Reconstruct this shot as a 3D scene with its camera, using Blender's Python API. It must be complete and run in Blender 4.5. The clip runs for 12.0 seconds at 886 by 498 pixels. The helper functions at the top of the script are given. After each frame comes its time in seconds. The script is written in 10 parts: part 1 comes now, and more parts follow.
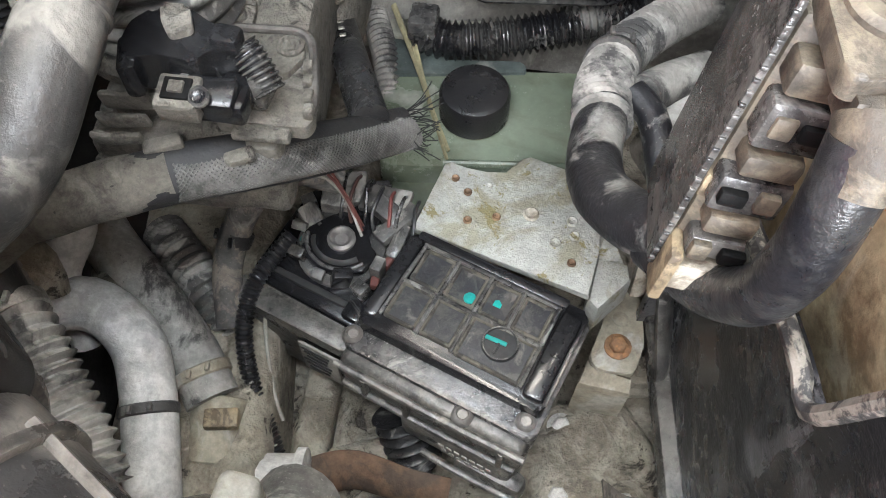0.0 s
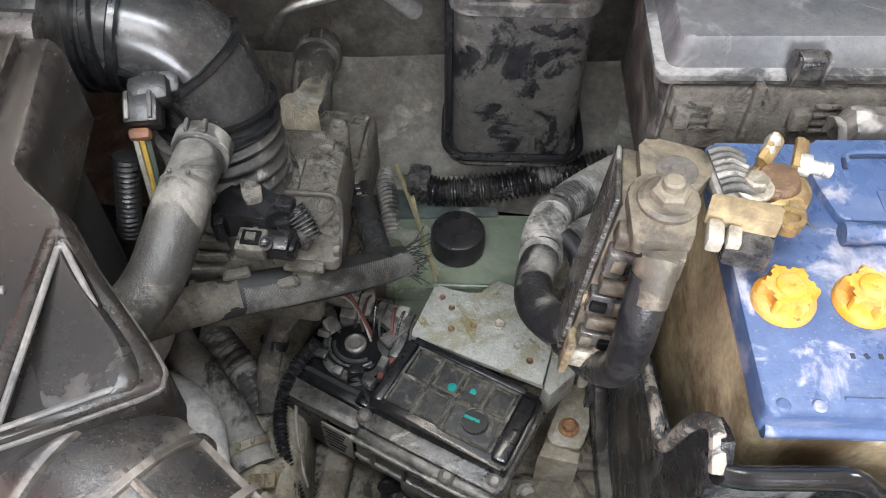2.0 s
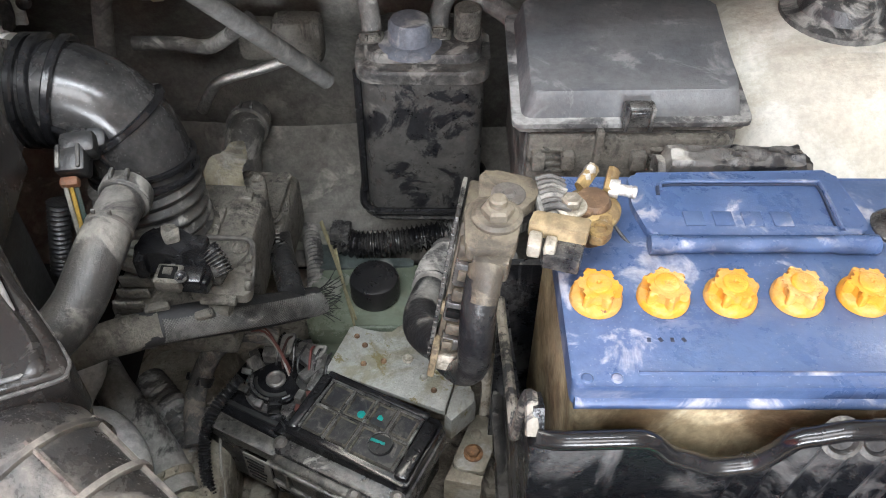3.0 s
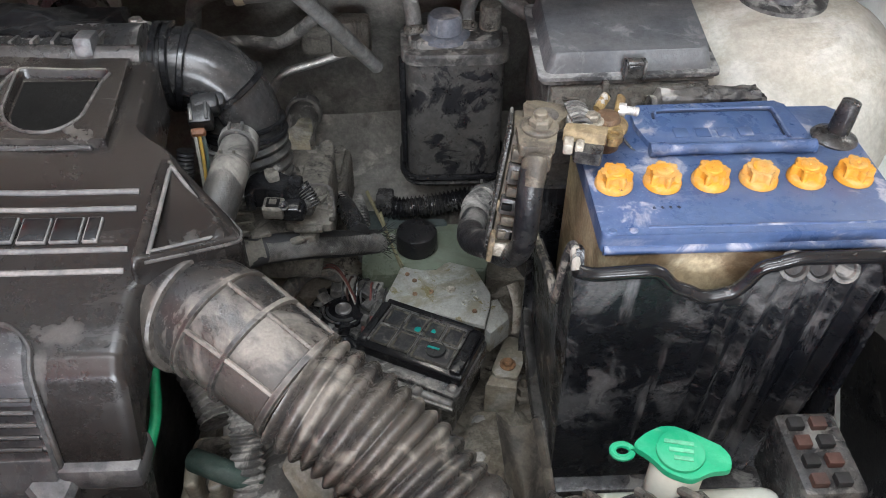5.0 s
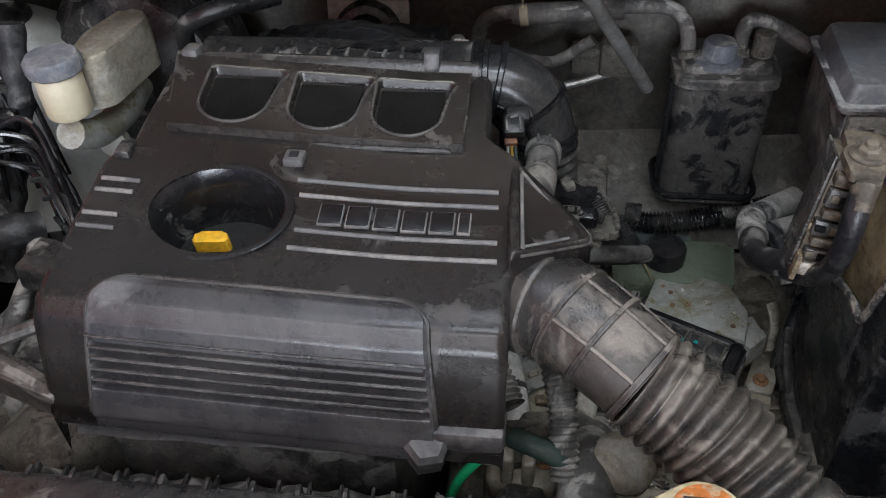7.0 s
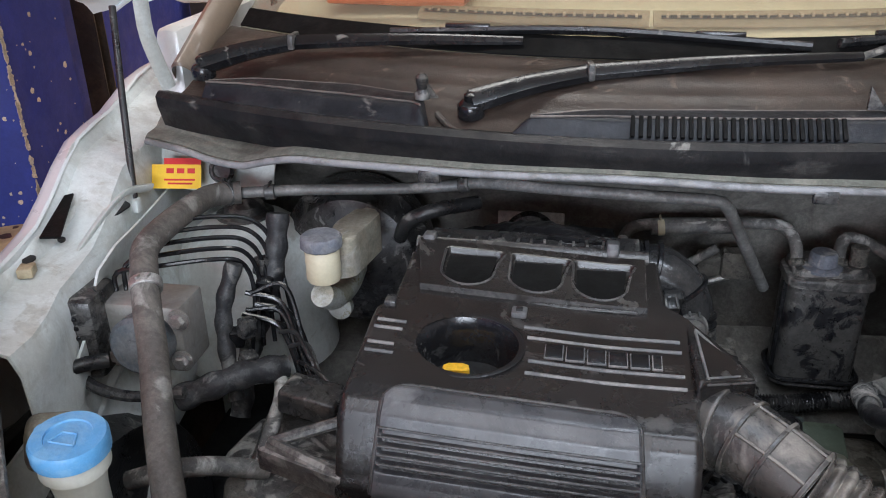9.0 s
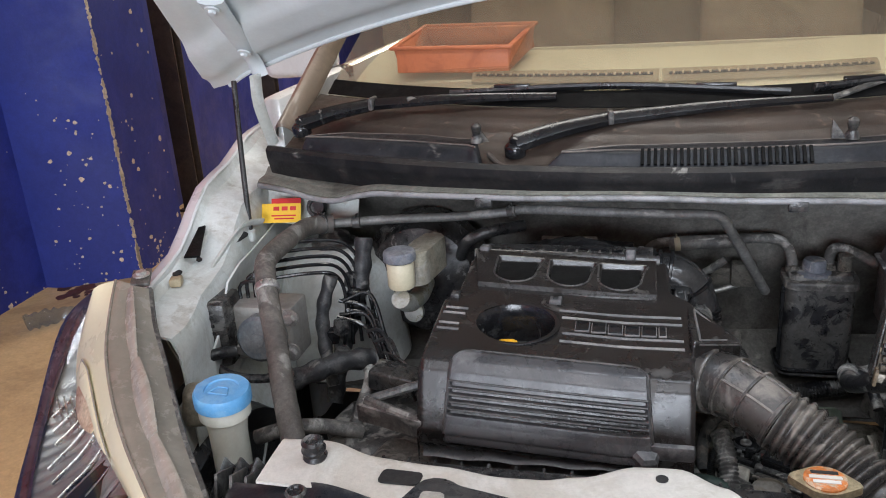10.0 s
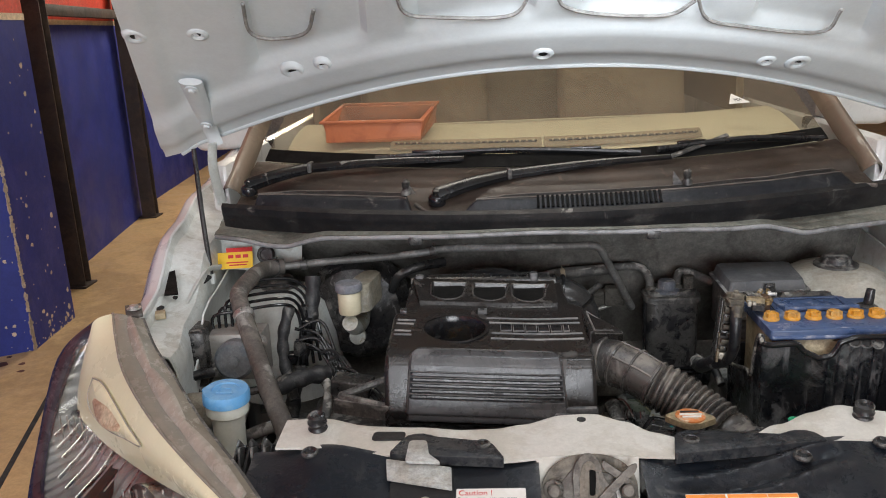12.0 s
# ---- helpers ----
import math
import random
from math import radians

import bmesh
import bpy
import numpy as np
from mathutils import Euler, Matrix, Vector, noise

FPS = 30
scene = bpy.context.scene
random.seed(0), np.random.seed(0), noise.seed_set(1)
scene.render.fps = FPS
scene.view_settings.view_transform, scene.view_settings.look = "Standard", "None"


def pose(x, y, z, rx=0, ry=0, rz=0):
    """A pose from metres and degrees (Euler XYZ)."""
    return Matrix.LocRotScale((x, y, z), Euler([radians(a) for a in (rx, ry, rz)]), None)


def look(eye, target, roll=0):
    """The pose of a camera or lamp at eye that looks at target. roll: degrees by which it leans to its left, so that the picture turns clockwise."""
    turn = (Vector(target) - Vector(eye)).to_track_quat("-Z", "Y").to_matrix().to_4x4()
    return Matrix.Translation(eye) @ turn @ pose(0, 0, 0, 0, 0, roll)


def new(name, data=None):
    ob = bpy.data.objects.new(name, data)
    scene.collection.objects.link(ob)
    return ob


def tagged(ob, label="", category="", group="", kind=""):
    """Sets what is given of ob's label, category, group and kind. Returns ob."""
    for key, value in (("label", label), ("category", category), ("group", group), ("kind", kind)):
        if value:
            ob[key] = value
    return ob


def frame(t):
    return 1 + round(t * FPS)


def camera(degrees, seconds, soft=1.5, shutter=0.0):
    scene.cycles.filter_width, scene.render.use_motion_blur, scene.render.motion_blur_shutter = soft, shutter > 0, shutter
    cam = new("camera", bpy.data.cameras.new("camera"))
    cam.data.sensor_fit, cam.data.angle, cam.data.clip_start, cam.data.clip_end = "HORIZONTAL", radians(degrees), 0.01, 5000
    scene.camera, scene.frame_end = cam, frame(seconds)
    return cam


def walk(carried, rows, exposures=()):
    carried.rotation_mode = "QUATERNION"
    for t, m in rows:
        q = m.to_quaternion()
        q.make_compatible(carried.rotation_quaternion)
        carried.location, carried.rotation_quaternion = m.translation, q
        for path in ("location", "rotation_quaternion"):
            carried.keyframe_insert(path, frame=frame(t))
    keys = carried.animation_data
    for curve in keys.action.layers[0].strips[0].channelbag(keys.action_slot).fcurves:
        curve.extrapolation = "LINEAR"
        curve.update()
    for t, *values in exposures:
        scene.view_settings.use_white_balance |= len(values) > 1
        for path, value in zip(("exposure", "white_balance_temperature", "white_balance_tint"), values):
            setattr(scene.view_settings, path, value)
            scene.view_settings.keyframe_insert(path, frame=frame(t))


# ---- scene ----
cam = camera(56.6, 12.0, soft=1.0)
EXPOSURES = ((0, 1.36, 6150, 10), (1.5, 1.0, 6150, 10), (2.5, 0.67, 6150, 10), (3.2, 0.53, 6150, 10), (4.8, 0.30, 6050, 10), (5.0, 0.17, 6050, 10), (5.5, -0.5, 6050, 10), (7.2, -0.55, 5900, 10), (8.8, -0.57, 5700, 10), (10, -0.62, 5850, 10), (11, -0.77, 6150, 10), (12, -0.92, 6250, 10))
PATH = [
    (0, (0.223, 0.215, 0.936), (0.203, 1.206, -0.801), 0.7),
    (0.5, (0.221, 0.219, 0.944), (0.202, 1.208, -0.794), 0.8),
    (1, (0.224, 0.209, 0.992), (0.194, 1.239, -0.722), 0.3),
    (1.5, (0.227, 0.154, 1.051), (0.193, 1.325, -0.570), 0.3),
    (2, (0.236, 0.114, 1.080), (0.203, 1.348, -0.494), 0.2),
    (2.5, (0.267, 0.072, 1.092), (0.238, 1.385, -0.417), -0.2),
    (3, (0.301, 0.033, 1.113), (0.319, 1.427, -0.321), 0.8),
    (3.2, (0.313, 0.024, 1.124), (0.365, 1.459, -0.269), 1.6),
    (4.8, (0.261, -0.126, 1.155), (0.351, 1.361, -0.180), 1.2),
    (5, (0.234, -0.168, 1.156), (0.303, 1.307, -0.193), 0.3),
    (5.5, (0.178, -0.192, 1.161), (0.252, 1.283, -0.189), 0.5),
    (6, (0.134, -0.190, 1.173), (0.196, 1.294, -0.166), 1.2),
    (6.5, (0.099, -0.208, 1.179), (0.018, 1.275, -0.160), -0.9),
    (7, (0.056, -0.227, 1.197), (-0.150, 1.259, -0.126), -2.6),
    (7.2, (0.039, -0.231, 1.204), (-0.191, 1.257, -0.113), -2.9),
    (8.8, (-0.087, -0.444, 1.256), (-0.366, 1.303, 0.323), -1.5),
    (9, (-0.084, -0.490, 1.260), (-0.417, 1.289, 0.409), -1.2),
    (9.5, (-0.019, -0.630, 1.293), (-0.490, 1.149, 0.509), -3.8),
    (10, (-0.025, -0.785, 1.295), (-0.499, 1.030, 0.601), -4.0),
    (10.5, (-0.103, -0.987, 1.316), (-0.450, 0.884, 0.700), -4.5),
    (11, (-0.123, -1.114, 1.315), (-0.311, 0.780, 0.701), -4.3),
    (11.5, (-0.122, -1.158, 1.314), (-0.246, 0.752, 0.736), -3.4),
    (12, (-0.127, -1.153, 1.318), (-0.249, 0.773, 0.794), -2.8),
]
walk(cam, [(t, look(eye, target, roll)) for t, eye, target, roll in PATH], EXPOSURES)

# ---- world and lights ----
world = bpy.data.worlds.new("world")
scene.world = world
world.use_nodes = True
world.node_tree.nodes["Background"].inputs[0].default_value = (0.9, 0.95, 1.0, 1)
world.node_tree.nodes["Background"].inputs[1].default_value = 0.03


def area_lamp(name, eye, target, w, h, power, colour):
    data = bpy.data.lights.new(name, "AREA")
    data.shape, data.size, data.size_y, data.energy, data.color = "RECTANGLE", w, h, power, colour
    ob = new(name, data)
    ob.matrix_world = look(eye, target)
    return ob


# unseen lamps: a ceiling lamp assumed ahead of the car, the rest added fills
area_lamp("ceiling_lamp_front", (0.0, -1.7, 2.9), (0.05, 0.4, 0.5), 2.2, 0.9, 56, (1.0, 0.985, 0.97))
# added low in front to brighten the bonnet's underside; no doorway is known
area_lamp("front_fill", (0.2, -6.4, 1.75), (0.0, 0.4, 1.1), 3.2, 1.8, 480, (0.97, 0.985, 1.0))
# unseen fill added to brighten the blue wall and the floor
area_lamp("aisle_fill", (-1.5, 5.6, 3.2), (-1.7, 3.0, 0), 0.5, 2.6, 300, (1.0, 0.86, 0.68))
# unseen fill added to reach the dashboard through the side windows
area_lamp("east_fill", (3.2, 1.6, 3.0), (0.2, 1.3, 1.0), 0.6, 1.8, 50, (1.0, 0.95, 0.86))
# added under the bonnet, standing in for a torch near the camera
area_lamp("bonnet_fill", (0.16, 0.20, 1.365), (0.16, 0.42, 0.5), 0.60, 0.07, 3.6, (0.95, 0.98, 1.0))
# unseen fill added above the screen to light the dashboard
area_lamp("screen_fill", (0.0, 1.15, 3.25), (0.0, 1.1, 1.0), 2.0, 0.5, 60, (1.0, 0.92, 0.78))

# ---- helpers for meshes ----
V = Vector


def rgb(r, g, b):
    return (r, g, b, 1)


def surface(name, base, second=None, rough=0.6, metal=0.0, grain=60, patch=7, mix=0.45, bump=0.15, dust=None, dusty=0.0,
            spots=None, spotty=0.0, rough2=None, sharp=0.07, coat=0.0, dscale=18, tone=0.55, edge=0.0, smear=0.0, smear_colour=None, smear_way=(1, 1, 0.12), spec=0.5):
    """A worn surface: two colours in patches, a fine grain, caked dust that lies on upward faces, spots, rubbed edges, wiped smears."""
    m = bpy.data.materials.new(name)
    m.use_nodes = True
    nt = m.node_tree
    n, k = nt.nodes, nt.links
    b = n["Principled BSDF"]
    b.inputs["Metallic"].default_value = metal
    b.inputs["Coat Weight"].default_value = coat
    b.inputs["Specular IOR Level"].default_value = spec
    tc = n.new("ShaderNodeTexCoord")
    info = n.new("ShaderNodeObjectInfo")
    shift = n.new("ShaderNodeVectorMath")
    shift.operation = "MULTIPLY_ADD"
    k.new(info.outputs["Random"], shift.inputs[0])
    shift.inputs[1].default_value = (3.7, 5.1, 2.3)
    k.new(tc.outputs["Object"], shift.inputs[2])
    place = shift.outputs[0]

    def put(sock, val):
        if hasattr(val, "links"):
            k.new(val, sock)
        else:
            sock.default_value = val

    def noise_tex(scale, detail=6, rough_=0.6, warp=0.0, way=None):
        t = n.new("ShaderNodeTexNoise")
        t.inputs["Scale"].default_value, t.inputs["Detail"].default_value, t.inputs["Roughness"].default_value = scale, detail, rough_
        t.inputs["Distortion"].default_value = warp
        src = place
        if way:
            mp = n.new("ShaderNodeMapping")
            mp.inputs["Scale"].default_value = way
            k.new(place, mp.inputs["Vector"])
            src = mp.outputs["Vector"]
        k.new(src, t.inputs["Vector"])
        return t.outputs["Fac"]

    def ramp(src, lo, hi, a=0.0, c=1.0):
        r = n.new("ShaderNodeMapRange")
        for nm, val in (("From Min", lo), ("From Max", hi), ("To Min", a), ("To Max", c)):
            r.inputs[nm].default_value = val
        k.new(src, r.inputs["Value"])
        return r.outputs["Result"]

    def blend(fac, a, c):
        x = n.new("ShaderNodeMix")
        x.data_type = "RGBA"
        put(x.inputs["Factor"], fac)
        put(x.inputs["A"], a)
        put(x.inputs["B"], c)
        return x.outputs["Result"]

    def sums(a, c, op="MULTIPLY"):
        x = n.new("ShaderNodeMath")
        x.operation = op
        put(x.inputs[0], a)
        put(x.inputs[1], c)
        return x.outputs[0]

    def mix_value(fac, a, c):
        x = n.new("ShaderNodeMix")
        put(x.inputs["Factor"], fac)
        put(x.inputs["A"], a)
        put(x.inputs["B"], c)
        return x.outputs["Result"]

    second = second or tuple(c * 0.62 for c in base[:3]) + (1,)
    cut = 0.5 + (0.5 - mix) * 0.3
    big, fine = noise_tex(patch, 10, 0.7, 0.5), noise_tex(grain * 3, 4, 0.7)
    mid = noise_tex(grain * 0.8, 9, 0.75)
    col = blend(ramp(big, cut - sharp * 0.6, cut + sharp * 0.6), base, second)
    mul = n.new("ShaderNodeMix")
    mul.data_type, mul.blend_type = "RGBA", "MULTIPLY"
    mul.inputs["Factor"].default_value = 1.0
    k.new(col, mul.inputs["A"])
    lo, hi = 1 - 0.34 * tone, 1 + 0.34 * tone
    shade = blend(ramp(mid, 0.38, 0.62), rgb(lo, lo, lo), rgb(hi, hi, hi))
    k.new(shade, mul.inputs["B"])
    speck = n.new("ShaderNodeMix")
    speck.data_type, speck.blend_type = "RGBA", "MULTIPLY"
    speck.inputs["Factor"].default_value = 1.0
    k.new(mul.outputs["Result"], speck.inputs["A"])
    lo, hi = 1 - 0.22 * tone, 1 + 0.22 * tone
    k.new(blend(ramp(fine, 0.40, 0.60), rgb(lo, lo, lo), rgb(hi, hi, hi)), speck.inputs["B"])
    col = speck.outputs["Result"]
    rough_out = ramp(noise_tex(patch * 2.3, 9, 0.75, 0.3), 0.40, 0.60, rough, rough2 if rough2 is not None else min(1, rough + 0.22))
    height = fine
    if spotty > 0:
        sp = ramp(noise_tex(38, 10, 0.75, 0.5), 0.70 - 0.25 * spotty, 0.73 - 0.25 * spotty)
        col = blend(sp, col, spots)
        height = sums(height, sums(sp, 0.4), "SUBTRACT")
    if edge > 0:
        g = n.new("ShaderNodeNewGeometry")
        rub = sums(ramp(g.outputs["Pointiness"], 0.515, 0.60), ramp(noise_tex(70, 8, 0.75), 0.40, 0.62))
        rub = sums(rub, edge)
        col = blend(rub, col, dust or rgb(0.3, 0.29, 0.27))
    if smear > 0:
        st = sums(ramp(noise_tex(26, 8, 0.7, 0.2, smear_way), 0.56, 0.66), ramp(noise_tex(9, 6, 0.7), 0.42, 0.60))
        st = sums(st, smear)
        col = blend(st, col, smear_colour or dust)
        rough_out = mix_value(st, rough_out, 0.7)
    if dusty > 0:
        g = n.new("ShaderNodeNewGeometry")
        sep = n.new("ShaderNodeSeparateXYZ")
        k.new(g.outputs["Normal"], sep.inputs[0])
        up = ramp(sep.outputs["Z"], -0.5, 0.75, 0.12, 1.0)
        cake = noise_tex(dscale, 10, 0.60, 0.7)
        cloud = ramp(cake, 0.645 - 0.26 * dusty, 0.70 - 0.22 * dusty)
        film = ramp(cake, 0.42, 0.66 - 0.1 * dusty, 0.0, 0.40 * dusty * dusty)
        fac = sums(sums(up, sums(cloud, min(0.92, 0.45 + dusty * 0.6))), sums(up, film), "MAXIMUM")
        flecks = sums(ramp(noise_tex(620, 2, 0.5), 0.66, 0.72), sums(up, 0.7 * dusty))
        fac = sums(fac, flecks, "MAXIMUM")
        grainy = blend(ramp(sums(mid, fine, "ADD"), 0.80, 1.20), tuple(c * 0.78 for c in dust[:3]) + (1,), tuple(min(1, c * 1.2) for c in dust[:3]) + (1,))
        col = blend(fac, col, grainy)
        rough_out = mix_value(fac, rough_out, 0.9)
        height = sums(height, sums(fac, 0.9), "ADD")
    k.new(col, b.inputs["Base Color"])
    k.new(rough_out, b.inputs["Roughness"])
    if bump > 0:
        bp = n.new("ShaderNodeBump")
        bp.inputs["Strength"].default_value, bp.inputs["Distance"].default_value = min(1.0, bump * 1.8), 0.003
        k.new(height, bp.inputs["Height"])
        k.new(bp.outputs["Normal"], b.inputs["Normal"])
    return m


DUST = rgb(0.31, 0.30, 0.275)
PALE = rgb(0.44, 0.43, 0.40)
dust_plastic = surface("dust_coated_plastic", rgb(0.125, 0.116, 0.098), rgb(0.06, 0.055, 0.047), 0.6, patch=34, grain=110, dust=rgb(0.235, 0.22, 0.19), dusty=0.5, dscale=34, bump=0.45, spots=rgb(0.03, 0.028, 0.024), spotty=0.45)
canister_mat = surface("peeling_black_paint", rgb(0.009, 0.009, 0.011), rgb(0.055, 0.053, 0.050), 0.26, rough2=0.5, patch=20, sharp=0.03, mix=0.60, dust=DUST, dusty=0.2, smear=0.4, smear_colour=rgb(0.12, 0.115, 0.108))
lid_rim_mat = surface("rubbed_lid_rim", rgb(0.05, 0.05, 0.052), rgb(0.20, 0.20, 0.195), 0.4, patch=30, dust=rgb(0.30, 0.30, 0.29), dusty=0.5)
plastic = surface("black_plastic", rgb(0.012, 0.012, 0.014), rgb(0.024, 0.023, 0.022), 0.16, rough2=0.36, dust=DUST, dusty=0.22, dscale=30, edge=0.35, bump=0.12)
plastic_clean = surface("clean_black_plastic", rgb(0.009, 0.009, 0.010), rgb(0.016, 0.016, 0.017), 0.12, rough2=0.26, bump=0.03, dust=DUST, dusty=0.05)
plastic_dusty = surface("dusty_black_plastic", rgb(0.016, 0.016, 0.017), rgb(0.045, 0.043, 0.040), 0.30, dust=DUST, dusty=0.5, dscale=30, edge=0.4, bump=0.2)
cover_mat = surface("engine_cover_plastic", rgb(0.011, 0.0100, 0.0098), rgb(0.020, 0.0172, 0.0158), 0.17, rough2=0.30, grain=220, patch=5, sharp=0.22, bump=0.06, dust=rgb(0.10, 0.093, 0.085), dusty=0.10, dscale=14, tone=0.3, edge=0.5, smear=0.25, smear_way=(0.2, 1, 1))
cover_edge = surface("pale_edge_and_glint", rgb(0.19, 0.18, 0.17), rgb(0.10, 0.10, 0.10), 0.4, grain=120)
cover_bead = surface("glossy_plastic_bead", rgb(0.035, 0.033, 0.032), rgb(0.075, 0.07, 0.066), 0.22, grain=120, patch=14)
rubber = surface("black_rubber", rgb(0.012, 0.012, 0.013), rgb(0.026, 0.026, 0.026), 0.22, rough2=0.4, dust=DUST, dusty=0.2, dscale=40)
rubber_grey = surface("dusty_grey_rubber", rgb(0.075, 0.073, 0.069), rgb(0.15, 0.142, 0.13), 0.5, dust=PALE, dusty=0.55, dscale=26, bump=0.25, smear=0.5, smear_colour=rgb(0.035, 0.034, 0.033))
duct_mat = surface("intake_duct_rubber", rgb(0.022, 0.021, 0.021), rgb(0.044, 0.039, 0.034), 0.15, rough2=0.36, dust=rgb(0.25, 0.225, 0.195), dusty=0.44, grain=150, dscale=12, tone=0.4, edge=0.7, bump=0.1, smear=0.35, smear_colour=rgb(0.20, 0.175, 0.145), smear_way=(1, 0.2, 0.4))
bellows_mat = surface("dusty_bellows_rubber", rgb(0.030, 0.028, 0.027), rgb(0.060, 0.053, 0.046), 0.18, rough2=0.36, dust=rgb(0.25, 0.225, 0.19), dusty=0.36, grain=150, dscale=24, tone=0.4, edge=0.9, bump=0.1)
hose_grey = surface("grey_hose", rgb(0.040, 0.039, 0.038), rgb(0.085, 0.08, 0.073), 0.36, dust=rgb(0.22, 0.21, 0.19), dusty=0.42, dscale=24, bump=0.2, smear=0.6, smear_colour=rgb(0.05, 0.048, 0.046))
hose_pale = surface("pale_dusty_hose", rgb(0.46, 0.455, 0.44), rgb(0.34, 0.335, 0.32), 0.5, dust=rgb(0.58, 0.57, 0.545), dusty=0.45, dscale=22, bump=0.2, smear=0.45, smear_colour=rgb(0.08, 0.078, 0.072), spots=rgb(0.10, 0.09, 0.075), spotty=0.2)
# lighter copy of the cover plastic: dust plus painted sheen on front faces
panel_mat = surface("front_lit_cover_plastic", rgb(0.040, 0.040, 0.043), rgb(0.066, 0.065, 0.066), 0.20, rough2=0.36, grain=220, patch=7, bump=0.06, dust=rgb(0.20, 0.20, 0.20), dusty=0.3, dscale=10, tone=0.3, edge=0.6, smear=0.4, smear_colour=rgb(0.13, 0.13, 0.135), smear_way=(0.2, 1, 1))
cast = surface("dusty_cast_alloy", rgb(0.28, 0.255, 0.205), rgb(0.15, 0.128, 0.098), 0.5, metal=0.15, dust=rgb(0.36, 0.335, 0.275), dusty=0.55, dscale=22, spots=rgb(0.045, 0.037, 0.03), spotty=0.52, bump=0.6, patch=18, edge=0.4, smear=0.0)
alloy = surface("stained_alloy", rgb(0.38, 0.385, 0.355), rgb(0.27, 0.262, 0.20), 0.42, metal=0.4, grain=140, patch=16, tone=0.35, spots=rgb(0.21, 0.185, 0.09), spotty=0.55, bump=0.25, dust=rgb(0.46, 0.455, 0.42), dusty=0.12, dscale=40)
steel = surface("bare_steel", rgb(0.55, 0.54, 0.52), rgb(0.40, 0.38, 0.35), 0.35, metal=0.9, grain=200)
brass = surface("yellow_zinc", rgb(0.36, 0.26, 0.11), rgb(0.21, 0.145, 0.07), 0.36, metal=0.6, patch=40, dust=PALE, dusty=0.3, dscale=60)
rust = surface("rusty_steel", rgb(0.105, 0.066, 0.043), rgb(0.060, 0.043, 0.032), 0.8, metal=0.2, patch=30)
pale_lug = surface("pale_tin", rgb(0.40, 0.37, 0.31), rgb(0.21, 0.19, 0.15), 0.4, metal=0.4, patch=50)
rust_brown = surface("greasy_brown_metal", rgb(0.12, 0.075, 0.045), rgb(0.22, 0.14, 0.08), 0.45, metal=0.3, patch=60)
# white bay paint darkened in its base colour for shade, with dust on top
shaded_bay_paint = surface("shaded_bay_paint", rgb(0.19, 0.19, 0.160), rgb(0.125, 0.122, 0.10), 0.5, patch=6, dust=rgb(0.24, 0.225, 0.185), dusty=0.35, spots=rgb(0.16, 0.13, 0.10), spotty=0.12)
firewall_mat = surface("dirty_firewall_mat", rgb(0.140, 0.134, 0.120), rgb(0.092, 0.087, 0.077), 0.7, patch=7, dust=rgb(0.30, 0.285, 0.25), dusty=0.36, bump=0.35, spots=rgb(0.10, 0.075, 0.055), spotty=0.15, smear=0.35, smear_colour=rgb(0.05, 0.048, 0.044))
white_paint = surface("white_car_paint", rgb(0.70, 0.72, 0.72), rgb(0.64, 0.655, 0.64), 0.22, bump=0.02, patch=3, coat=0.4, tone=0.06, sharp=0.2)
hood_paint = surface("hood_inner_paint", rgb(0.70, 0.765, 0.79), rgb(0.64, 0.70, 0.72), 0.48, bump=0.02, patch=3, tone=0.06, sharp=0.2, spots=rgb(0.45, 0.45, 0.43), spotty=0.03, dust=rgb(0.62, 0.63, 0.62), dusty=0.1)
support_paint = surface("dusty_white_paint", rgb(0.62, 0.605, 0.55), rgb(0.54, 0.515, 0.45), 0.4, patch=8, dust=rgb(0.45, 0.41, 0.34), dusty=0.12, spots=rgb(0.30, 0.22, 0.14), spotty=0.06, tone=0.15)
blue_lid = surface("blue_battery_plastic", rgb(0.050, 0.085, 0.185), rgb(0.062, 0.10, 0.20), 0.24, bump=0.06, patch=9, dust=rgb(0.44, 0.43, 0.46), dusty=0.30, dscale=22, tone=0.2, smear=0.35, smear_colour=rgb(0.30, 0.31, 0.36), smear_way=(0.4, 1, 1))
yellow_cap = surface("yellow_plastic", rgb(0.60, 0.27, 0.022), rgb(0.52, 0.28, 0.07), 0.35, patch=45, dust=rgb(0.55, 0.40, 0.18), dusty=0.3, tone=0.3, spots=rgb(0.16, 0.07, 0.02), spotty=0.3, bump=0.2)
bright_yellow = surface("yellow_handle", rgb(0.80, 0.45, 0.02), rgb(0.70, 0.38, 0.02), 0.35)
cream_case = surface("stained_battery_case", rgb(0.38, 0.315, 0.20), rgb(0.175, 0.13, 0.075), 0.45, patch=9, spots=rgb(0.16, 0.11, 0.06), spotty=0.18, dust=rgb(0.55, 0.52, 0.42), dusty=0.2, smear=0.4, smear_colour=rgb(0.25, 0.18, 0.10))
tank_mat = surface("translucent_tank", rgb(0.145, 0.170, 0.128), rgb(0.120, 0.138, 0.100), 0.16, rough2=0.30, patch=8, coat=0.3, tone=0.15, bump=0.04, dust=DUST, dusty=0.12, spots=rgb(0.16, 0.15, 0.10), spotty=0.12)
cream_tank = surface("cream_tank", rgb(0.60, 0.55, 0.40), rgb(0.53, 0.47, 0.32), 0.35, patch=9, tone=0.12, bump=0.03, sharp=0.2)
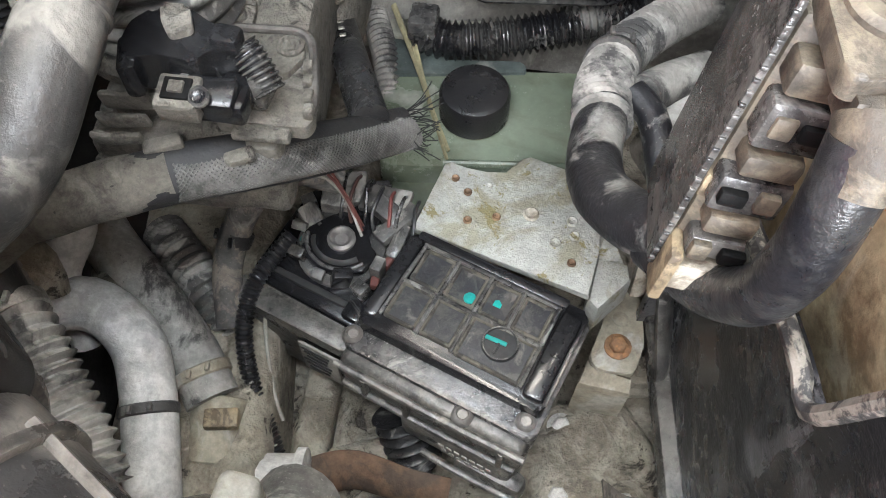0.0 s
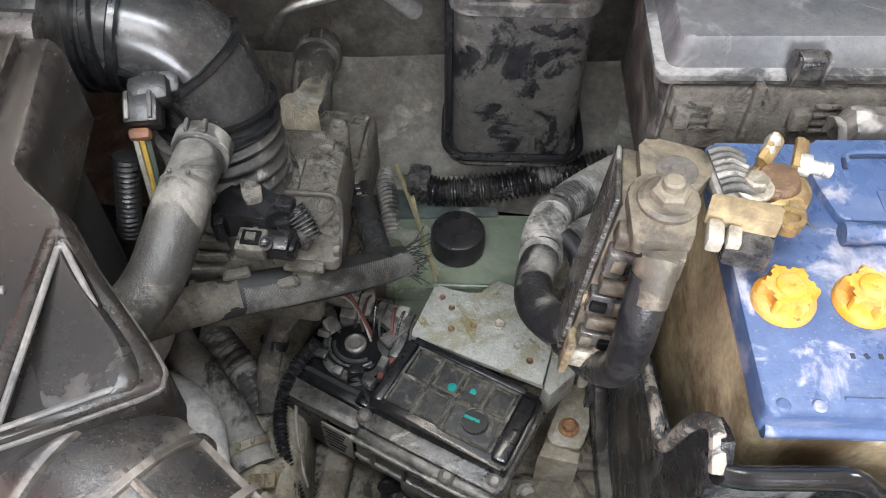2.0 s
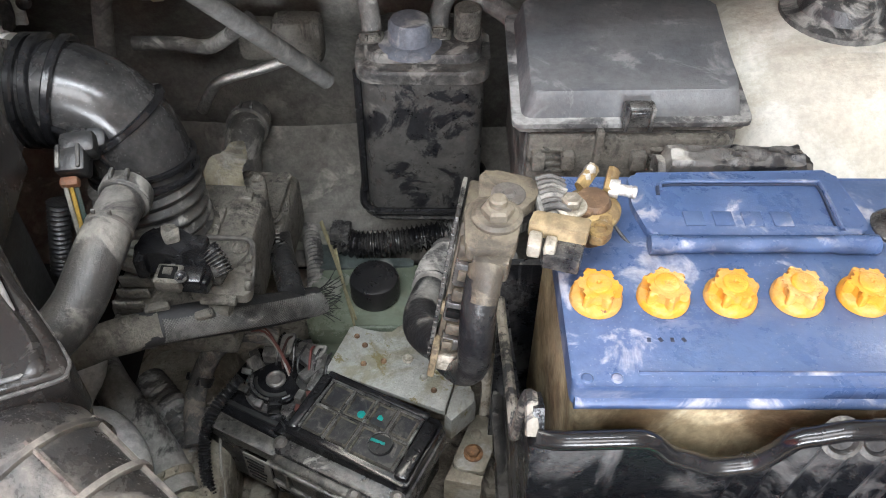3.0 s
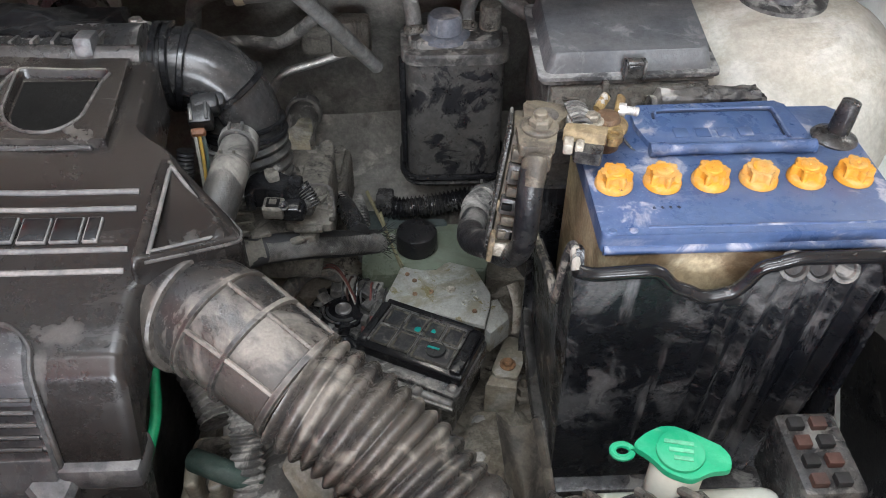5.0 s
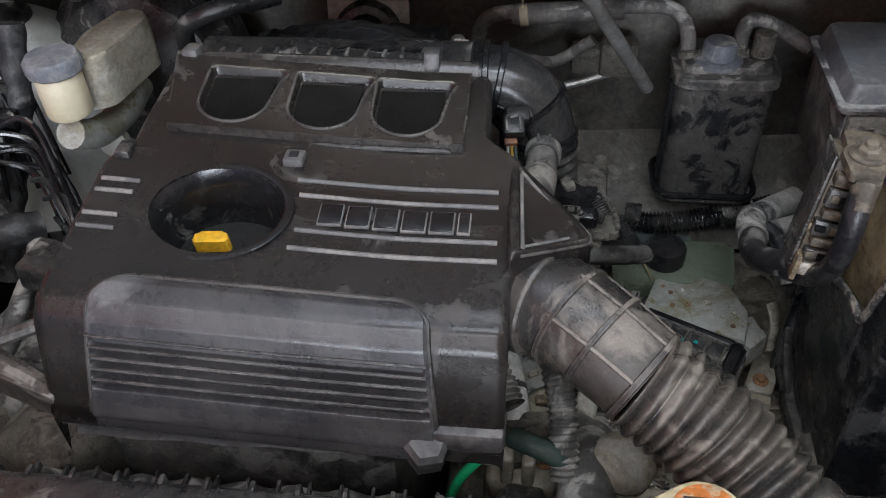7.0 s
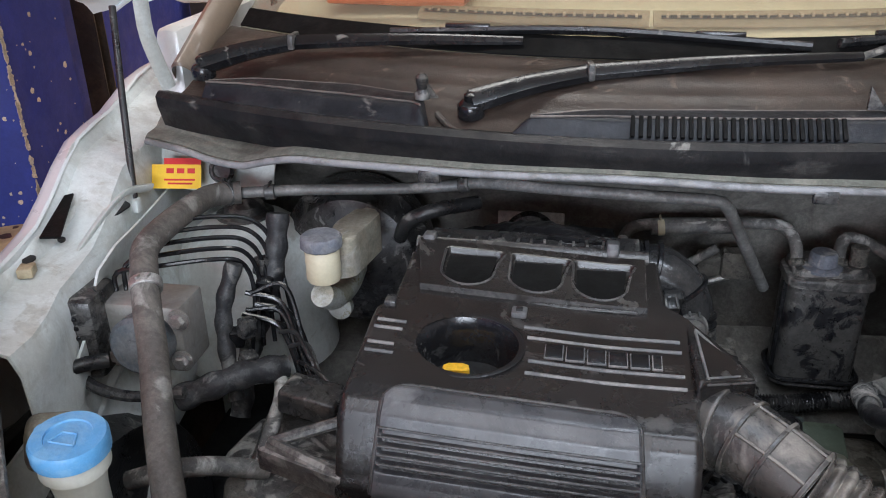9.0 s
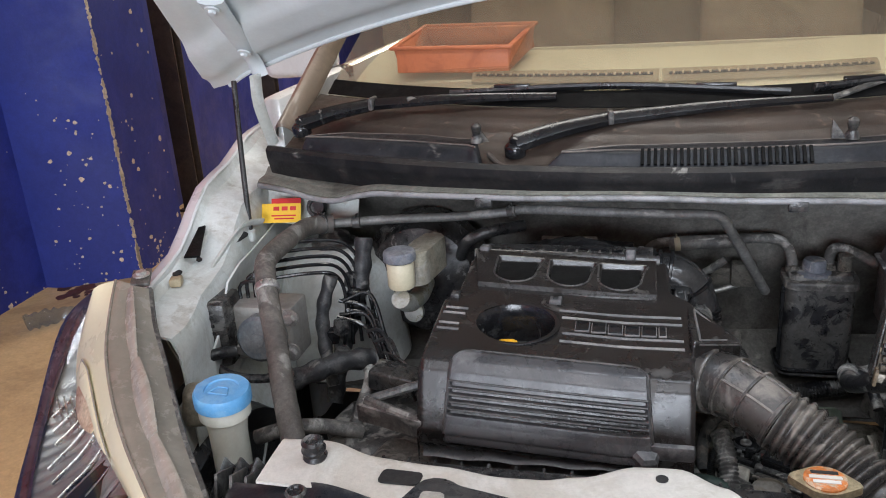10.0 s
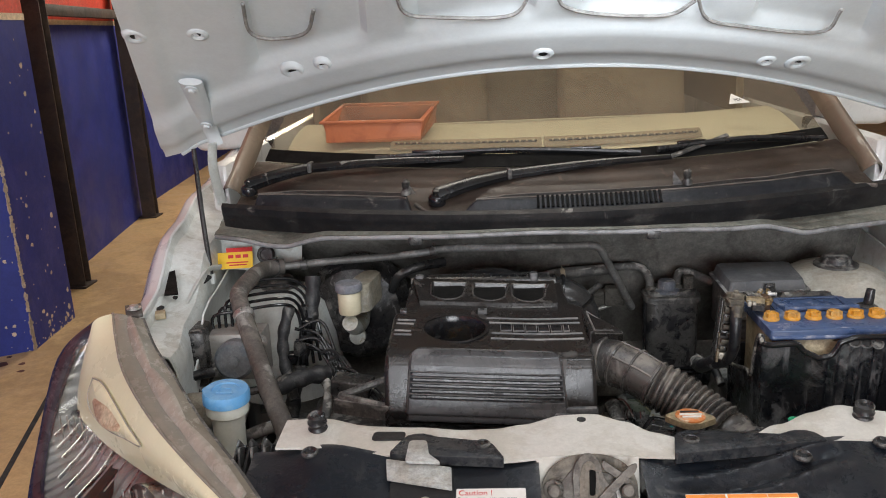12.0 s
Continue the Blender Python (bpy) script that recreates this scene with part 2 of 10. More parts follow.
washer_tank = surface("milky_tank", rgb(0.66, 0.67, 0.60), rgb(0.58, 0.57, 0.48), 0.35, patch=7, tone=0.1, bump=0.03, sharp=0.2)
blue_cap = surface("blue_cap_plastic", rgb(0.13, 0.36, 0.66), rgb(0.19, 0.42, 0.68), 0.35, patch=20, dust=rgb(0.6, 0.62, 0.65), dusty=0.12, tone=0.12)
grey_cap = surface("grey_blue_cap", rgb(0.115, 0.125, 0.15), rgb(0.17, 0.175, 0.19), 0.5, patch=25, dust=PALE, dusty=0.4)
green = surface("green_plastic", rgb(0.02, 0.42, 0.20), rgb(0.05, 0.45, 0.23), 0.35, patch=20, dust=rgb(0.5, 0.6, 0.5), dusty=0.15, tone=0.1)
teal = surface("teal_paint", rgb(0.0, 0.25, 0.22), rgb(0.0, 0.20, 0.18), 0.5)
label_white = surface("white_label", rgb(0.78, 0.77, 0.73), rgb(0.72, 0.70, 0.65), 0.5, bump=0.0, tone=0.05)
label_grey = surface("aged_grey_label", rgb(0.26, 0.25, 0.22), rgb(0.19, 0.18, 0.155), 0.5, bump=0.0, patch=40)
label_yellow = surface("yellow_label", rgb(0.85, 0.52, 0.02), rgb(0.75, 0.45, 0.02), 0.45, bump=0.0, tone=0.05)
label_orange = surface("orange_label", rgb(0.85, 0.28, 0.03), rgb(0.75, 0.25, 0.03), 0.45, bump=0.0, tone=0.05)
red_ink = surface("red_ink", rgb(0.60, 0.02, 0.02), rgb(0.5, 0.02, 0.02), 0.5, bump=0.0, tone=0.05)
black_ink = surface("black_ink", rgb(0.02, 0.02, 0.02), rgb(0.02, 0.02, 0.02), 0.5, bump=0.0, tone=0.05)
navy_ink = surface("navy_ink", rgb(0.02, 0.03, 0.12), rgb(0.02, 0.03, 0.12), 0.5, bump=0.0, tone=0.05)
red_brown = surface("red_brown_tape", rgb(0.095, 0.03, 0.024), rgb(0.06, 0.025, 0.02), 0.6)
yellow_wire = surface("yellow_wire", rgb(0.42, 0.26, 0.04), rgb(0.22, 0.16, 0.05), 0.5)
straw = surface("dry_straw", rgb(0.24, 0.215, 0.125), rgb(0.16, 0.145, 0.085), 0.8)
braid_mat = surface("woven_sleeve", rgb(0.010, 0.010, 0.011), rgb(0.022, 0.021, 0.020), 0.5, dust=PALE, dusty=0.05, dscale=26)
thread_mat = surface("sleeve_thread", rgb(0.085, 0.082, 0.076), rgb(0.035, 0.034, 0.032), 0.35, patch=30, dust=rgb(0.30, 0.29, 0.265), dusty=0.2)
dark = surface("deep_dark_plastic", rgb(0.012, 0.012, 0.012), rgb(0.02, 0.02, 0.02), 0.6)
tarmac_black = surface("shroud_plastic", rgb(0.009, 0.012, 0.017), rgb(0.016, 0.018, 0.022), 0.22, rough2=0.40, patch=6, spec=0.3, dust=rgb(0.16, 0.155, 0.145), dusty=0.09, dscale=16, tone=0.3, edge=0.5, smear=0.2, smear_way=(1, 0.25, 1))
cowl_mat = surface("cowl_plastic", rgb(0.016, 0.013, 0.012), rgb(0.056, 0.041, 0.032), 0.28, rough2=0.55, spec=0.35, patch=4, mix=0.5, sharp=0.32, dust=rgb(0.20, 0.155, 0.12), dusty=0.1, dscale=30, tone=0.3, smear=0.15, smear_way=(0.25, 1, 1))
dash_mat = surface("cream_dashboard", rgb(0.66, 0.62, 0.48), rgb(0.60, 0.56, 0.43), 0.7, patch=3, tone=0.1)
cabin_mat = surface("beige_cabin", rgb(0.34, 0.28, 0.19), rgb(0.27, 0.22, 0.15), 0.8, patch=2, tone=0.1)
crate_mat = surface("orange_tray_plastic", rgb(0.46, 0.15, 0.06), rgb(0.38, 0.12, 0.05), 0.5, patch=10, tone=0.1)
lamp_cream = surface("cream_lamp_trim", rgb(0.80, 0.755, 0.53), rgb(0.75, 0.70, 0.47), 0.2, patch=3, coat=0.4, bump=0.0, tone=0.04, sharp=0.2)
deck_mat = surface("cowl_deck_plastic", rgb(0.012, 0.013, 0.016), rgb(0.020, 0.021, 0.024), 0.34, patch=8, spec=0.22, dust=rgb(0.16, 0.15, 0.14), dusty=0.1, smear=0.2, smear_way=(0.2, 1, 1))
cowl_edge = surface("cowl_rib_and_glint", rgb(0.14, 0.122, 0.108), rgb(0.06, 0.053, 0.048), 0.3, patch=9, sharp=0.2)
# low-gloss black, mostly painting the unlit depth of recesses, slots and holes
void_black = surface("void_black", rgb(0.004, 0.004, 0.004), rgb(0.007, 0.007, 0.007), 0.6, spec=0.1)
seal_mat = surface("bonnet_seal_rubber", rgb(0.010, 0.010, 0.011), rgb(0.018, 0.017, 0.017), 0.36, spec=0.25, patch=10, dust=DUST, dusty=0.06, smear=0.15, smear_way=(0.2, 1, 1))
chrome = surface("lamp_reflector", rgb(0.75, 0.75, 0.75), rgb(0.65, 0.65, 0.65), 0.15, metal=1.0, bump=0.0)
floor_mat = surface("ochre_concrete", rgb(0.52, 0.36, 0.18), rgb(0.41, 0.28, 0.14), 0.45, grain=30, patch=1.6, spots=rgb(0.17, 0.12, 0.07), spotty=0.08, rough2=0.7, bump=0.1, tone=0.25)
wall_blue = surface("chipped_blue_paint", rgb(0.022, 0.032, 0.20), rgb(0.03, 0.042, 0.26), 0.42, spec=0.3, patch=2, grain=40, spots=rgb(0.45, 0.43, 0.42), spotty=0.015, bump=0.1, tone=0.2)
# the wall's blue paint made slightly darker for the pillar's shade
wall_blue_shaded = surface("chipped_blue_paint_shaded", rgb(0.020, 0.03, 0.19), rgb(0.022, 0.034, 0.22), 0.42, spec=0.3, patch=2, grain=40, spots=rgb(0.45, 0.43, 0.42), spotty=0.015, bump=0.1, tone=0.2)
wall_red = surface("red_wall_paint", rgb(0.60, 0.05, 0.02), rgb(0.5, 0.05, 0.02), 0.4, patch=2)
cream_line = surface("cream_wall_line", rgb(0.70, 0.58, 0.40), rgb(0.6, 0.5, 0.34), 0.5)
plaster = surface("bare_plaster", rgb(0.52, 0.42, 0.32), rgb(0.42, 0.35, 0.28), 0.8, patch=14)
post_mat = surface("brown_black_steel", rgb(0.030, 0.020, 0.016), rgb(0.05, 0.032, 0.022), 0.5, patch=5)
room_wall = surface("workshop_wall", rgb(0.45, 0.42, 0.38), rgb(0.38, 0.36, 0.33), 0.8, patch=1.2)
room_ceiling = surface("workshop_ceiling", rgb(0.5, 0.48, 0.45), rgb(0.44, 0.42, 0.4), 0.85, patch=1)


def clear(name, tint, rough, alpha_mix, film=0.0, haze_colour=(0.5, 0.45, 0.38, 1)):
    """Glass seen as a thin sheet: mostly clear, with a real gloss and a film for painted haze."""
    m = bpy.data.materials.new(name)
    m.use_nodes = True
    nt = m.node_tree
    n, k = nt.nodes, nt.links
    n.remove(n["Principled BSDF"])
    tr, gl, fr, mx = n.new("ShaderNodeBsdfTransparent"), n.new("ShaderNodeBsdfGlossy"), n.new("ShaderNodeLayerWeight"), n.new("ShaderNodeMixShader")
    tr.inputs[0].default_value = tint
    gl.inputs["Roughness"].default_value = rough
    fr.inputs["Blend"].default_value = 0.5
    up, tone = n.new("ShaderNodeMath"), n.new("ShaderNodeMapRange")
    up.operation = "POWER"
    up.inputs[1].default_value = 4.0
    k.new(fr.outputs["Facing"], up.inputs[0])
    k.new(up.outputs[0], tone.inputs["Value"])
    tone.inputs["To Min"].default_value, tone.inputs["To Max"].default_value = 0.03, alpha_mix
    k.new(tone.outputs["Result"], mx.inputs[0])
    veil, di, cloud, amount = n.new("ShaderNodeMixShader"), n.new("ShaderNodeBsdfDiffuse"), n.new("ShaderNodeTexNoise"), n.new("ShaderNodeMapRange")
    di.inputs[0].default_value = haze_colour
    cloud.inputs["Scale"].default_value, cloud.inputs["Detail"].default_value = 5.0, 6
    amount.inputs["From Min"].default_value, amount.inputs["From Max"].default_value = 0.3, 0.7
    amount.inputs["To Min"].default_value, amount.inputs["To Max"].default_value = film * 0.7, film * 1.3
    k.new(cloud.outputs["Fac"], amount.inputs["Value"])
    k.new(amount.outputs["Result"], veil.inputs[0])
    k.new(tr.outputs[0], veil.inputs[1])
    k.new(di.outputs[0], veil.inputs[2])
    k.new(veil.outputs[0], mx.inputs[1])
    k.new(gl.outputs[0], mx.inputs[2])
    k.new(mx.outputs[0], n["Material Output"].inputs["Surface"])
    return m


# tan film paints the reflected haze that veils the dashboard
glass = clear("windscreen_glass", rgb(0.86, 0.84, 0.76), 0.02, 0.45, 0.09, rgb(0.50, 0.43, 0.35))
lens_glass = clear("lamp_lens", rgb(0.93, 0.93, 0.90), 0.04, 0.3)


def thing(name, label, category, at, group="", kind=""):
    ob = new(name)
    ob.empty_display_size = 0.05
    ob.location = at
    return tagged(ob, label, category, group, kind)


def origin_of(ob):
    o, p = V(ob.location), ob.parent
    while p:
        o, p = o + V(p.location), p.parent
    return o


def finish(bm, name, mat, smooth=40):
    bmesh.ops.remove_doubles(bm, verts=bm.verts, dist=1e-6)
    bmesh.ops.recalc_face_normals(bm, faces=bm.faces)
    for f in bm.faces:
        f.smooth = True
    for e in bm.edges:
        if len(e.link_faces) == 2:
            e.smooth = e.calc_face_angle(0) < radians(smooth)
    me = bpy.data.meshes.new(name)
    bm.to_mesh(me)
    bm.free()
    for mm in (mat if isinstance(mat, (list, tuple)) else [mat]):
        me.materials.append(mm)
    return me


def part(name, bm, mat, parent, label="", smooth=40):
    """A bmesh in the place's own metres as one mesh under a thing or a part."""
    bm.transform(Matrix.Translation(-origin_of(parent)))
    ob = new(name, finish(bm, name, mat, smooth))
    ob.parent = parent
    return tagged(ob, label)


def solo(name, bm, mat, label, category, at, group="", kind="", smooth=40):
    """A thing that is a single mesh."""
    bm.transform(Matrix.Translation(-V(at)))
    ob = new(name, finish(bm, name, mat, smooth))
    ob.location = at
    return tagged(ob, label, category, group, kind)


def box(bm, centre, size, bevel=0.003, turn=(0, 0, 0), segs=2, taper=None):
    """A bevelled block; taper: the scale of its top face in x and y."""
    made = bmesh.ops.create_cube(bm, size=1)["verts"]
    for v in made:
        if taper and v.co.z > 0:
            v.co.x, v.co.y = v.co.x * taper[0], v.co.y * taper[1]
        v.co = V((v.co.x * size[0], v.co.y * size[1], v.co.z * size[2]))
    m = pose(*centre, *turn)
    if bevel:
        edges = list({e for v in made for e in v.link_edges})
        res = bmesh.ops.bevel(bm, geom=edges, offset=min(bevel, min(size) * 0.45), segments=segs, affect="EDGES", profile=0.5)
        made = list({v for f in res["faces"] for v in f.verts} | {v for v in made if v.is_valid})
    bmesh.ops.transform(bm, matrix=m, verts=made)
    return bm


def B():
    return bmesh.new()


def prism(bm, pts, z0, z1, m=None, bevel=0.0):
    """A polygon in x and y raised from z0 to z1."""
    lo = [bm.verts.new((x, y, z0)) for x, y in pts]
    hi = [bm.verts.new((x, y, z1)) for x, y in pts]
    n = len(pts)
    bm.faces.new(lo[::-1])
    top = bm.faces.new(hi)
    for i in range(n):
        bm.faces.new((lo[i], lo[(i + 1) % n], hi[(i + 1) % n], hi[i]))
    vs = lo + hi
    if bevel:
        res = bmesh.ops.bevel(bm, geom=list(top.edges), offset=bevel, segments=2, affect="EDGES", profile=0.5)
        vs = list({v for f in res["faces"] for v in f.verts} | {v for v in vs if v.is_valid} | {v for v in top.verts} if top.is_valid else {v for f in res["faces"] for v in f.verts} | {v for v in vs if v.is_valid})
    if m is not None:
        bmesh.ops.transform(bm, matrix=m, verts=vs)
    return bm


def round_poly(pts, r, n=4):
    """The polygon with its corners rounded."""
    out = []
    k = len(pts)
    for i in range(k):
        p, a, b = V(pts[i]), V(pts[i - 1]), V(pts[(i + 1) % k])
        da, db = (a - p), (b - p)
        ra = min(r, da.length * 0.45, db.length * 0.45)
        s, e = p + da.normalized() * ra, p + db.normalized() * ra
        for j in range(n + 1):
            t = j / n
            q = s * (1 - t) ** 2 + p * 2 * t * (1 - t) + e * t * t
            out.append((q.x, q.y))
    return out


def lathe(bm, profile, m, seg=24):
    """A profile of (radius, height) turned round its own z axis."""
    rings = []
    for r, z in profile:
        rings.append([bm.verts.new(m @ V((r * math.cos(2 * math.pi * i / seg), r * math.sin(2 * math.pi * i / seg), z))) for i in range(seg)])
    for a, b in zip(rings, rings[1:]):
        for i in range(seg):
            bm.faces.new((a[i], a[(i + 1) % seg], b[(i + 1) % seg], b[i]))
    bm.faces.new(rings[0][::-1])
    bm.faces.new(rings[-1])
    return bm


def cyl(bm, at, r, h, turn=(0, 0, 0), seg=20, bevel=0.0015, r2=None):
    r2 = r if r2 is None else r2
    b = min(bevel, r * 0.4, h * 0.4)
    return lathe(bm, [(max(r - b, 1e-4), 0), (r, b), (r2, h - b), (max(r2 - b, 1e-4), h)], pose(*at, *turn), seg)


def axis_pose(a, b):
    """A pose at a whose z axis points to b."""
    a, b = V(a), V(b)
    return Matrix.Translation(a) @ (b - a).to_track_quat("Z", "Y").to_matrix().to_4x4()


def rod(bm, a, b, r, seg=12, r2=None):
    h = (V(b) - V(a)).length
    r2 = r if r2 is None else r2
    c = min(r * 0.3, 0.001)
    return lathe(bm, [(r - c, 0), (r, c), (r2, h - c), (max(r2 - c, 1e-4), h)], axis_pose(a, b), seg)


def curve_points(pts, step):
    """A smooth line through the points, as evenly spaced points."""
    pts = [V(p) for p in pts]
    if len(pts) == 2:
        pts = [pts[0], (pts[0] + pts[1]) / 2, pts[1]]
    ext = [2 * pts[0] - pts[1]] + pts + [2 * pts[-1] - pts[-2]]
    dense = []
    for i in range(1, len(ext) - 2):
        p0, p1, p2, p3 = ext[i - 1:i + 3]
        for j in range(16):
            t = j / 16
            dense.append(0.5 * (2 * p1 + (p2 - p0) * t + (2 * p0 - 5 * p1 + 4 * p2 - p3) * t * t + (3 * p1 - p0 - 3 * p2 + p3) * t ** 3))
    dense.append(pts[-1])
    d = [0.0]
    for a, b in zip(dense, dense[1:]):
        d.append(d[-1] + (b - a).length)
    n = max(3, int(d[-1] / step) + 1)
    out, i = [], 0
    for j in range(n):
        s = d[-1] * j / (n - 1)
        while i < len(d) - 2 and d[i + 1] < s:
            i += 1
        w = (s - d[i]) / max(d[i + 1] - d[i], 1e-9)
        out.append(dense[i].lerp(dense[i + 1], w))
    return out, d[-1]


def sweep(bm, pts, radius, seg=14, step=0.008, flat=1.0, inner=0.0, up=None):
    """A tube along a smooth line; radius: a number or a function of the share (0 to 1) and length along it. inner: wall thickness of an open end."""
    line, length = curve_points(pts, step)
    n = len(line)
    rings = []
    tangent = (line[1] - line[0]).normalized()
    side = tangent.orthogonal().normalized() if up is None else tangent.cross(V(up)).normalized()
    for i, p in enumerate(line):
        t2 = (line[min(i + 1, n - 1)] - line[max(i - 1, 0)]).normalized()
        side = (side - t2 * side.dot(t2)).normalized()
        over = t2.cross(side)
        s = i / (n - 1)
        r = radius(s, s * length) if callable(radius) else radius
        rings.append([bm.verts.new(p + side * (math.cos(2 * math.pi * j / seg) * r) + over * (math.sin(2 * math.pi * j / seg) * r * flat)) for j in range(seg)])
    for a, b in zip(rings, rings[1:]):
        for j in range(seg):
            bm.faces.new((a[j], a[(j + 1) % seg], b[(j + 1) % seg], b[j]))
    bm.faces.new(rings[0][::-1])
    bm.faces.new(rings[-1])
    return bm


def ribbed(r, pitch, depth, sharp=1.0):
    """The radius of a corrugated hose."""
    def f(s, d):
        w = 0.5 + 0.5 * math.cos(2 * math.pi * d / pitch)
        return r - depth + depth * w ** sharp
    return f


def sheet(bm, fn, nx, ny, thick, flip=1):
    """A curved plate: fn(u, v) gives its upper side; thick is measured along z unless a vector is given."""
    off = V((0, 0, -thick)) if not isinstance(thick, Vector) else thick
    top = [[bm.verts.new(V(fn(i / nx, j / ny))) for i in range(nx + 1)] for j in range(ny + 1)]
    low = [[bm.verts.new(v.co + off) for v in row] for row in top]
    for j in range(ny):
        for i in range(nx):
            bm.faces.new((top[j][i], top[j][i + 1], top[j + 1][i + 1], top[j + 1][i]))
            bm.faces.new((low[j][i], low[j + 1][i], low[j + 1][i + 1], low[j][i + 1]))
    for j in range(ny):
        for i in (0, nx):
            bm.faces.new((top[j][i], top[j + 1][i], low[j + 1][i], low[j][i]))
    for i in range(nx):
        for j in (0, ny):
            bm.faces.new((top[j][i], low[j][i], low[j][i + 1], top[j][i + 1]))
    return bm


def blend_line(xs, table):
    """A value read off a table of (x, value) pairs, smoothly."""
    for (x0, a), (x1, b) in zip(table, table[1:]):
        if xs <= x1:
            t = max(0, min(1, (xs - x0) / (x1 - x0)))
            t = t * t * (3 - 2 * t)
            return a + (b - a) * t
    return table[-1][1]


def bolt(parent, at, r=0.006, h=0.005, mat=None, turn=(0, 0, 0), washer=True):
    """A hexagon head on its washer."""
    bm = B()
    m = pose(*at, *turn)
    if washer:
        lathe(bm, [(r * 1.5, 0), (r * 1.5, h * 0.3), (r * 1.2, h * 0.35)], m, 16)
    lathe(bm, [(r, h * 0.3), (r, h * 0.9), (r * 0.8, h)], m, 6)
    return part("bolt", bm, mat or steel, parent, smooth=25)


def writing(name, words, size, m, mat, parent, depth=0.0002):
    """Raised letters with the built-in font."""
    c = bpy.data.curves.new(name, "FONT")
    c.body, c.size, c.extrude, c.align_x, c.align_y = words, size, depth, "LEFT", "CENTER"
    tmp = bpy.data.objects.new(name, c)
    me = bpy.data.meshes.new_from_object(tmp)
    bpy.data.objects.remove(tmp)
    me.transform(Matrix.Translation(-origin_of(parent)) @ m)
    me.materials.append(mat)
    ob = new(name, me)
    ob.parent = parent
    return ob

# ---- the workshop ----
def place_structure():
    bm = B()
    box(bm, (0, 0, -0.1), (40, 40, 0.2), 0)
    solo("floor", bm, floor_mat, "ochre concrete workshop floor with worn stains", "floor", (0, 0, 0), kind="structure")
    for nm, c, s in (("wall_north", (1, 9.6, 1.6), (8.6, 0.2, 3.4)), ("wall_south", (1, -8.1, 1.6), (8.6, 0.2, 3.4)), ("wall_east", (5.2, 0.7, 1.6), (0.2, 17.4, 3.4))):
        bm = B()
        box(bm, c, s, 0)
        solo(nm, bm, room_wall, "plain workshop wall", "wall", (c[0], c[1], 0), kind="structure")
    bm = B()
    box(bm, (1, 0.7, 3.4), (8.8, 17.8, 0.2), 0)
    solo("ceiling", bm, room_ceiling, "plain workshop ceiling", "ceiling", (1, 0.7, 3.3), kind="structure")
    wall = thing("wall_west", "blue painted workshop wall with chipped paint and a red upper band", "wall", (-2.6, 2.5, 0), kind="structure")
    top = 1.43
    segs = [((-2.60, -8.0), (-2.56, 2.12)), ((-2.50, 2.60), (-2.86, 5.05)), ((-2.95, 5.05), (-3.3, 9.5))]
    for (x0, y0), (x1, y1) in segs:
        m = Matrix.Translation((x0, y0, 0)) @ Matrix.Rotation(math.atan2(y1 - y0, x1 - x0), 4, "Z")
        ln = math.hypot(x1 - x0, y1 - y0)
        bm = B()
        prism(bm, [(0, 0), (ln, 0), (ln, 0.2), (0, 0.2)], 0, top, m)
        part("blue_wall", bm, wall_blue, wall)
        bm = B()
        prism(bm, [(0, -0.003), (ln, -0.003), (ln, 0.2), (0, 0.2)], top, top + 0.03, m)
        part("cream_line", bm, cream_line, wall)
        bm = B()
        prism(bm, [(0, 0), (ln, 0), (ln, 0.2), (0, 0.2)], top + 0.03, 3.3, m)
        part("red_wall", bm, wall_red, wall)
    bm = B()
    prism(bm, [(-2.19, 2.19), (-2.22, 2.62), (-2.75, 2.62), (-2.75, 2.03), (-2.47, 2.03)], 0, top)
    part("pillar", bm, wall_blue_shaded, wall)
    bm = B()
    prism(bm, [(-2.187, 2.188), (-2.217, 2.623), (-2.75, 2.623), (-2.75, 2.027), (-2.47, 2.027)], top, top + 0.03)
    part("cream_line", bm, cream_line, wall)
    bm = B()
    prism(bm, [(-2.19, 2.19), (-2.22, 2.62), (-2.75, 2.62), (-2.75, 2.03), (-2.47, 2.03)], top + 0.03, 3.3)
    part("red_wall", bm, wall_red, wall)
    # bare plaster where the paint has come off along the foot and the corner
    rng = random.Random(4)

    def flake(bm_, r, tall, m):
        k = 7
        prism(bm_, [(r * math.cos(2 * math.pi * j / k) * (0.5 + 0.7 * rng.random()), tall * math.sin(2 * math.pi * j / k) * (0.5 + 0.7 * rng.random())) for j in range(k)], -0.002, 0.0015, m @ pose(0, 0, 0, 90, 0, 0))

    bm = B()
    for i in range(170):
        h = 1.42 * rng.random() ** 1.5
        flake(bm, 0.004 + 0.008 * rng.random(), 0.005 + 0.018 * rng.random(), pose(-2.188, 2.190, h, 0, 0, 66))
    for i in range(80):
        y = 2.2 + 0.41 * rng.random()
        r = 0.003 + 0.012 * rng.random() ** 3
        flake(bm, r, r * 1.1, pose(-2.19 - 0.03 * (y - 2.19) / 0.43, y, 0.12 * rng.random() ** 2 if i < 40 else 1.4 * rng.random(), 0, 0, 94))
    for i in range(100):
        d = 2.45 * rng.random()
        r = 0.003 + 0.02 * rng.random() ** 3
        flake(bm, r, r, pose(-2.50 - 0.147 * d, 2.60 + 0.99 * d, 0.15 * rng.random() ** 2 if i < 95 else 1.3 * rng.random(), 0, 0, 98.4))
    for i in range(70):
        d = 0.27 * rng.random()
        r = 0.002 + 0.010 * rng.random() ** 3
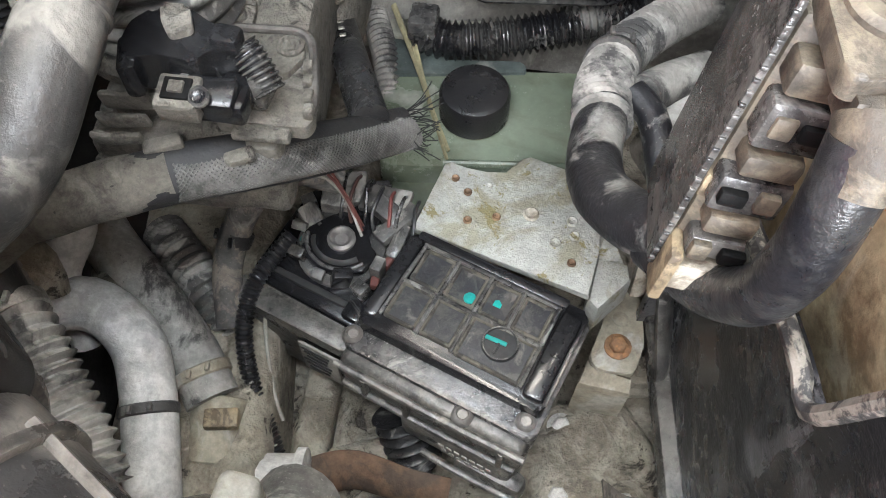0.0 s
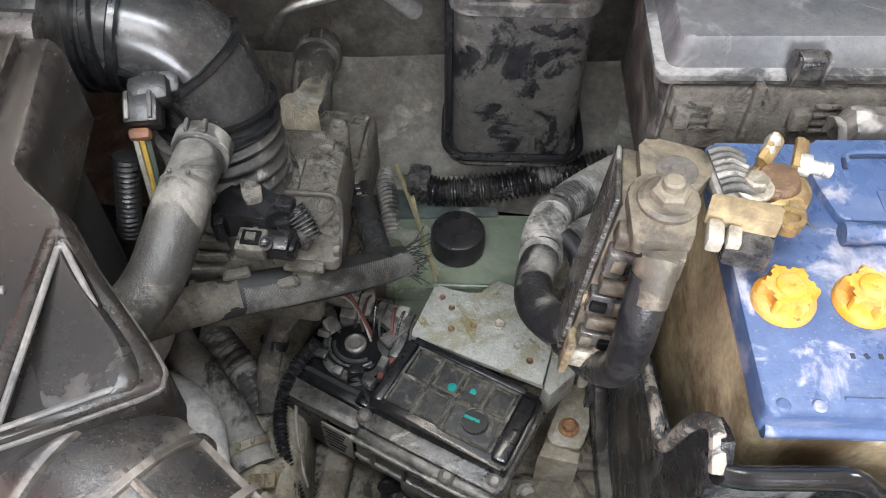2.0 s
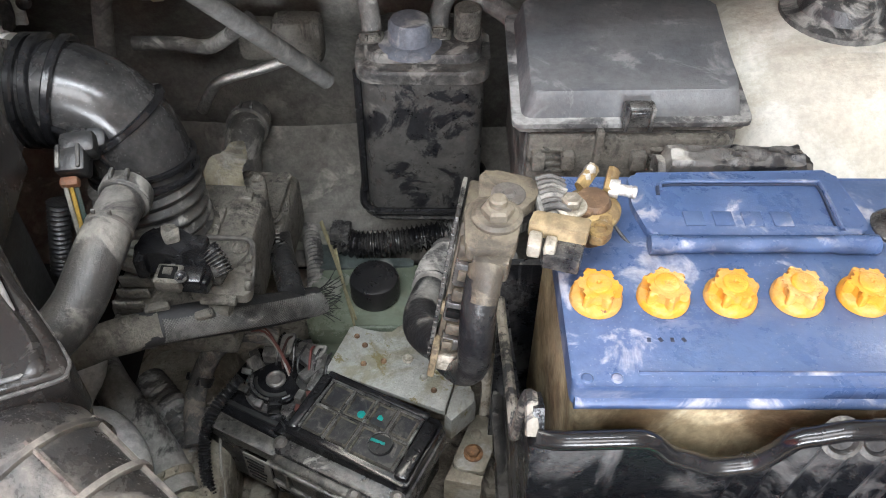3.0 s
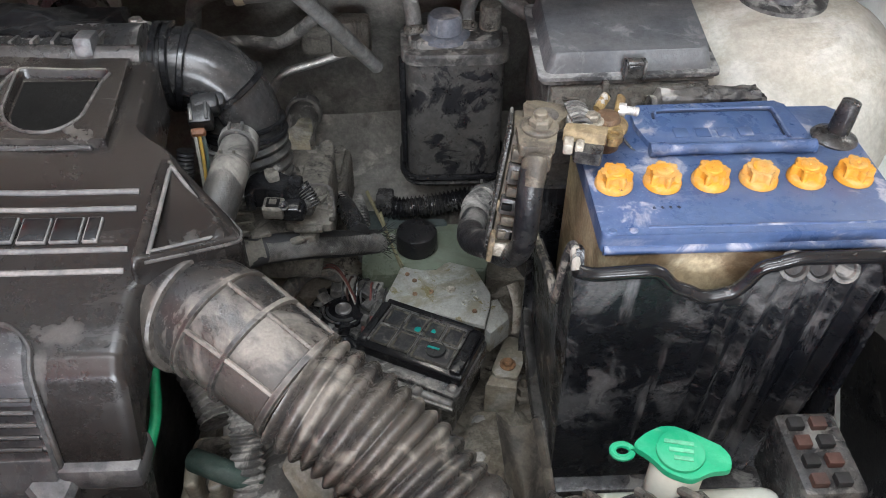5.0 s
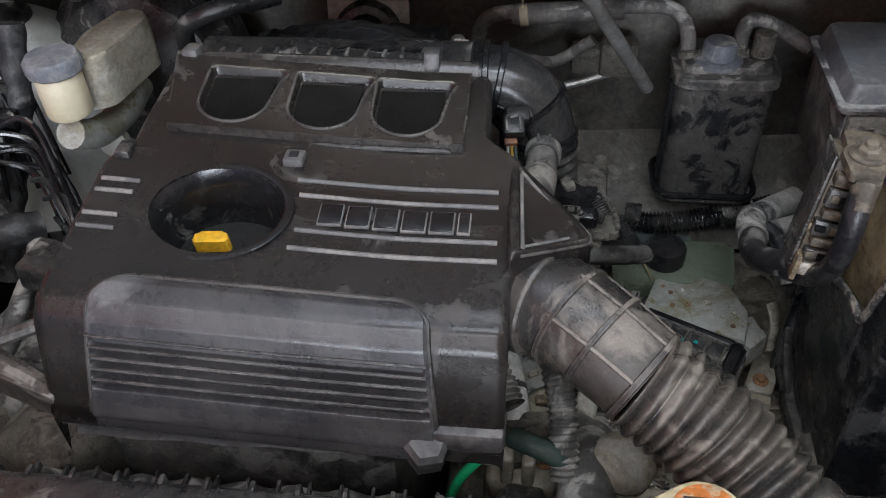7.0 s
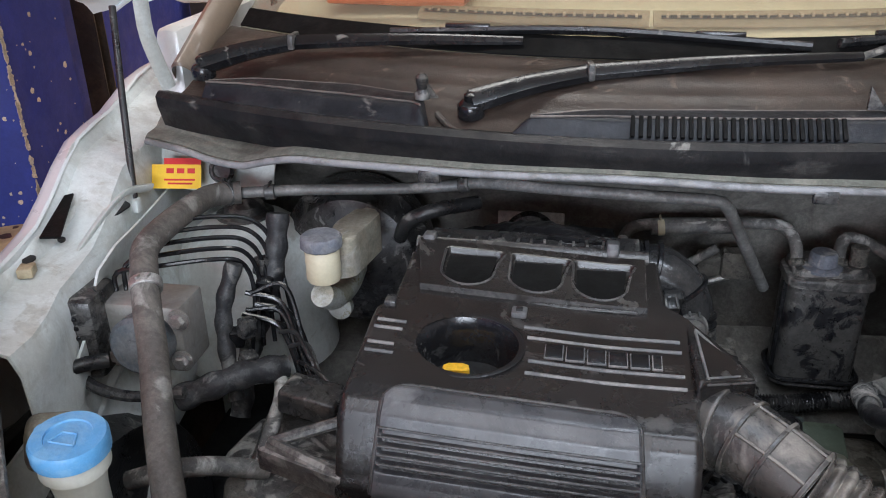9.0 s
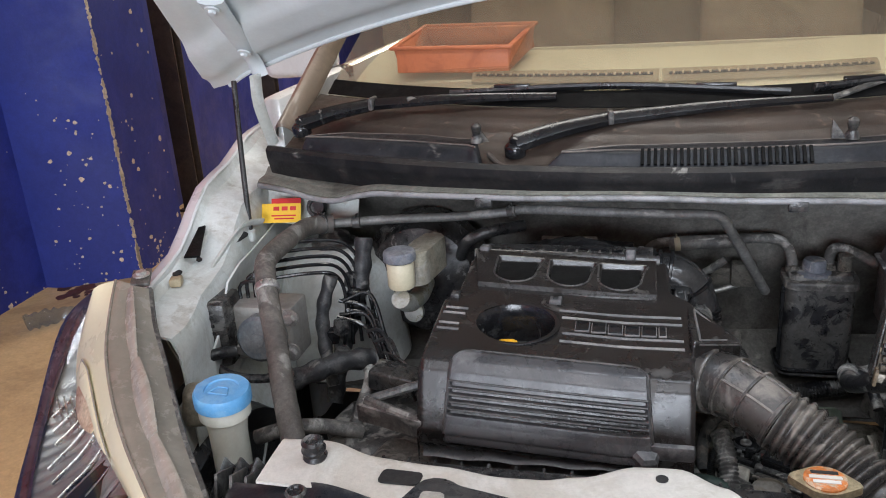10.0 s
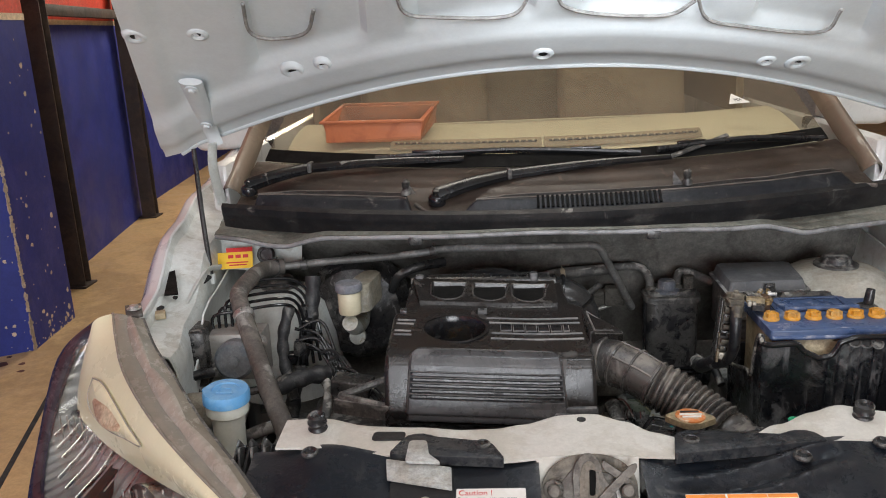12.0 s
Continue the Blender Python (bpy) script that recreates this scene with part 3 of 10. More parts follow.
        flake(bm, r, r, pose(-2.47 + d, 2.03 + d * 0.571, 0.9 * rng.random() ** 1.5, 0, 0, 29.7))
    for i in range(45):
        r = 0.003 + 0.012 * rng.random() ** 3
        flake(bm, r, r, pose(-2.561, 2.1 - 0.9 * rng.random(), 1.0 * rng.random() ** 2, 0, 0, 89.8))
    part("bare_patch", bm, plaster, wall, "bare plaster where paint has flaked off")["kind"] = "stuff"
    for x, y in ((-2.46, 3.16), (-2.76, 4.93)):
        post = thing("steel_post", "brown-black steel column standing at the blue wall", "post", (x, y, 0), group="posts along the wall")
        bm = B()
        a, t, d = 0.05, 0.008, 0.05
        prism(bm, [(-a, -d), (a, -d), (a, -d + t), (t / 2, -d + t), (t / 2, d - t), (a, d - t), (a, d), (-a, d), (-a, d - t), (-t / 2, d - t), (-t / 2, -d + t), (-a, -d + t)], 0, 3.29, pose(x, y, 0, 0, 0, 8))
        part("column", bm, post_mat, post)
        bm = B()
        box(bm, (x, y, 0.006), (0.14, 0.14, 0.012), 0.002)
        part("base_plate", bm, post_mat, post)
    bm = B()
    box(bm, (-2.62, 4.05, 1.50), (0.06, 1.7, 0.06), 0.003, (0, 0, 9.5))
    solo("steel_rail", bm, post_mat, "dark steel rail between the wall posts", "rail", (-2.62, 4.05, 1.47))
    # things on the floor
    bm = B()
    sweep(bm, [(-2.33, 1.62, 0.035), (-2.29, 1.66, 0.037), (-2.25, 1.70, 0.034), (-2.21, 1.76, 0.028)], lambda s, d: 0.034 * (1 - 0.55 * max(0, s - 0.7) / 0.3) * (0.88 + 0.12 * math.sin(d * 190)), 12, 0.006)
    for v in bm.verts:
        v.co += 0.012 * noise.noise_vector(v.co * 30)
    solo("crumpled_bottle", bm, clear("clear_plastic", rgb(0.75, 0.82, 0.92), 0.1, 0.4), "crumpled clear plastic bottle lying on the floor", "bottle", (-2.28, 1.68, 0))
    bm = B()
    for i in range(26):
        r = 0.012 + 0.03 * rng.random()
        cx, cy = -2.33 + 0.09 * rng.gauss(0, 1), 2.0 + 0.05 * rng.gauss(0, 1)
        prism(bm, [(cx + r * math.cos(a_) * (0.6 + 0.5 * rng.random()), cy + r * math.sin(a_) * (0.6 + 0.5 * rng.random())) for a_ in [j * 0.7 for j in range(9)]], 0.0, 0.0015 + 0.0005 * rng.random())
    solo("red_stain", bm, red_brown, "dried red-brown stain on the concrete", "stain", (-2.33, 2.0, 0), kind="stuff")
    bm = B()
    prism(bm, [(-1.55, 0.6), (-1.57, 0.6), (-2.0, 2.12), (-1.98, 2.12)], 0.0, 0.0012)
    solo("floor_joint", bm, dark, "dark strip laid along a groove in the floor", "joint", (-1.8, 1.4, 0), kind="structure")


place_structure()


# ---- the car's body ----
def seal_y(x):
    return 0.517 + 0.27 * x * x


def cowl_back(x):
    return 0.70 + 0.36 * x * x


def build_body():
    car = thing("car_body", "white car body shell with an open engine bay", "car", (0, 1.0, 0))
    for s, nm in ((-1, "fender"), (1, "fender")):
        # outer wing, with its top edge, and the gutter inside it
        edge = [(0.22, 0.79, 0.795), (0.36, 0.815, 0.812), (0.64, 0.845, 0.905), (0.86, 0.86, 0.945), (1.3, 0.87, 1.0)]
        def ex(v):
            y = 0.2 + 1.1 * v
            return y, blend_line(y, [(e[0], e[1]) for e in edge]), blend_line(y, [(e[0], e[2]) for e in edge])
        def wing(u, v):
            y, x, z = ex(v)
            prof = [(0, (0.0, 0.0)), (0.12, (0.022, -0.006)), (0.3, (0.045, -0.045)), (0.6, (0.06, -0.2)), (1.0, (0.05, -0.45))]
            dx, dz = blend_line(u, [(a, b[0]) for a, b in prof]), blend_line(u, [(a, b[1]) for a, b in prof])
            return (s * (x + dx), y, z + dz)
        bm = B()
        sheet(bm, wing, 14, 20, V((-s * 0.004, 0, -0.003)))
        part(nm, bm, white_paint, car)
        def gutter(u, v):
            y, x, z = ex(v)
            prof = [(0, (0.0, -0.002)), (0.12, (0.012, -0.02)), (0.3, (0.045, -0.028)), (0.62, (0.075, -0.035)), (0.75, (0.085, -0.06)), (1.0, (0.09, -0.22))]
            dx, dz = blend_line(u, [(a, b[0]) for a, b in prof]), blend_line(u, [(a, b[1]) for a, b in prof])
            return (s * (x - dx), y, z + dz + 0.004 * math.sin(y * 37))
        bm = B()
        sheet(bm, gutter, 16, 24, V((s * 0.003, 0, -0.004)))
        part("wing_gutter", bm, bay_white, car)
        # inner wing and strut tower
        bm = B()
        def apron(u, v):
            y = 0.12 + 0.76 * v
            x = 0.735 - 0.02 * math.sin(u * 7 + v * 5)
            top_z = blend_line(y, [(0.12, 0.62), (0.28, 0.66), (0.42, 0.79), (0.9, 0.80)])
            return (s * (x - 0.03 * u), y, top_z - 0.34 * u)
        sheet(bm, apron, 10, 14, V((s * 0.004, 0, 0)))
        part("inner_wing", bm, bay_white, car)
        bm = B()
        cx, k = s * 0.632, (1.0 if s > 0 else 0.78)
        lathe(bm, [(0.175 * k, 0), (0.165 * k, 0.13), (0.135 * k, 0.205), (0.085 * k, 0.235), (0.05, 0.243), (0.03, 0.243)], pose(cx, 0.65 if s > 0 else 0.68, 0.52 if s > 0 else 0.50), 40)
        part("strut_tower", bm, tower_paint if s > 0 else bay_white, car)
        bm = B()
        lathe(bm, [(0.047, 0), (0.047, 0.005), (0.034, 0.008), (0.031, 0.02), (0.022, 0.026), (0.005, 0.028)], pose(cx, 0.645 if s > 0 else 0.68, 0.762 if s > 0 else 0.742), 32)
        part("strut_cap", bm, plastic_dusty, car, "black rubber strut mount cap")
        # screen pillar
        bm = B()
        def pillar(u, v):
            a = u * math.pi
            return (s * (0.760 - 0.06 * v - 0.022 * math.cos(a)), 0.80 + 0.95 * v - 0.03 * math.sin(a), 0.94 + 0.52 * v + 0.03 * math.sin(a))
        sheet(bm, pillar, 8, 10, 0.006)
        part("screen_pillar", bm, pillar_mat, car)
        # dark panel added to keep light out of the bay's side
        bm = B()
        box(bm, (s * 0.80, 0.30, 0.30), (0.02, 1.3, 0.6), 0.002)
        part("wheel_arch_liner", bm, dark, car)
        # wheels and the rear quarter that the body stands on
        for y in (0.26, 2.72):
            bm = B()
            lathe(bm, [(0.20, -0.085), (0.275, -0.085), (0.290, -0.06), (0.290, 0.06), (0.275, 0.085), (0.20, 0.085)], axis_pose((s * 0.775, y, 0.290), (s * 1.0, y, 0.290)), 36)
            wheel = part("wheel", bm, rubber, car, "black road wheel")
            bm = B()
            lathe(bm, [(0.198, -0.02), (0.198, 0.03), (0.17, 0.05), (0.07, 0.03), (0.05, 0.045), (0.01, 0.046)], axis_pose((s * 0.785, y, 0.290), (s * 1.0, y, 0.290)), 28)
            part("rim", bm, steel, wheel, "plain grey steel rim")
        bm = B()
        sheet(bm, lambda u, v: (s * (0.80 - 0.05 * u * u), 2.9 + 0.55 * v, 0.30 + 0.72 * u), 8, 8, V((-s * 0.02, 0, 0)))
        part("rear_quarter", bm, white_paint, car)
    # firewall, its insulating mat, the closing floor under the engine
    bm = B()
    def fire(u, v):
        x = -0.74 + 1.48 * u
        z = 0.30 + 0.55 * v
        y = 0.86 - 0.10 * blend_line(v, [(0, 0), (0.5, 0.05), (0.72, 0.5), (1, 1.0)]) + 0.012 * noise.noise(V((x * 6, z * 6, 0)))
        return (x, y, z)
    sheet(bm, fire, 48, 24, V((0, 0.01, 0)))
    part("firewall", bm, firewall_mat, car)
    # dark floor added so that no light leaks up into the bay
    bm = B()
    box(bm, (0, 0.30, 0.24), (1.56, 1.25, 0.02), 0)
    part("under_tray", bm, dark, car)
    bm = B()
    sheet(bm, lambda u, v: (-0.72 + 1.44 * u, 0.80 - 0.11 * v + 0.004 * math.sin(u * 40), 0.53 - 0.12 * blend_line(v, [(0, 0), (0.3, 0.45), (0.7, 0.55), (1, 1)])), 60, 10, V((0, 0.006, -0.006)))
    part("firewall_foot", bm, firewall_mat, car)
    # plenum box under the cowl, with its waved front lip
    lip_table = [(-0.76, 0.880), (-0.70, 0.877), (-0.62, 0.865), (-0.58, 0.864), (-0.535, 0.878), (-0.49, 0.887), (-0.27, 0.891), (-0.04, 0.896), (0.19, 0.890), (0.40, 0.883), (0.44, 0.884), (0.49, 0.872), (0.53, 0.860), (0.57, 0.863), (0.63, 0.865), (0.76, 0.866)]
    def lip_z(x):
        return sum(blend_line(x + d, lip_table) for d in (-0.016, -0.008, 0.0, 0.008, 0.016)) / 5
    bm = B()
    sweep(bm, [(-0.755 + 1.51 * k / 60, 0.504 + 0.22 * (-0.755 + 1.51 * k / 60) ** 2, lip_z(-0.755 + 1.51 * k / 60) - 0.001) for k in range(61)], 0.0052, 10, 0.012)
    part("lip_bead", bm, flange_grey, car, "grey rolled lip of the plenum")
    for x in (-0.29, 0.205):
        bm = B()
        box(bm, (x, 0.503 + 0.22 * x * x, lip_z(x) - 0.009), (0.030, 0.010, 0.018), 0.003)
        part("lip_clip", bm, plastic, car, "black clip on the plenum lip")
    bm = B()
    def plenum(u, v):
        x = -0.76 + 1.52 * u
        yl = 0.507 + 0.22 * x * x
        zl = lip_z(x)
        prof = [(0, (0.055, 0.018)), (0.18, (0.035, 0.006)), (0.28, (0.0, 0.004)), (0.33, (0.0, -0.004)), (0.5, (0.06, -0.010)), (0.75, (0.13, -0.03)), (1, (0.25, -0.05))]
        dy, dz = blend_line(v, [(a, b[0]) for a, b in prof]), blend_line(v, [(a, b[1]) for a, b in prof])
        return (x, yl + dy, zl + dz + 0.004 * math.sin(x * 24) * (v > 0.4))
    sheet(bm, plenum, 76, 20, V((0, 0.003, 0.003)))
    part("plenum_lip", bm, shaded_bay_paint, car)
    # cabin shell behind the screen
    bm = B()
    box(bm, (0, 2.2, 0.65), (1.5, 2.6, 0.04), 0)
    part("cabin_floor", bm, cabin_mat, car)
    # brown backdrop added to close the view through the cabin
    bm = B()
    box(bm, (0, 2.75, 1.10), (1.5, 0.04, 1.0), 0)
    part("rear_bulkhead", bm, cabin_mat, car)
    for s in (-1, 1):
        bm = B()
        box(bm, (s * 0.79, 2.05, 0.62), (0.05, 2.5, 0.80), 0.02)
        # panel added over the side opening to hide the bright room
        part("door_skin", bm, white_paint, car)
        bm = B()
        box(bm, (s * 0.74, 2.28, 1.25), (0.03, 1.0, 0.55), 0.01)
        part("side_trim", bm, cabin_mat, car)
    bm = B()
    sheet(bm, lambda u, v: (-0.62 + 1.24 * u, 1.62 + 1.6 * v, 1.44 + 0.06 * math.sin(math.pi * u) + 0.03 * math.sin(math.pi * v)), 10, 10, 0.03)
    part("roof", bm, white_paint, car)
    bm = B()
    box(bm, (0, 2.45, 1.0), (1.34, 0.16, 0.86), 0.05, (-8, 0, 0), 3)
    part("rear_seat", bm, cabin_mat, car)
    for x in (-0.36, 0.36):
        bm = B()
        box(bm, (x, 1.95, 0.95), (0.46, 0.14, 0.62), 0.05, (-14, 0, 0), 3)
        part("front_seat", bm, cabin_mat, car)
    return car


tower_paint = surface("dusty_tower_paint", rgb(0.47, 0.455, 0.405), rgb(0.38, 0.36, 0.305), 0.4, patch=9, dust=rgb(0.36, 0.33, 0.27), dusty=0.35, dscale=10, spots=rgb(0.17, 0.13, 0.09), spotty=0.12, smear=0.5, smear_colour=rgb(0.24, 0.21, 0.165), smear_way=(0.2, 1, 1), tone=0.3)
# white pillars coloured brown to carry the tone of the light on them
pillar_mat = surface("brown_shaded_pillar", rgb(0.20, 0.155, 0.115), rgb(0.15, 0.115, 0.085), 0.3, coat=0.3, patch=3, tone=0.1, bump=0.02)
# lip paint greyed in its colour to stand for shade, lightly dusted
flange_grey = surface("shaded_flange_paint", rgb(0.24, 0.24, 0.245), rgb(0.15, 0.15, 0.15), 0.35, patch=9, dust=DUST, dusty=0.2, tone=0.25)
bay_white = surface("bay_white_paint", rgb(0.66, 0.69, 0.67), rgb(0.55, 0.565, 0.53), 0.32, patch=7, dust=rgb(0.38, 0.36, 0.30), dusty=0.18, spots=rgb(0.20, 0.16, 0.12), spotty=0.08, tone=0.15, smear=0.3, smear_colour=rgb(0.30, 0.28, 0.23))
car = build_body()


def build_windscreen():
    ws = thing("windscreen", "clear curved windscreen with a dark border", "windscreen", (0, 0.8, 1.0))
    def surf(u, v):
        x = (-0.70 + 1.40 * u) * (1 - 0.12 * v)
        return (x, cowl_back(x) + 0.03 + 0.95 * v, 0.995 + 0.50 * v - 0.03 * v * v + 0.02 * x * x)
    bm = B()
    sheet(bm, surf, 30, 16, 0.004)
    pane = part("pane", bm, glass, ws)
    pane.visible_shadow = False
    bm = B()
    sheet(bm, lambda u, v: V(surf(u, v * 0.045)) + V((0, -0.001, 0.003)), 30, 2, 0.002)
    part("dark_border", bm, void_black, ws)
    dash = thing("dashboard", "cream moulded dashboard with a long defroster grille", "dashboard", (0, 1.0, 0.95))
    bm = B()
    def top(u, v):
        x = -0.66 + 1.32 * u
        return (x, cowl_back(x) + 0.05 + 0.48 * v, 1.0 + 0.055 * math.sin(min(1, v * 1.5) * math.pi / 2) - 0.05 * max(0, v - 0.7) ** 2 * 10)
    sheet(bm, top, 30, 14, 0.02)
    part("top", bm, dash_mat, dash)
    bm = B()
    sheet(bm, lambda u, v: (-0.64 + 1.28 * u, 1.36 + 0.02 * v, 1.03 - 0.35 * v), 8, 6, V((0, 0.02, 0)))
    part("fascia", bm, dash_mat, dash)
    for xa, xb in ((-0.36, -0.015), (0.015, 0.375)):
        bm = B()
        sweep(bm, [(x, cowl_back(x) + 0.135, 1.037) for x in (xa - 0.012, (2 * xa + xb) / 3, (xa + 2 * xb) / 3, xb + 0.012)], 0.015, 8, 0.03, 0.3)
        rim = part("defroster_rim", bm, cabin_mat, dash)
        bm = B()
        for k in range(12):
            x = xa + (xb - xa) * (k + 0.5) / 12
            box(bm, (x, cowl_back(x) + 0.135, 1.0405), ((xb - xa) / 11.5, 0.019, 0.004), 0, (0, 0, math.degrees(math.atan(0.72 * x))))
        part("defroster_slot", bm, dark, rim, "dark defroster slot")
        for k in range(22):
            x = xa + (xb - xa) * (k + 0.5) / 22
            bm = B()
            box(bm, (x, cowl_back(x) + 0.135, 1.0425), (0.0042, 0.021, 0.004), 0.0005)
            part("slat", bm, cabin_mat, rim)
    tray = thing("orange_tray", "orange-brown plastic tray lying on the dashboard", "tray", (-0.40, 1.0, 1.05))
    M = pose(-0.405, 0.985, 1.082, 8, 0, -9) @ Matrix.Diagonal((0.86, 0.9, 0.9, 1))
    for nm, c, sz, tn in (("base", (0, 0, -0.026), (0.27, 0.17, 0.005), (0, 0, 0)), ("side", (0, -0.095, 0.0), (0.29, 0.010, 0.060), (-12, 0, 0)), ("side", (0, 0.095, 0.0), (0.29, 0.010, 0.060), (12, 0, 0)), ("side", (-0.142, 0, 0.0), (0.010, 0.19, 0.060), (0, -12, 0)), ("side", (0.142, 0, 0.0), (0.010, 0.19, 0.060), (0, 12, 0)), ("rim", (0, -0.103, 0.030), (0.315, 0.014, 0.008), (0, 0, 0)), ("rim", (0, 0.103, 0.030), (0.315, 0.014, 0.008), (0, 0, 0)), ("rim", (-0.150, 0, 0.030), (0.014, 0.20, 0.008), (0, 0, 0)), ("rim", (0.150, 0, 0.030), (0.014, 0.20, 0.008), (0, 0, 0))):
        bm = B()
        box(bm, c, sz, 0.004, tn)
        bmesh.ops.transform(bm, matrix=M, verts=bm.verts)
        part(nm, bm, cabin_mat if nm == "base" else crate_mat, tray)
    bm = B()
    prism(bm, [(-0.03, 0), (0.03, 0), (0, 0.045)], 0, 0.0008, pose(0.50, 0.965, 1.095, 28, 0, 18))
    st = solo("screen_sticker", bm, label_white, "white triangular sticker on the windscreen", "sticker", (0.50, 0.965, 1.095))
    writing("sticker_words", "PDI", 0.014, pose(0.486, 0.968, 1.1035, 28, 0, 18), black_ink, st)


build_windscreen()


def build_cowl():
    cowl = thing("cowl_panel", "dusty black plastic cowl panel below the windscreen", "cowl", (0, 0.6, 0.93))
    bm = B()
    def pan(u, v):
        x = -0.725 + 1.45 * u
        y0, y1 = seal_y(x) + 0.006, cowl_back(x) + 0.035
        y = y0 + (y1 - y0) * v
        z = 0.932 + blend_line(v, [(0, 0), (0.15, -0.004), (0.40, 0.008), (0.60, 0.036), (0.8, 0.052), (1, 0.062)]) + 0.016 * x * x
        return (x, y, z)
    sheet(bm, pan, 60, 20, 0.004)
    part("panel", bm, cowl_mat, cowl)
    # raised decks in front of the trough
    for x0, x1, edge in ((-0.665, -0.300, [(-0.67, 0.660), (-0.58, 0.690), (-0.45, 0.682), (-0.33, 0.645), (-0.29, 0.565)]), (-0.185, 0.665, [(-0.19, 0.545), (-0.05, 0.592), (0.10, 0.604), (0.25, 0.616), (0.45, 0.660), (0.60, 0.715), (0.67, 0.725)])):
        def deck(u, v):
            x = x0 + (x1 - x0) * u
            ya, yb = seal_y(x) + 0.010, blend_line(x, edge)
            y = ya + (yb - ya) * v
            rise = 0.026 * blend_line(v, [(0, 0), (0.35, 0.93), (0.42, 1), (0.92, 1), (1, 0)]) * blend_line(min(u, 1 - u), [(0, 0), (0.03, 1)])
            return (x, y, 0.936 + rise + 0.016 * x * x)
        bm = B()
        sheet(bm, deck, 60, 24, 0.006)
        raised = part("raised_deck", bm, deck_mat, cowl)
        # pale beads paint the highlights along the deck's edges
        for vv in (0.40, 0.93):
            bm = B()
            sweep(bm, [V(deck(0.03 + 0.94 * k / 24, vv)) + V((0, 0, 0.0006)) for k in range(25)], 0.0017, 6, 0.01)
            part("deck_edge", bm, cowl_edge, raised)
    bm = B()
    def lip(u, v):
        x = -0.745 + 1.49 * u
        prof = [(0, (0.030, -0.003)), (0.15, (0.002, 0.004)), (0.3, (-0.008, -0.002)), (0.5, (-0.006, -0.018)), (1, (0.008, -0.054))]
        dy, dz = blend_line(v, [(a, b[0]) for a, b in prof]), blend_line(v, [(a, b[1]) for a, b in prof])
        return (x, seal_y(x) + dy, 0.937 + 0.012 * x * x + dz)
    sheet(bm, lip, 60, 14, V((0, 0.004, 0)))
    part("rubber_seal", bm, seal_mat, cowl, "long black rubber bonnet seal")
    # black bars on the deck paint the darkness of the vent slots
    bm = B()
    for i in range(26):
        x = -0.03 + 0.0102 * i
        box(bm, (x, seal_y(x) + 0.0245, 0.9535), (0.0055, 0.032, 0.005), 0.001, (38, 0, 0))
    part("vent_slats", bm, void_black, cowl, "row of narrow black bars standing in for dark vent slots")
    for x in (-0.313, 0.291):
        nz = thing("washer_nozzle", "black washer nozzle on the cowl", "nozzle", (x, 0.604, 0.965), group="washer nozzles")
        bm = B()
        lathe(bm, [(0.011, 0), (0.011, 0.008), (0.007, 0.014), (0.009, 0.024), (0.009, 0.030), (0.004, 0.035)], pose(x, 0.604, 0.965), 16)
        part("stem", bm, plastic, nz)
        bm = B()
        prism(bm, [(0, 0), (0.022, 0.0), (0, 0.03)], -0.003, 0.003, pose(x - 0.03 * (x > 0), 0.606, 0.966, 90, 0, 0))
        part("fin", bm, plastic, nz)
    # rib that runs from the middle pivot down to the seal
    def on_pan(x, y):
        y0, y1 = seal_y(x) + 0.006, cowl_back(x) + 0.035
        return pan((x + 0.725) / 1.45, (y - y0) / (y1 - y0))
    for x0, x1 in ((-0.295, -0.245), (0.62, 0.70)):
        bm = B()
        sweep(bm, [V(on_pan(x0 + (x1 - x0) * k / 6, 0.615 - 0.075 * k / 6 + 0.15 * max(0, x0))) + V((0, 0, 0.003)) for k in range(7)], 0.0045, 8, 0.01)
        part("rib", bm, cowl_edge, cowl)


build_cowl()


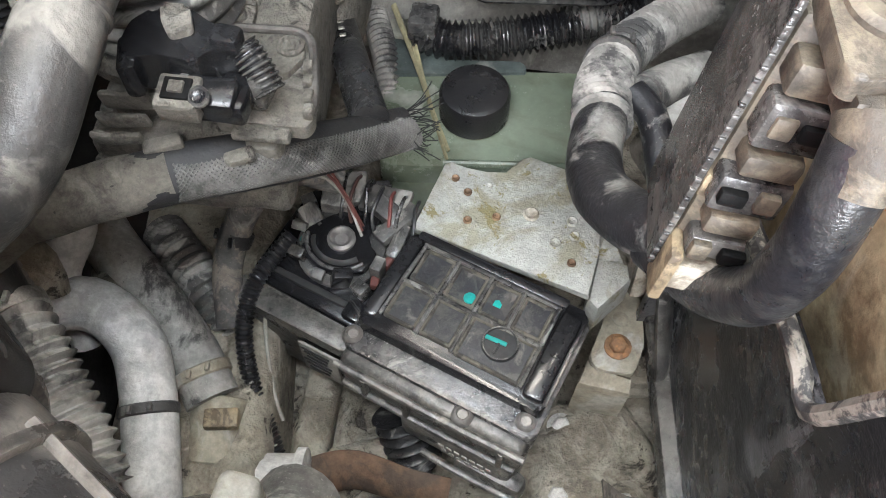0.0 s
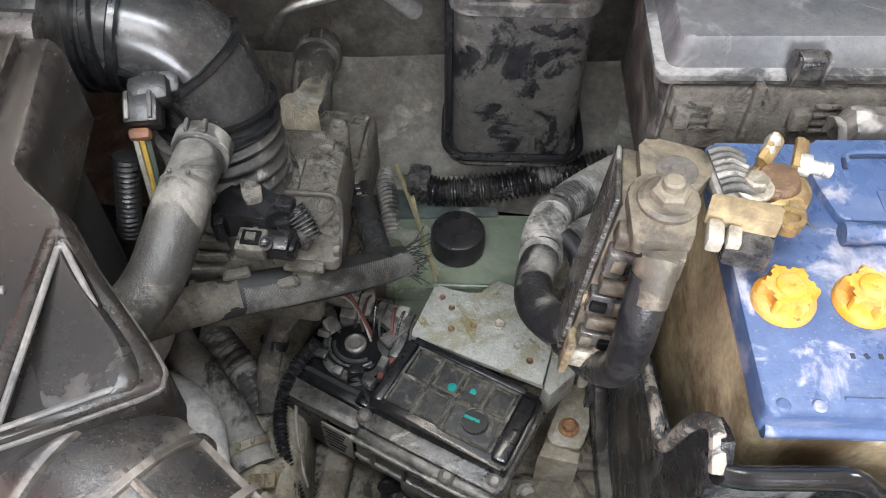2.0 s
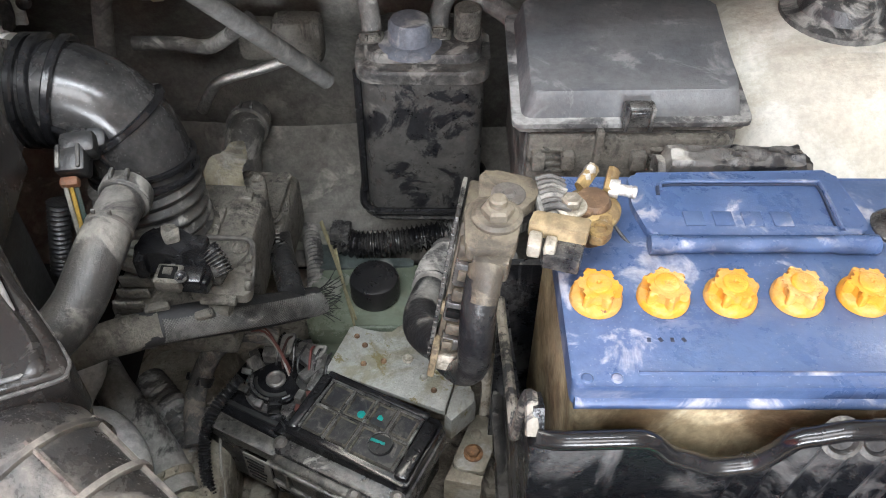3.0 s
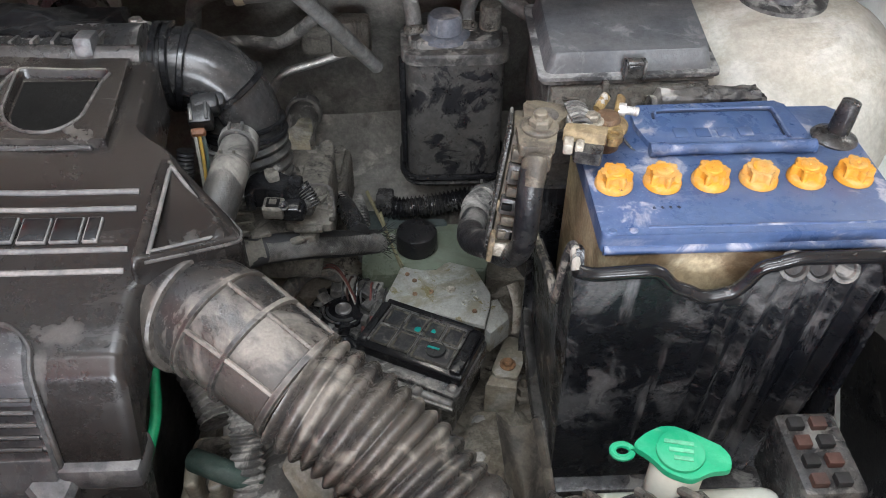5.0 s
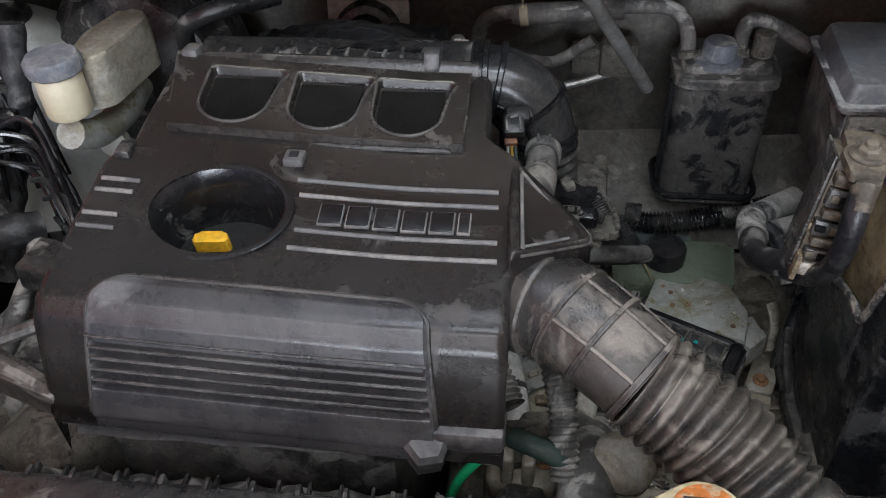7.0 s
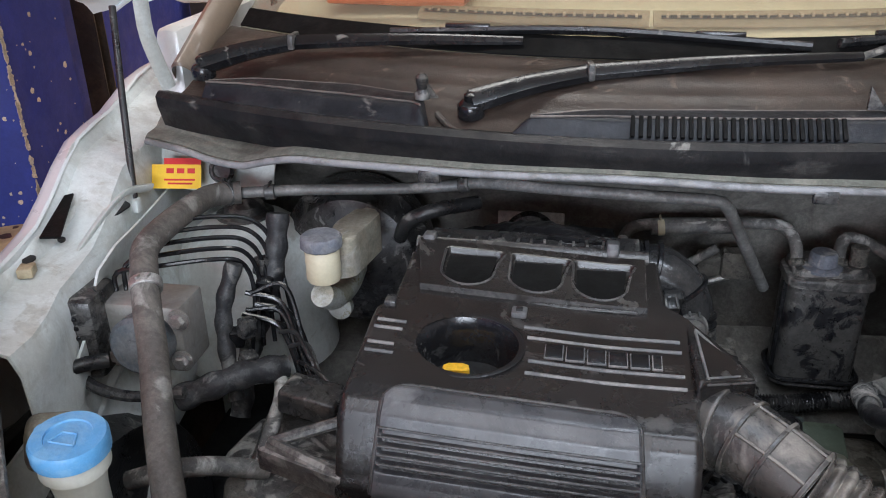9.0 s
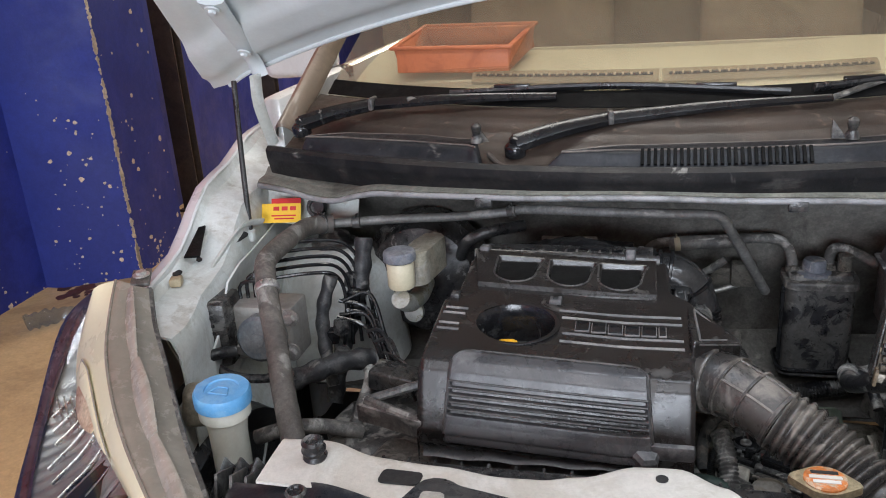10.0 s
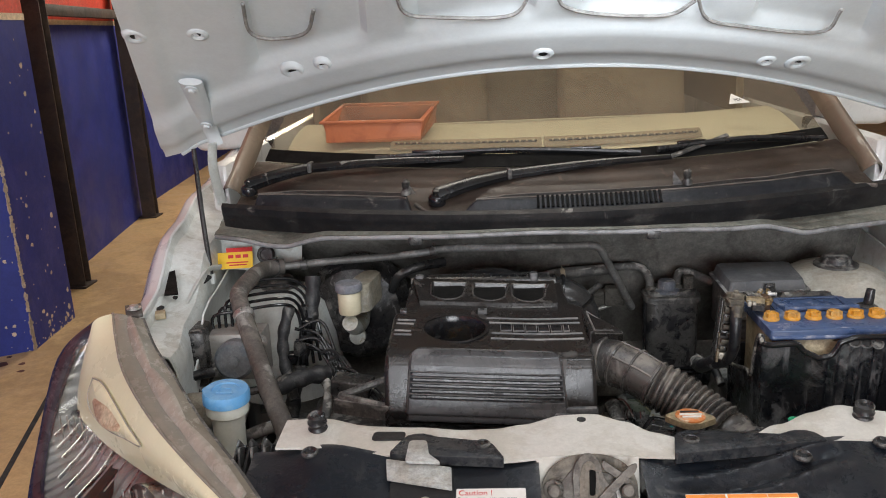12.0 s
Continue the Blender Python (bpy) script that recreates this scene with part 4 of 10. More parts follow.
def wiper(pivot, elbow, tip, blade0, blade1, hook=None):
    w = thing("wiper", "black windscreen wiper with a dusty arm", "wiper", pivot, group="wipers")
    p, e, t = V(pivot), V(elbow), V(tip)
    bm = B()
    lathe(bm, [(0.019, -0.012), (0.019, 0.004), (0.014, 0.010), (0.009, 0.012), (0.009, 0.020), (0.004, 0.023)], pose(*pivot, 12, 0, 0), 20)
    part("pivot_cap", bm, plastic_clean, w)
    bm = B()
    sweep(bm, [p + V((0, 0, 0.008)), p.lerp(e, 0.5) + V((0, 0, 0.008)), e], lambda s, d: 0.019 - 0.005 * s, 8, 0.02, 0.8)
    part("arm_head", bm, plastic_clean, w)
    bm = B()
    sweep(bm, [e - (t - e).normalized() * 0.008, e.lerp(t, 0.5) + V((0, 0, 0.004)), t], lambda s, d: 0.0135 - 0.006 * s, 8, 0.02, 0.75)
    arm = part("arm", bm, plastic_clean, w)
    bm = B()
    box(bm, e + V((0, 0, 0.003)), (0.010, 0.034, 0.024), 0.003, (0, 0, math.degrees(math.atan2((t - e).y, (t - e).x))))
    part("elbow_joint", bm, plastic_dusty, arm)
    if hook:
        bm = B()
        sweep(bm, [t, t.lerp(V(hook), 0.5), hook], 0.006, 8, 0.01, 0.6)
        part("hook", bm, plastic_dusty, arm)
    b0, b1 = V(blade0), V(blade1)
    bm = B()
    sweep(bm, [b0, b0.lerp(b1, 0.5) + V((0, 0, 0.012)), b1], 0.006, 8, 0.02, 1.4)
    part("blade", bm, rubber, w)
    for k in (0.2, 0.5, 0.8):
        bm = B()
        q = b0.lerp(b1, k)
        box(bm, (q.x, q.y, q.z + 0.013), (0.07, 0.010, 0.008), 0.002, (0, 0, math.degrees(math.atan2((b1 - b0).y, (b1 - b0).x))))
        part("bridge", bm, plastic_clean, w)


wiper((-0.700, 0.740, 0.966), (-0.556, 0.775, 1.004), (-0.189, 0.762, 1.015), (-0.402, 0.800, 1.018), (0.219, 0.756, 1.014))
wiper((-0.247, 0.612, 0.952), (-0.087, 0.680, 0.988), (0.285, 0.744, 1.004), (0.259, 0.770, 1.017), (0.677, 0.880, 1.012), (0.438, 0.842, 1.034))


bead_grey = surface("grey_sealant", rgb(0.34, 0.34, 0.33), rgb(0.22, 0.22, 0.21), 0.5, patch=12)


def build_hood():
    hood = thing("bonnet", "white bonnet propped open, seen from its bare underside", "bonnet", (0, 0.70, 1.12))
    def rear(x):
        return 0.502 + 0.44 * x * x - 0.02 * abs(x)
    def half(y):
        return 0.735 + 0.30 * (y - 0.2)
    def hz(y):
        return 1.127 + (0.674 - y) * 0.62
    def at(u, v, lift=0.0):
        a = -1 + 2 * u
        yf = -0.15
        yr = rear(a * 0.86)
        y = yr + (yf - yr) * v
        x = a * half(y)
        crown = 0.045 * (1 - a * a)
        return x, y, hz(y) + crown * 0.6 * v
    def inner(u, v):
        x, y, z = at(u, v)
        a = abs(-1 + 2 * u)
        # raised border, sunk pockets and the ribs between them
        d = 0
        if 0.20 < v < 0.9 and a < 0.8:
            k = (a * 2.6) % 1.0
            d = 0.016 * blend_line(min(k, 1 - k), [(0, 0), (0.12, 0.0), (0.17, 1)]) * blend_line(v, [(0.2, 0), (0.24, 1), (0.86, 1), (0.9, 0)])
        d -= 0.012 * blend_line(v, [(0, 0), (0.03, 0), (0.08, 1), (0.15, 1), (0.20, 0)])
        d -= 0.010 * blend_line(a, [(0.9, 0), (0.95, 1), (1, 0.4)])
        return (x, y + 0.5 * d, z + d * 0.85)
    bm = B()
    sheet(bm, inner, 120, 70, V((0, 0.002, 0.003)))
    part("inner_panel", bm, hood_paint, hood)
    bm = B()
    def outer(u, v):
        a = -1 + 2 * u
        x, y, z = at(u, v)
        return (x * 1.012, y + 0.014 * (1 if v < 0.02 else 1), z + 0.006 + 0.022 * min(1, 6 * v) * min(1, 8 * (1 - abs(a))) + 0.004)
    sheet(bm, outer, 40, 24, V((0, 0, -0.0015)))
    part("outer_skin", bm, white_paint, hood)
    bm = B()
    pts = [V(inner(i / 40, 0.0)) + V((0, 0.004, -0.003)) for i in range(1, 40)]
    sweep(bm, pts, 0.005, 8, 0.02)
    part("hem_edge", bm, hood_paint, hood)
    for pts in ([(-0.537, 0.281), (-0.551, 0.356), (-0.519, 0.379), (-0.453, 0.367), (-0.421, 0.305)], [(-0.276, 0.273), (-0.268, 0.324), (-0.226, 0.340), (-0.087, 0.348), (-0.050, 0.290)], [(-0.008, 0.293), (0.009, 0.330), (0.07, 0.354), (0.19, 0.366), (0.23, 0.332)], [(0.233, 0.325), (0.262, 0.379), (0.319, 0.404), (0.481, 0.436), (0.493, 0.374)]):
        bm = B()
        sweep(bm, [(x, y, hz(y) - 0.001) for x, y in pts], 0.0035, 6, 0.012)
        part("pocket_bead", bm, bead_grey, hood, "grey sealant bead round a pocket")
    n = V((0, -0.527, -0.85))
    for x, y, r in ((-0.757, 0.347, 0.017), (-0.649, 0.364, 0.015), (-0.507, 0.481, 0.019), (-0.443, 0.462, 0.014), (-0.022, 0.451, 0.016), (0.409, 0.506, 0.014), (0.472, 0.517, 0.019)):
        bm = B()
        ub = (x / half(y) + 1) / 2
        yr = rear((2 * ub - 1) * 0.86)
        p = V(inner(ub, (yr - y) / (yr + 0.15))) + n * 0.003
        m = axis_pose(p, p + n)
        r = r * 0.85
        lathe(bm, [(r * 1.7, -0.010), (r * 1.55, -0.003), (r * 1.25, 0.0005), (r * 0.95, 0.0012), (r * 0.68, -0.001), (r * 0.62, -0.006)], m, 28)
        boss = part("boss", bm, hood_paint, hood)
        bm = B()
        lathe(bm, [(r * 0.66, -0.0058), (r * 0.66, -0.0035), (r * 0.4, -0.003)], m, 20)
        part("hole", bm, dark, boss, "dark drain hole")
    for s in (-1, 1):
        bm = B()
        a, b = V((s * 0.715, 0.485, hz(0.485))) + n * 0.012, V((s * 0.755, 0.685, hz(0.685))) + n * 0.008
        sweep(bm, [a, a.lerp(b, 0.5), b, b + V((-s * 0.005, 0.015, -0.035))], lambda q, d: 0.024 - 0.008 * q, 10, 0.015, 0.35, up=n)
        br = part("hinge_bracket", bm, hood_paint, hood)
        for k in (0.06, 0.78):
            q = a.lerp(b, k) + n * 0.009
            bm = B()
            m = axis_pose(q, q + n)
            lathe(bm, [(0.013, 0), (0.013, 0.003), (0.008, 0.0035)], m, 16)
            lathe(bm, [(0.007, 0.003), (0.007, 0.008), (0.005, 0.009)], m, 6)
            part("bolt", bm, hood_paint, br, smooth=25)
        bm = B()
        sweep(bm, [b + V((0, 0, -0.03)), (s * 0.77, 0.71, 1.02), (s * 0.775, 0.76, 0.93)], 0.012, 8, 0.02, 0.35)
        part("hinge_arm", bm, bay_white, hood)
    prop = thing("bonnet_stay", "thin black rod that props the bonnet", "stay", (-0.752, 0.562, 0.79))
    bm = B()
    sweep(bm, [(-0.752, 0.562, 0.80), (-0.775, 0.615, 0.93), (-0.795, 0.668, 1.075)], 0.0055, 10, 0.02)
    part("rod", bm, rubber, prop)
    bm = B()
    box(bm, (-0.752, 0.562, 0.80), (0.016, 0.016, 0.022), 0.003)
    part("foot", bm, bay_white, prop)
    # door mirrors that show past the pillars
    for s in (-1, 1):
        mi = thing("door_mirror", "white door mirror beside the screen pillar", "mirror", (s * 0.86, 1.25, 1.0), group="door mirrors")
        bm = B()
        box(bm, (s * 0.90, 1.25, 1.06), (0.19, 0.10, 0.13), 0.03, (0, 0, -s * 10), 3)
        part("shell", bm, white_paint, mi)
        bm = B()
        box(bm, (s * 0.80, 1.24, 1.0), (0.07, 0.06, 0.04), 0.01)
        part("arm", bm, plastic, mi)


build_hood()


# ---- engine ----
def cover_z(x, y):
    return 0.750 + 0.16 * (y - 0.2) + 0.012 * max(0, -x - 0.05) / 0.2


plate_pale = surface("pale_grey_plate", rgb(0.45, 0.46, 0.44), rgb(0.38, 0.37, 0.33), 0.45, metal=0.2, patch=20)
foot_mat = surface("worn_grey_plastic", rgb(0.060, 0.060, 0.063), rgb(0.035, 0.035, 0.037), 0.32, patch=16, dust=rgb(0.22, 0.215, 0.21), dusty=0.3, edge=0.5)


def build_engine_cover():
    c = thing("engine_cover", "dusty black plastic engine cover with ribs and raised blocks", "engine cover", (-0.14, 0.3, 0.66))
    prof = [(0.0, (0.478, 0.0)), (0.56, (0.205, 0.0)), (0.60, (0.188, -0.004)), (0.65, (0.178, -0.015)), (0.9, (0.155, -0.082)), (0.94, (0.150, -0.093)), (1.0, (0.149, -0.102))]
    def surf(u, v):
        y = dz = 0
        for (a, p), (b, q) in zip(prof, prof[1:]):
            if v <= b:
                t = (v - a) / (b - a)
                y, dz = p[0] + (q[0] - p[0]) * t, p[1] + (q[1] - p[1]) * t
                break
        left = blend_line(y, [(0.14, -0.325), (0.33, -0.323), (0.36, -0.305), (0.48, -0.300)])
        right = blend_line(y, [(0.14, 0.044), (0.235, 0.044), (0.248, 0.050), (0.285, 0.101), (0.36, 0.052), (0.40, 0.018), (0.48, 0.014)])
        x = left + (right - left) * u
        e = min(u, 1 - u)
        z = cover_z(x, max(y, 0.2)) + dz - 0.010 * max(0, 1 - e / 0.02) ** 2
        return (x, y, z)
    bm = B()
    nx, ny = 110, 90
    grid = [[bm.verts.new(surf(i / nx, j / ny)) for i in range(nx + 1)] for j in range(ny + 1)]
    for row in grid:
        for v in row:
            q = V(((v.co.x + 0.205) / 0.0565, (v.co.y - 0.286) / 0.0465))
            if 0.93 < q.length < 1.07:
                q.normalize()
                v.co.x, v.co.y = -0.205 + q.x * 0.0565, 0.286 + q.y * 0.0465
    for j in range(ny):
        for i in range(nx):
            q = (grid[j][i], grid[j][i + 1], grid[j + 1][i + 1], grid[j + 1][i])
            m = sum((v.co for v in q), V()) / 4
            if ((m.x + 0.205) / 0.0565) ** 2 + ((m.y - 0.286) / 0.0465) ** 2 > 0.97:
                bm.faces.new(q)
    rim = [grid[0], grid[-1], [r[0] for r in grid], [r[-1] for r in grid]]
    for line in rim:
        low = [bm.verts.new((v.co.x, v.co.y, v.co.z - (0.012 if line is grid[-1] else 0.05))) for v in line]
        for i in range(len(line) - 1):
            bm.faces.new((line[i], line[i + 1], low[i + 1], low[i]))
    bmesh.ops.remove_doubles(bm, verts=bm.verts, dist=1e-5)
    part("shell", bm, cover_mat, c)
    bm = B()
    sheet(bm, lambda u, v: (-0.322 + 0.362 * u, 0.149 + 0.016 * math.sin(2.4 * v), 0.650 - 0.030 * v + 0.0015 * math.sin(u * 30)), 40, 8, V((0, 0.004, 0)))
    part("lower_lip", bm, panel_mat, c)
    # filler well
    bm = B()
    m = pose(-0.205, 0.286, 0.773, 9, 0, 0) @ Matrix.Diagonal((1, 0.83, 1, 1))
    lathe(bm, [(0.036, -0.080), (0.046, -0.06), (0.0515, -0.016), (0.0545, -0.006), (0.0585, 0.0), (0.063, 0.0012), (0.066, 0.0002), (0.066, -0.01), (0.056, -0.02), (0.050, -0.07)], m, 56)
    part("filler_well", bm, plastic_clean, c, "deep round black well")
    # front panel with its slats
    def face(x, v, lift):
        a = surf(0.5, v)
        b = surf(0.5, v + 0.01)
        t = V((0, b[1] - a[1], b[2] - a[2])).normalized()
        nrm = V((0, -t.z, t.y))
        nrm = nrm if nrm.z > 0 else -nrm
        return V((x, a[1], cover_z(x, max(a[1], 0.2)) + a[2] - cover_z(surf(0.5, v)[0], max(a[1], 0.2)))) + nrm * lift
    bm = B()
    def panel(u, v):
        vv = 0.545 + 0.43 * v
        w = 0.006 * blend_line(v, [(0, 0), (0.06, 1), (0.95, 1), (1, 0)]) * blend_line(min(u, 1 - u), [(0, 0), (0.02, 1)])
        if 0.34 < v < 0.74 and 0.02 < u < 0.98:
            w -= 0.008 * (0.5 - 0.5 * math.cos((v - 0.34) / 0.40 * 2 * math.pi * 5)) * blend_line(min(u, 1 - u), [(0.02, 0), (0.03, 1)])
        r = 0.02 * max(0, 1 - v / 0.12) ** 2
        return face(-0.278 + r + (0.262 - 2 * r + 0.022 * v) * u - 0.011 * v, vv, w)
    sheet(bm, panel, 60, 110, 0.012)
    part("front_panel", bm, panel_mat, c)
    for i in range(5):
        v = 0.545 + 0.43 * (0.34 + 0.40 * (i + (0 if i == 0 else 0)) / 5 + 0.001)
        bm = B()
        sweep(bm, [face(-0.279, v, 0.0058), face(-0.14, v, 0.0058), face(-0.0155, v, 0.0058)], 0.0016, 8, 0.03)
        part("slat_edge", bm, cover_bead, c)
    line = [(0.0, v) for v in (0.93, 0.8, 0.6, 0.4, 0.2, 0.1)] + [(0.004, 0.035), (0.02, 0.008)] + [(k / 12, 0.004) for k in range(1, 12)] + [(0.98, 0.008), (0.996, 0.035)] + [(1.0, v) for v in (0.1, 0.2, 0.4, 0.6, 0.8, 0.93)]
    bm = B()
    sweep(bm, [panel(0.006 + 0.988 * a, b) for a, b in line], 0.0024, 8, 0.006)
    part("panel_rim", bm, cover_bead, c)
    # outline ribs
    def raised(pts, r, mat=cover_edge, name="rib"):
        bm_ = B()
        sweep(bm_, [(x, y, cover_z(x, y) + 0.0005) for x, y in pts], r, 8, 0.006)
        part(name, bm_, mat, c)
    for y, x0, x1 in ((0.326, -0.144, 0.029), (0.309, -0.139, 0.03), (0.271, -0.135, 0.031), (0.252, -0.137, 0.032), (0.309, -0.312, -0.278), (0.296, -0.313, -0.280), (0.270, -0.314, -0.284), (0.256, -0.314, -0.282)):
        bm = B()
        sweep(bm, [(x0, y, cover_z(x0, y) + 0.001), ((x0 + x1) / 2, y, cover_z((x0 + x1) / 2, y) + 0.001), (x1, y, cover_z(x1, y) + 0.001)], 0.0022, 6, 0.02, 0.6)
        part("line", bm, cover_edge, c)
    # six plain raised blocks in place of the maker's letters
    for i in range(6):
        x = -0.117 + 0.0232 * i
        w = 0.018 if i < 5 else 0.008
        bm = B()
        box(bm, (x + w / 2, 0.289, cover_z(x, 0.289) + 0.0012), (w + 0.0030, 0.0235, 0.003), 0.0008, (9, 0, 0))
        blk = part("emblem_block", bm, cover_edge, c)
        bm = B()
        box(bm, (x + w / 2, 0.289, cover_z(x, 0.289) + 0.0026), (w + 0.0004, 0.0208, 0.002), 0.0006, (9, 0, 0))
        part("emblem_face", bm, plastic_clean, blk)
    # triangle panel
    shape = [(0.036, 0.378), (0.1075, 0.297), (0.1075, 0.286), (0.040, 0.240)]
    inner_ = [(0.0475, 0.350), (0.0500, 0.350), (0.0945, 0.289), (0.0915, 0.284), (0.0540, 0.2575), (0.0515, 0.2575)]
    def dip(x):
        return 0.7755 - 0.30 * max(0.0, x - 0.045)
    ro = round_poly(shape, 0.008, 5)
    ri = round_poly(inner_, 0.004, 3)
    def ring_at(k, low):
        """Between the outer edge (0) and the sunk floor's edge (1), walked by angle."""
        out = []
        for i in range(48):
            t = i / 48
            def along(poly):
                q = t * len(poly)
                j = int(q)
                return V((*poly[j % len(poly)], 0)).lerp(V((*poly[(j + 1) % len(poly)], 0)), q - j)
            p = along(ro).lerp(along(ri), k)
            out.append((p.x, p.y, dip(p.x) - low))
        return out
    bm = B()
    rows_ = [[bm.verts.new(p) for p in ring_at(k, z)] for k, z in ((0.0, 0.040), (0.0, 0.008), (0.08, 0.003), (0.25, 0.0), (0.72, 0.0), (0.88, 0.002), (0.97, 0.006), (1.0, 0.009))]
    for r0, r1 in zip(rows_, rows_[1:]):
        for i in range(len(r0)):
            bm.faces.new((r0[i], r0[(i + 1) % len(r0)], r1[(i + 1) % len(r0)], r1[i]))
    bm.faces.new(rows_[-1])
    part("triangle_flange", bm, cover_mat, c, "smooth raised triangular panel", smooth=60)
    loop_ = [V((x, y, dip(x) - 0.0008)) for x, y in ri]
    # pale bead paints the bright reflection along the triangle's rim
    bm = B()
    sweep(bm, loop_ + loop_[:1], 0.0017, 8, 0.003)
    part("triangle_rim", bm, cover_edge, c)
    bm = B()
    sweep(bm, [V((x, y, dip(x) - 0.0035)) for x, y in ((0.050, 0.2475), (0.080, 0.2675), (0.1040, 0.2845), (0.1062, 0.291), (0.1030, 0.300), (0.075, 0.331), (0.050, 0.358))], 0.0014, 8, 0.003)
    part("triangle_edge", bm, cover_bead, c)
    bm = B()
    cyl(bm, (0.069, 0.291, dip(0.069) - 0.0095), 0.0012, 0.0015, seg=10, bevel=0.0004)
    part("pin", bm, label_white, c)
    # scalloped rear step with three sunk bays
    wells = (-0.222, -0.138, -0.060)
    def sunk(x, y):
        best = 0.0
        for cx in wells:
            w = 0.033 if y < 0.43 else 0.033 + 0.010 * (y - 0.43) / 0.03 * (x > cx)
            d = 1 - abs(x - cx) / w if y > 0.412 else 1 - math.hypot((x - cx) / w, (0.412 - y) / 0.030)
            best = max(best, min(1.0, d * 7) * blend_line(y, [(0.452, 1), (0.458, 0)]))
        return best
    def step_at(u, v):
        x, y = -0.295 + 0.02 * (1 - v) + (0.29 - 0.02 * (1 - v)) * u, 0.374 + 0.098 * v
        return (x, y, cover_z(x, y) + 0.008 - 0.020 * sunk(x, y))
    bm = B()
    sheet(bm, step_at, 150, 60, 0.03)
    step = part("rear_step", bm, cover_mat, c)
    for x in wells:
        w = 0.033
        ring = [(x + w * math.cos(math.pi + math.pi * j / 12), 0.412 + 0.030 * math.sin(math.pi + math.pi * j / 12)) for j in range(13)]
        ring = [(x - w * 1.02, 0.450)] + ring + [(x + w * 1.15, 0.440), (x + w * 1.30, 0.452)]
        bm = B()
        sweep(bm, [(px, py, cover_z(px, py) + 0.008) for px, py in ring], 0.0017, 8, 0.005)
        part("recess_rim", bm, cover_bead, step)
        # black floor paints the shade of a deeper bay
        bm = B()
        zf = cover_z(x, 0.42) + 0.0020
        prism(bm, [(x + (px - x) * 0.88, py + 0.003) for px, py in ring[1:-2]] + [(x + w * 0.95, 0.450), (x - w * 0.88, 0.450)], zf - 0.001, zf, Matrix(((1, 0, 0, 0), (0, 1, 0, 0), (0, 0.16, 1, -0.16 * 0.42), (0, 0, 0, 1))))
        part("recess_floor", bm, void_black, step, "black floor that paints the deep recess's shade")
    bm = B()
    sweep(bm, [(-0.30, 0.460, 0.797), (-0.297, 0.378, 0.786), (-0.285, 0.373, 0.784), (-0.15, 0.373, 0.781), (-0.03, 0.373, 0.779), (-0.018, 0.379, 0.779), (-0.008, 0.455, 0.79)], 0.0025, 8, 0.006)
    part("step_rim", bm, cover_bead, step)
    bm = B()
    box(bm, (-0.152, 0.350, cover_z(-0.152, 0.35) + 0.002), (0.018, 0.018, 0.008), 0.002)
    part("clip_boss", bm, cover_edge, c)
    bm = B()
    box(bm, (-0.152, 0.350, cover_z(-0.152, 0.35) + 0.0055), (0.008, 0.008, 0.005), 0.001)
    part("clip_slot", bm, dark, c)
    bm = B()
    box(bm, (-0.304, 0.345, 0.787), (0.014, 0.02, 0.012), 0.002)
    part("side_clip", bm, plastic, c)
    bm = B()
    box(bm, (0.016, 0.166, 0.660), (0.058, 0.036, 0.024), 0.006)
    part("corner_foot", bm, foot_mat, c, "worn grey corner foot")
    bm = B()
    lathe(bm, [(0.019, -0.03), (0.019, 0.002), (0.014, 0.008), (0.004, 0.009)], pose(-0.016, 0.150, 0.656, 22, 0, 15), 6)
    part("foot_boss", bm, foot_mat, c, "worn six-sided boss", smooth=25)
    # filler cap in the well
    cap = thing("oil_filler_cap", "yellow plastic oil filler cap in the cover's well", "cap", (-0.213, 0.283, 0.70))
    bm = B()
    cyl(bm, (-0.216, 0.287, 0.706), 0.026, 0.020, seg=28, bevel=0.003)
    part("cap", bm, dark, cap)
    bm = B()
    prism(bm, round_poly([(-0.015, -0.006), (0.015, -0.006), (0.016, 0.0), (0.012, 0.006), (-0.012, 0.006), (-0.016, 0)], 0.003), 0, 0.020, pose(-0.218, 0.291, 0.722, 12, 0, 6), 0.002)
    part("grip", bm, bright_yellow, cap)
    # side struts that carry the cover
    st = thing("cover_bracket", "dusty black webbed bracket beside the engine cover", "bracket", (-0.36, 0.2, 0.62))
    for a, b, r in (((-0.412, 0.195, 0.683), (-0.318, 0.235, 0.70), 0.007), ((-0.412, 0.195, 0.683), (-0.318, 0.158, 0.675), 0.008), ((-0.412, 0.195, 0.672), (-0.318, 0.195, 0.655), 0.006)):
        bm = B()
        rod(bm, a, b, r, 8)
        part("web", bm, plastic_dusty, st)
    bm = B()
    prism(bm, round_poly([(-0.425, 0.185), (-0.318, 0.150), (-0.318, 0.165), (-0.40, 0.205)], 0.004), 0.655, 0.681, None, 0.002)
    part("foot", bm, plastic_dusty, st)


build_engine_cover()


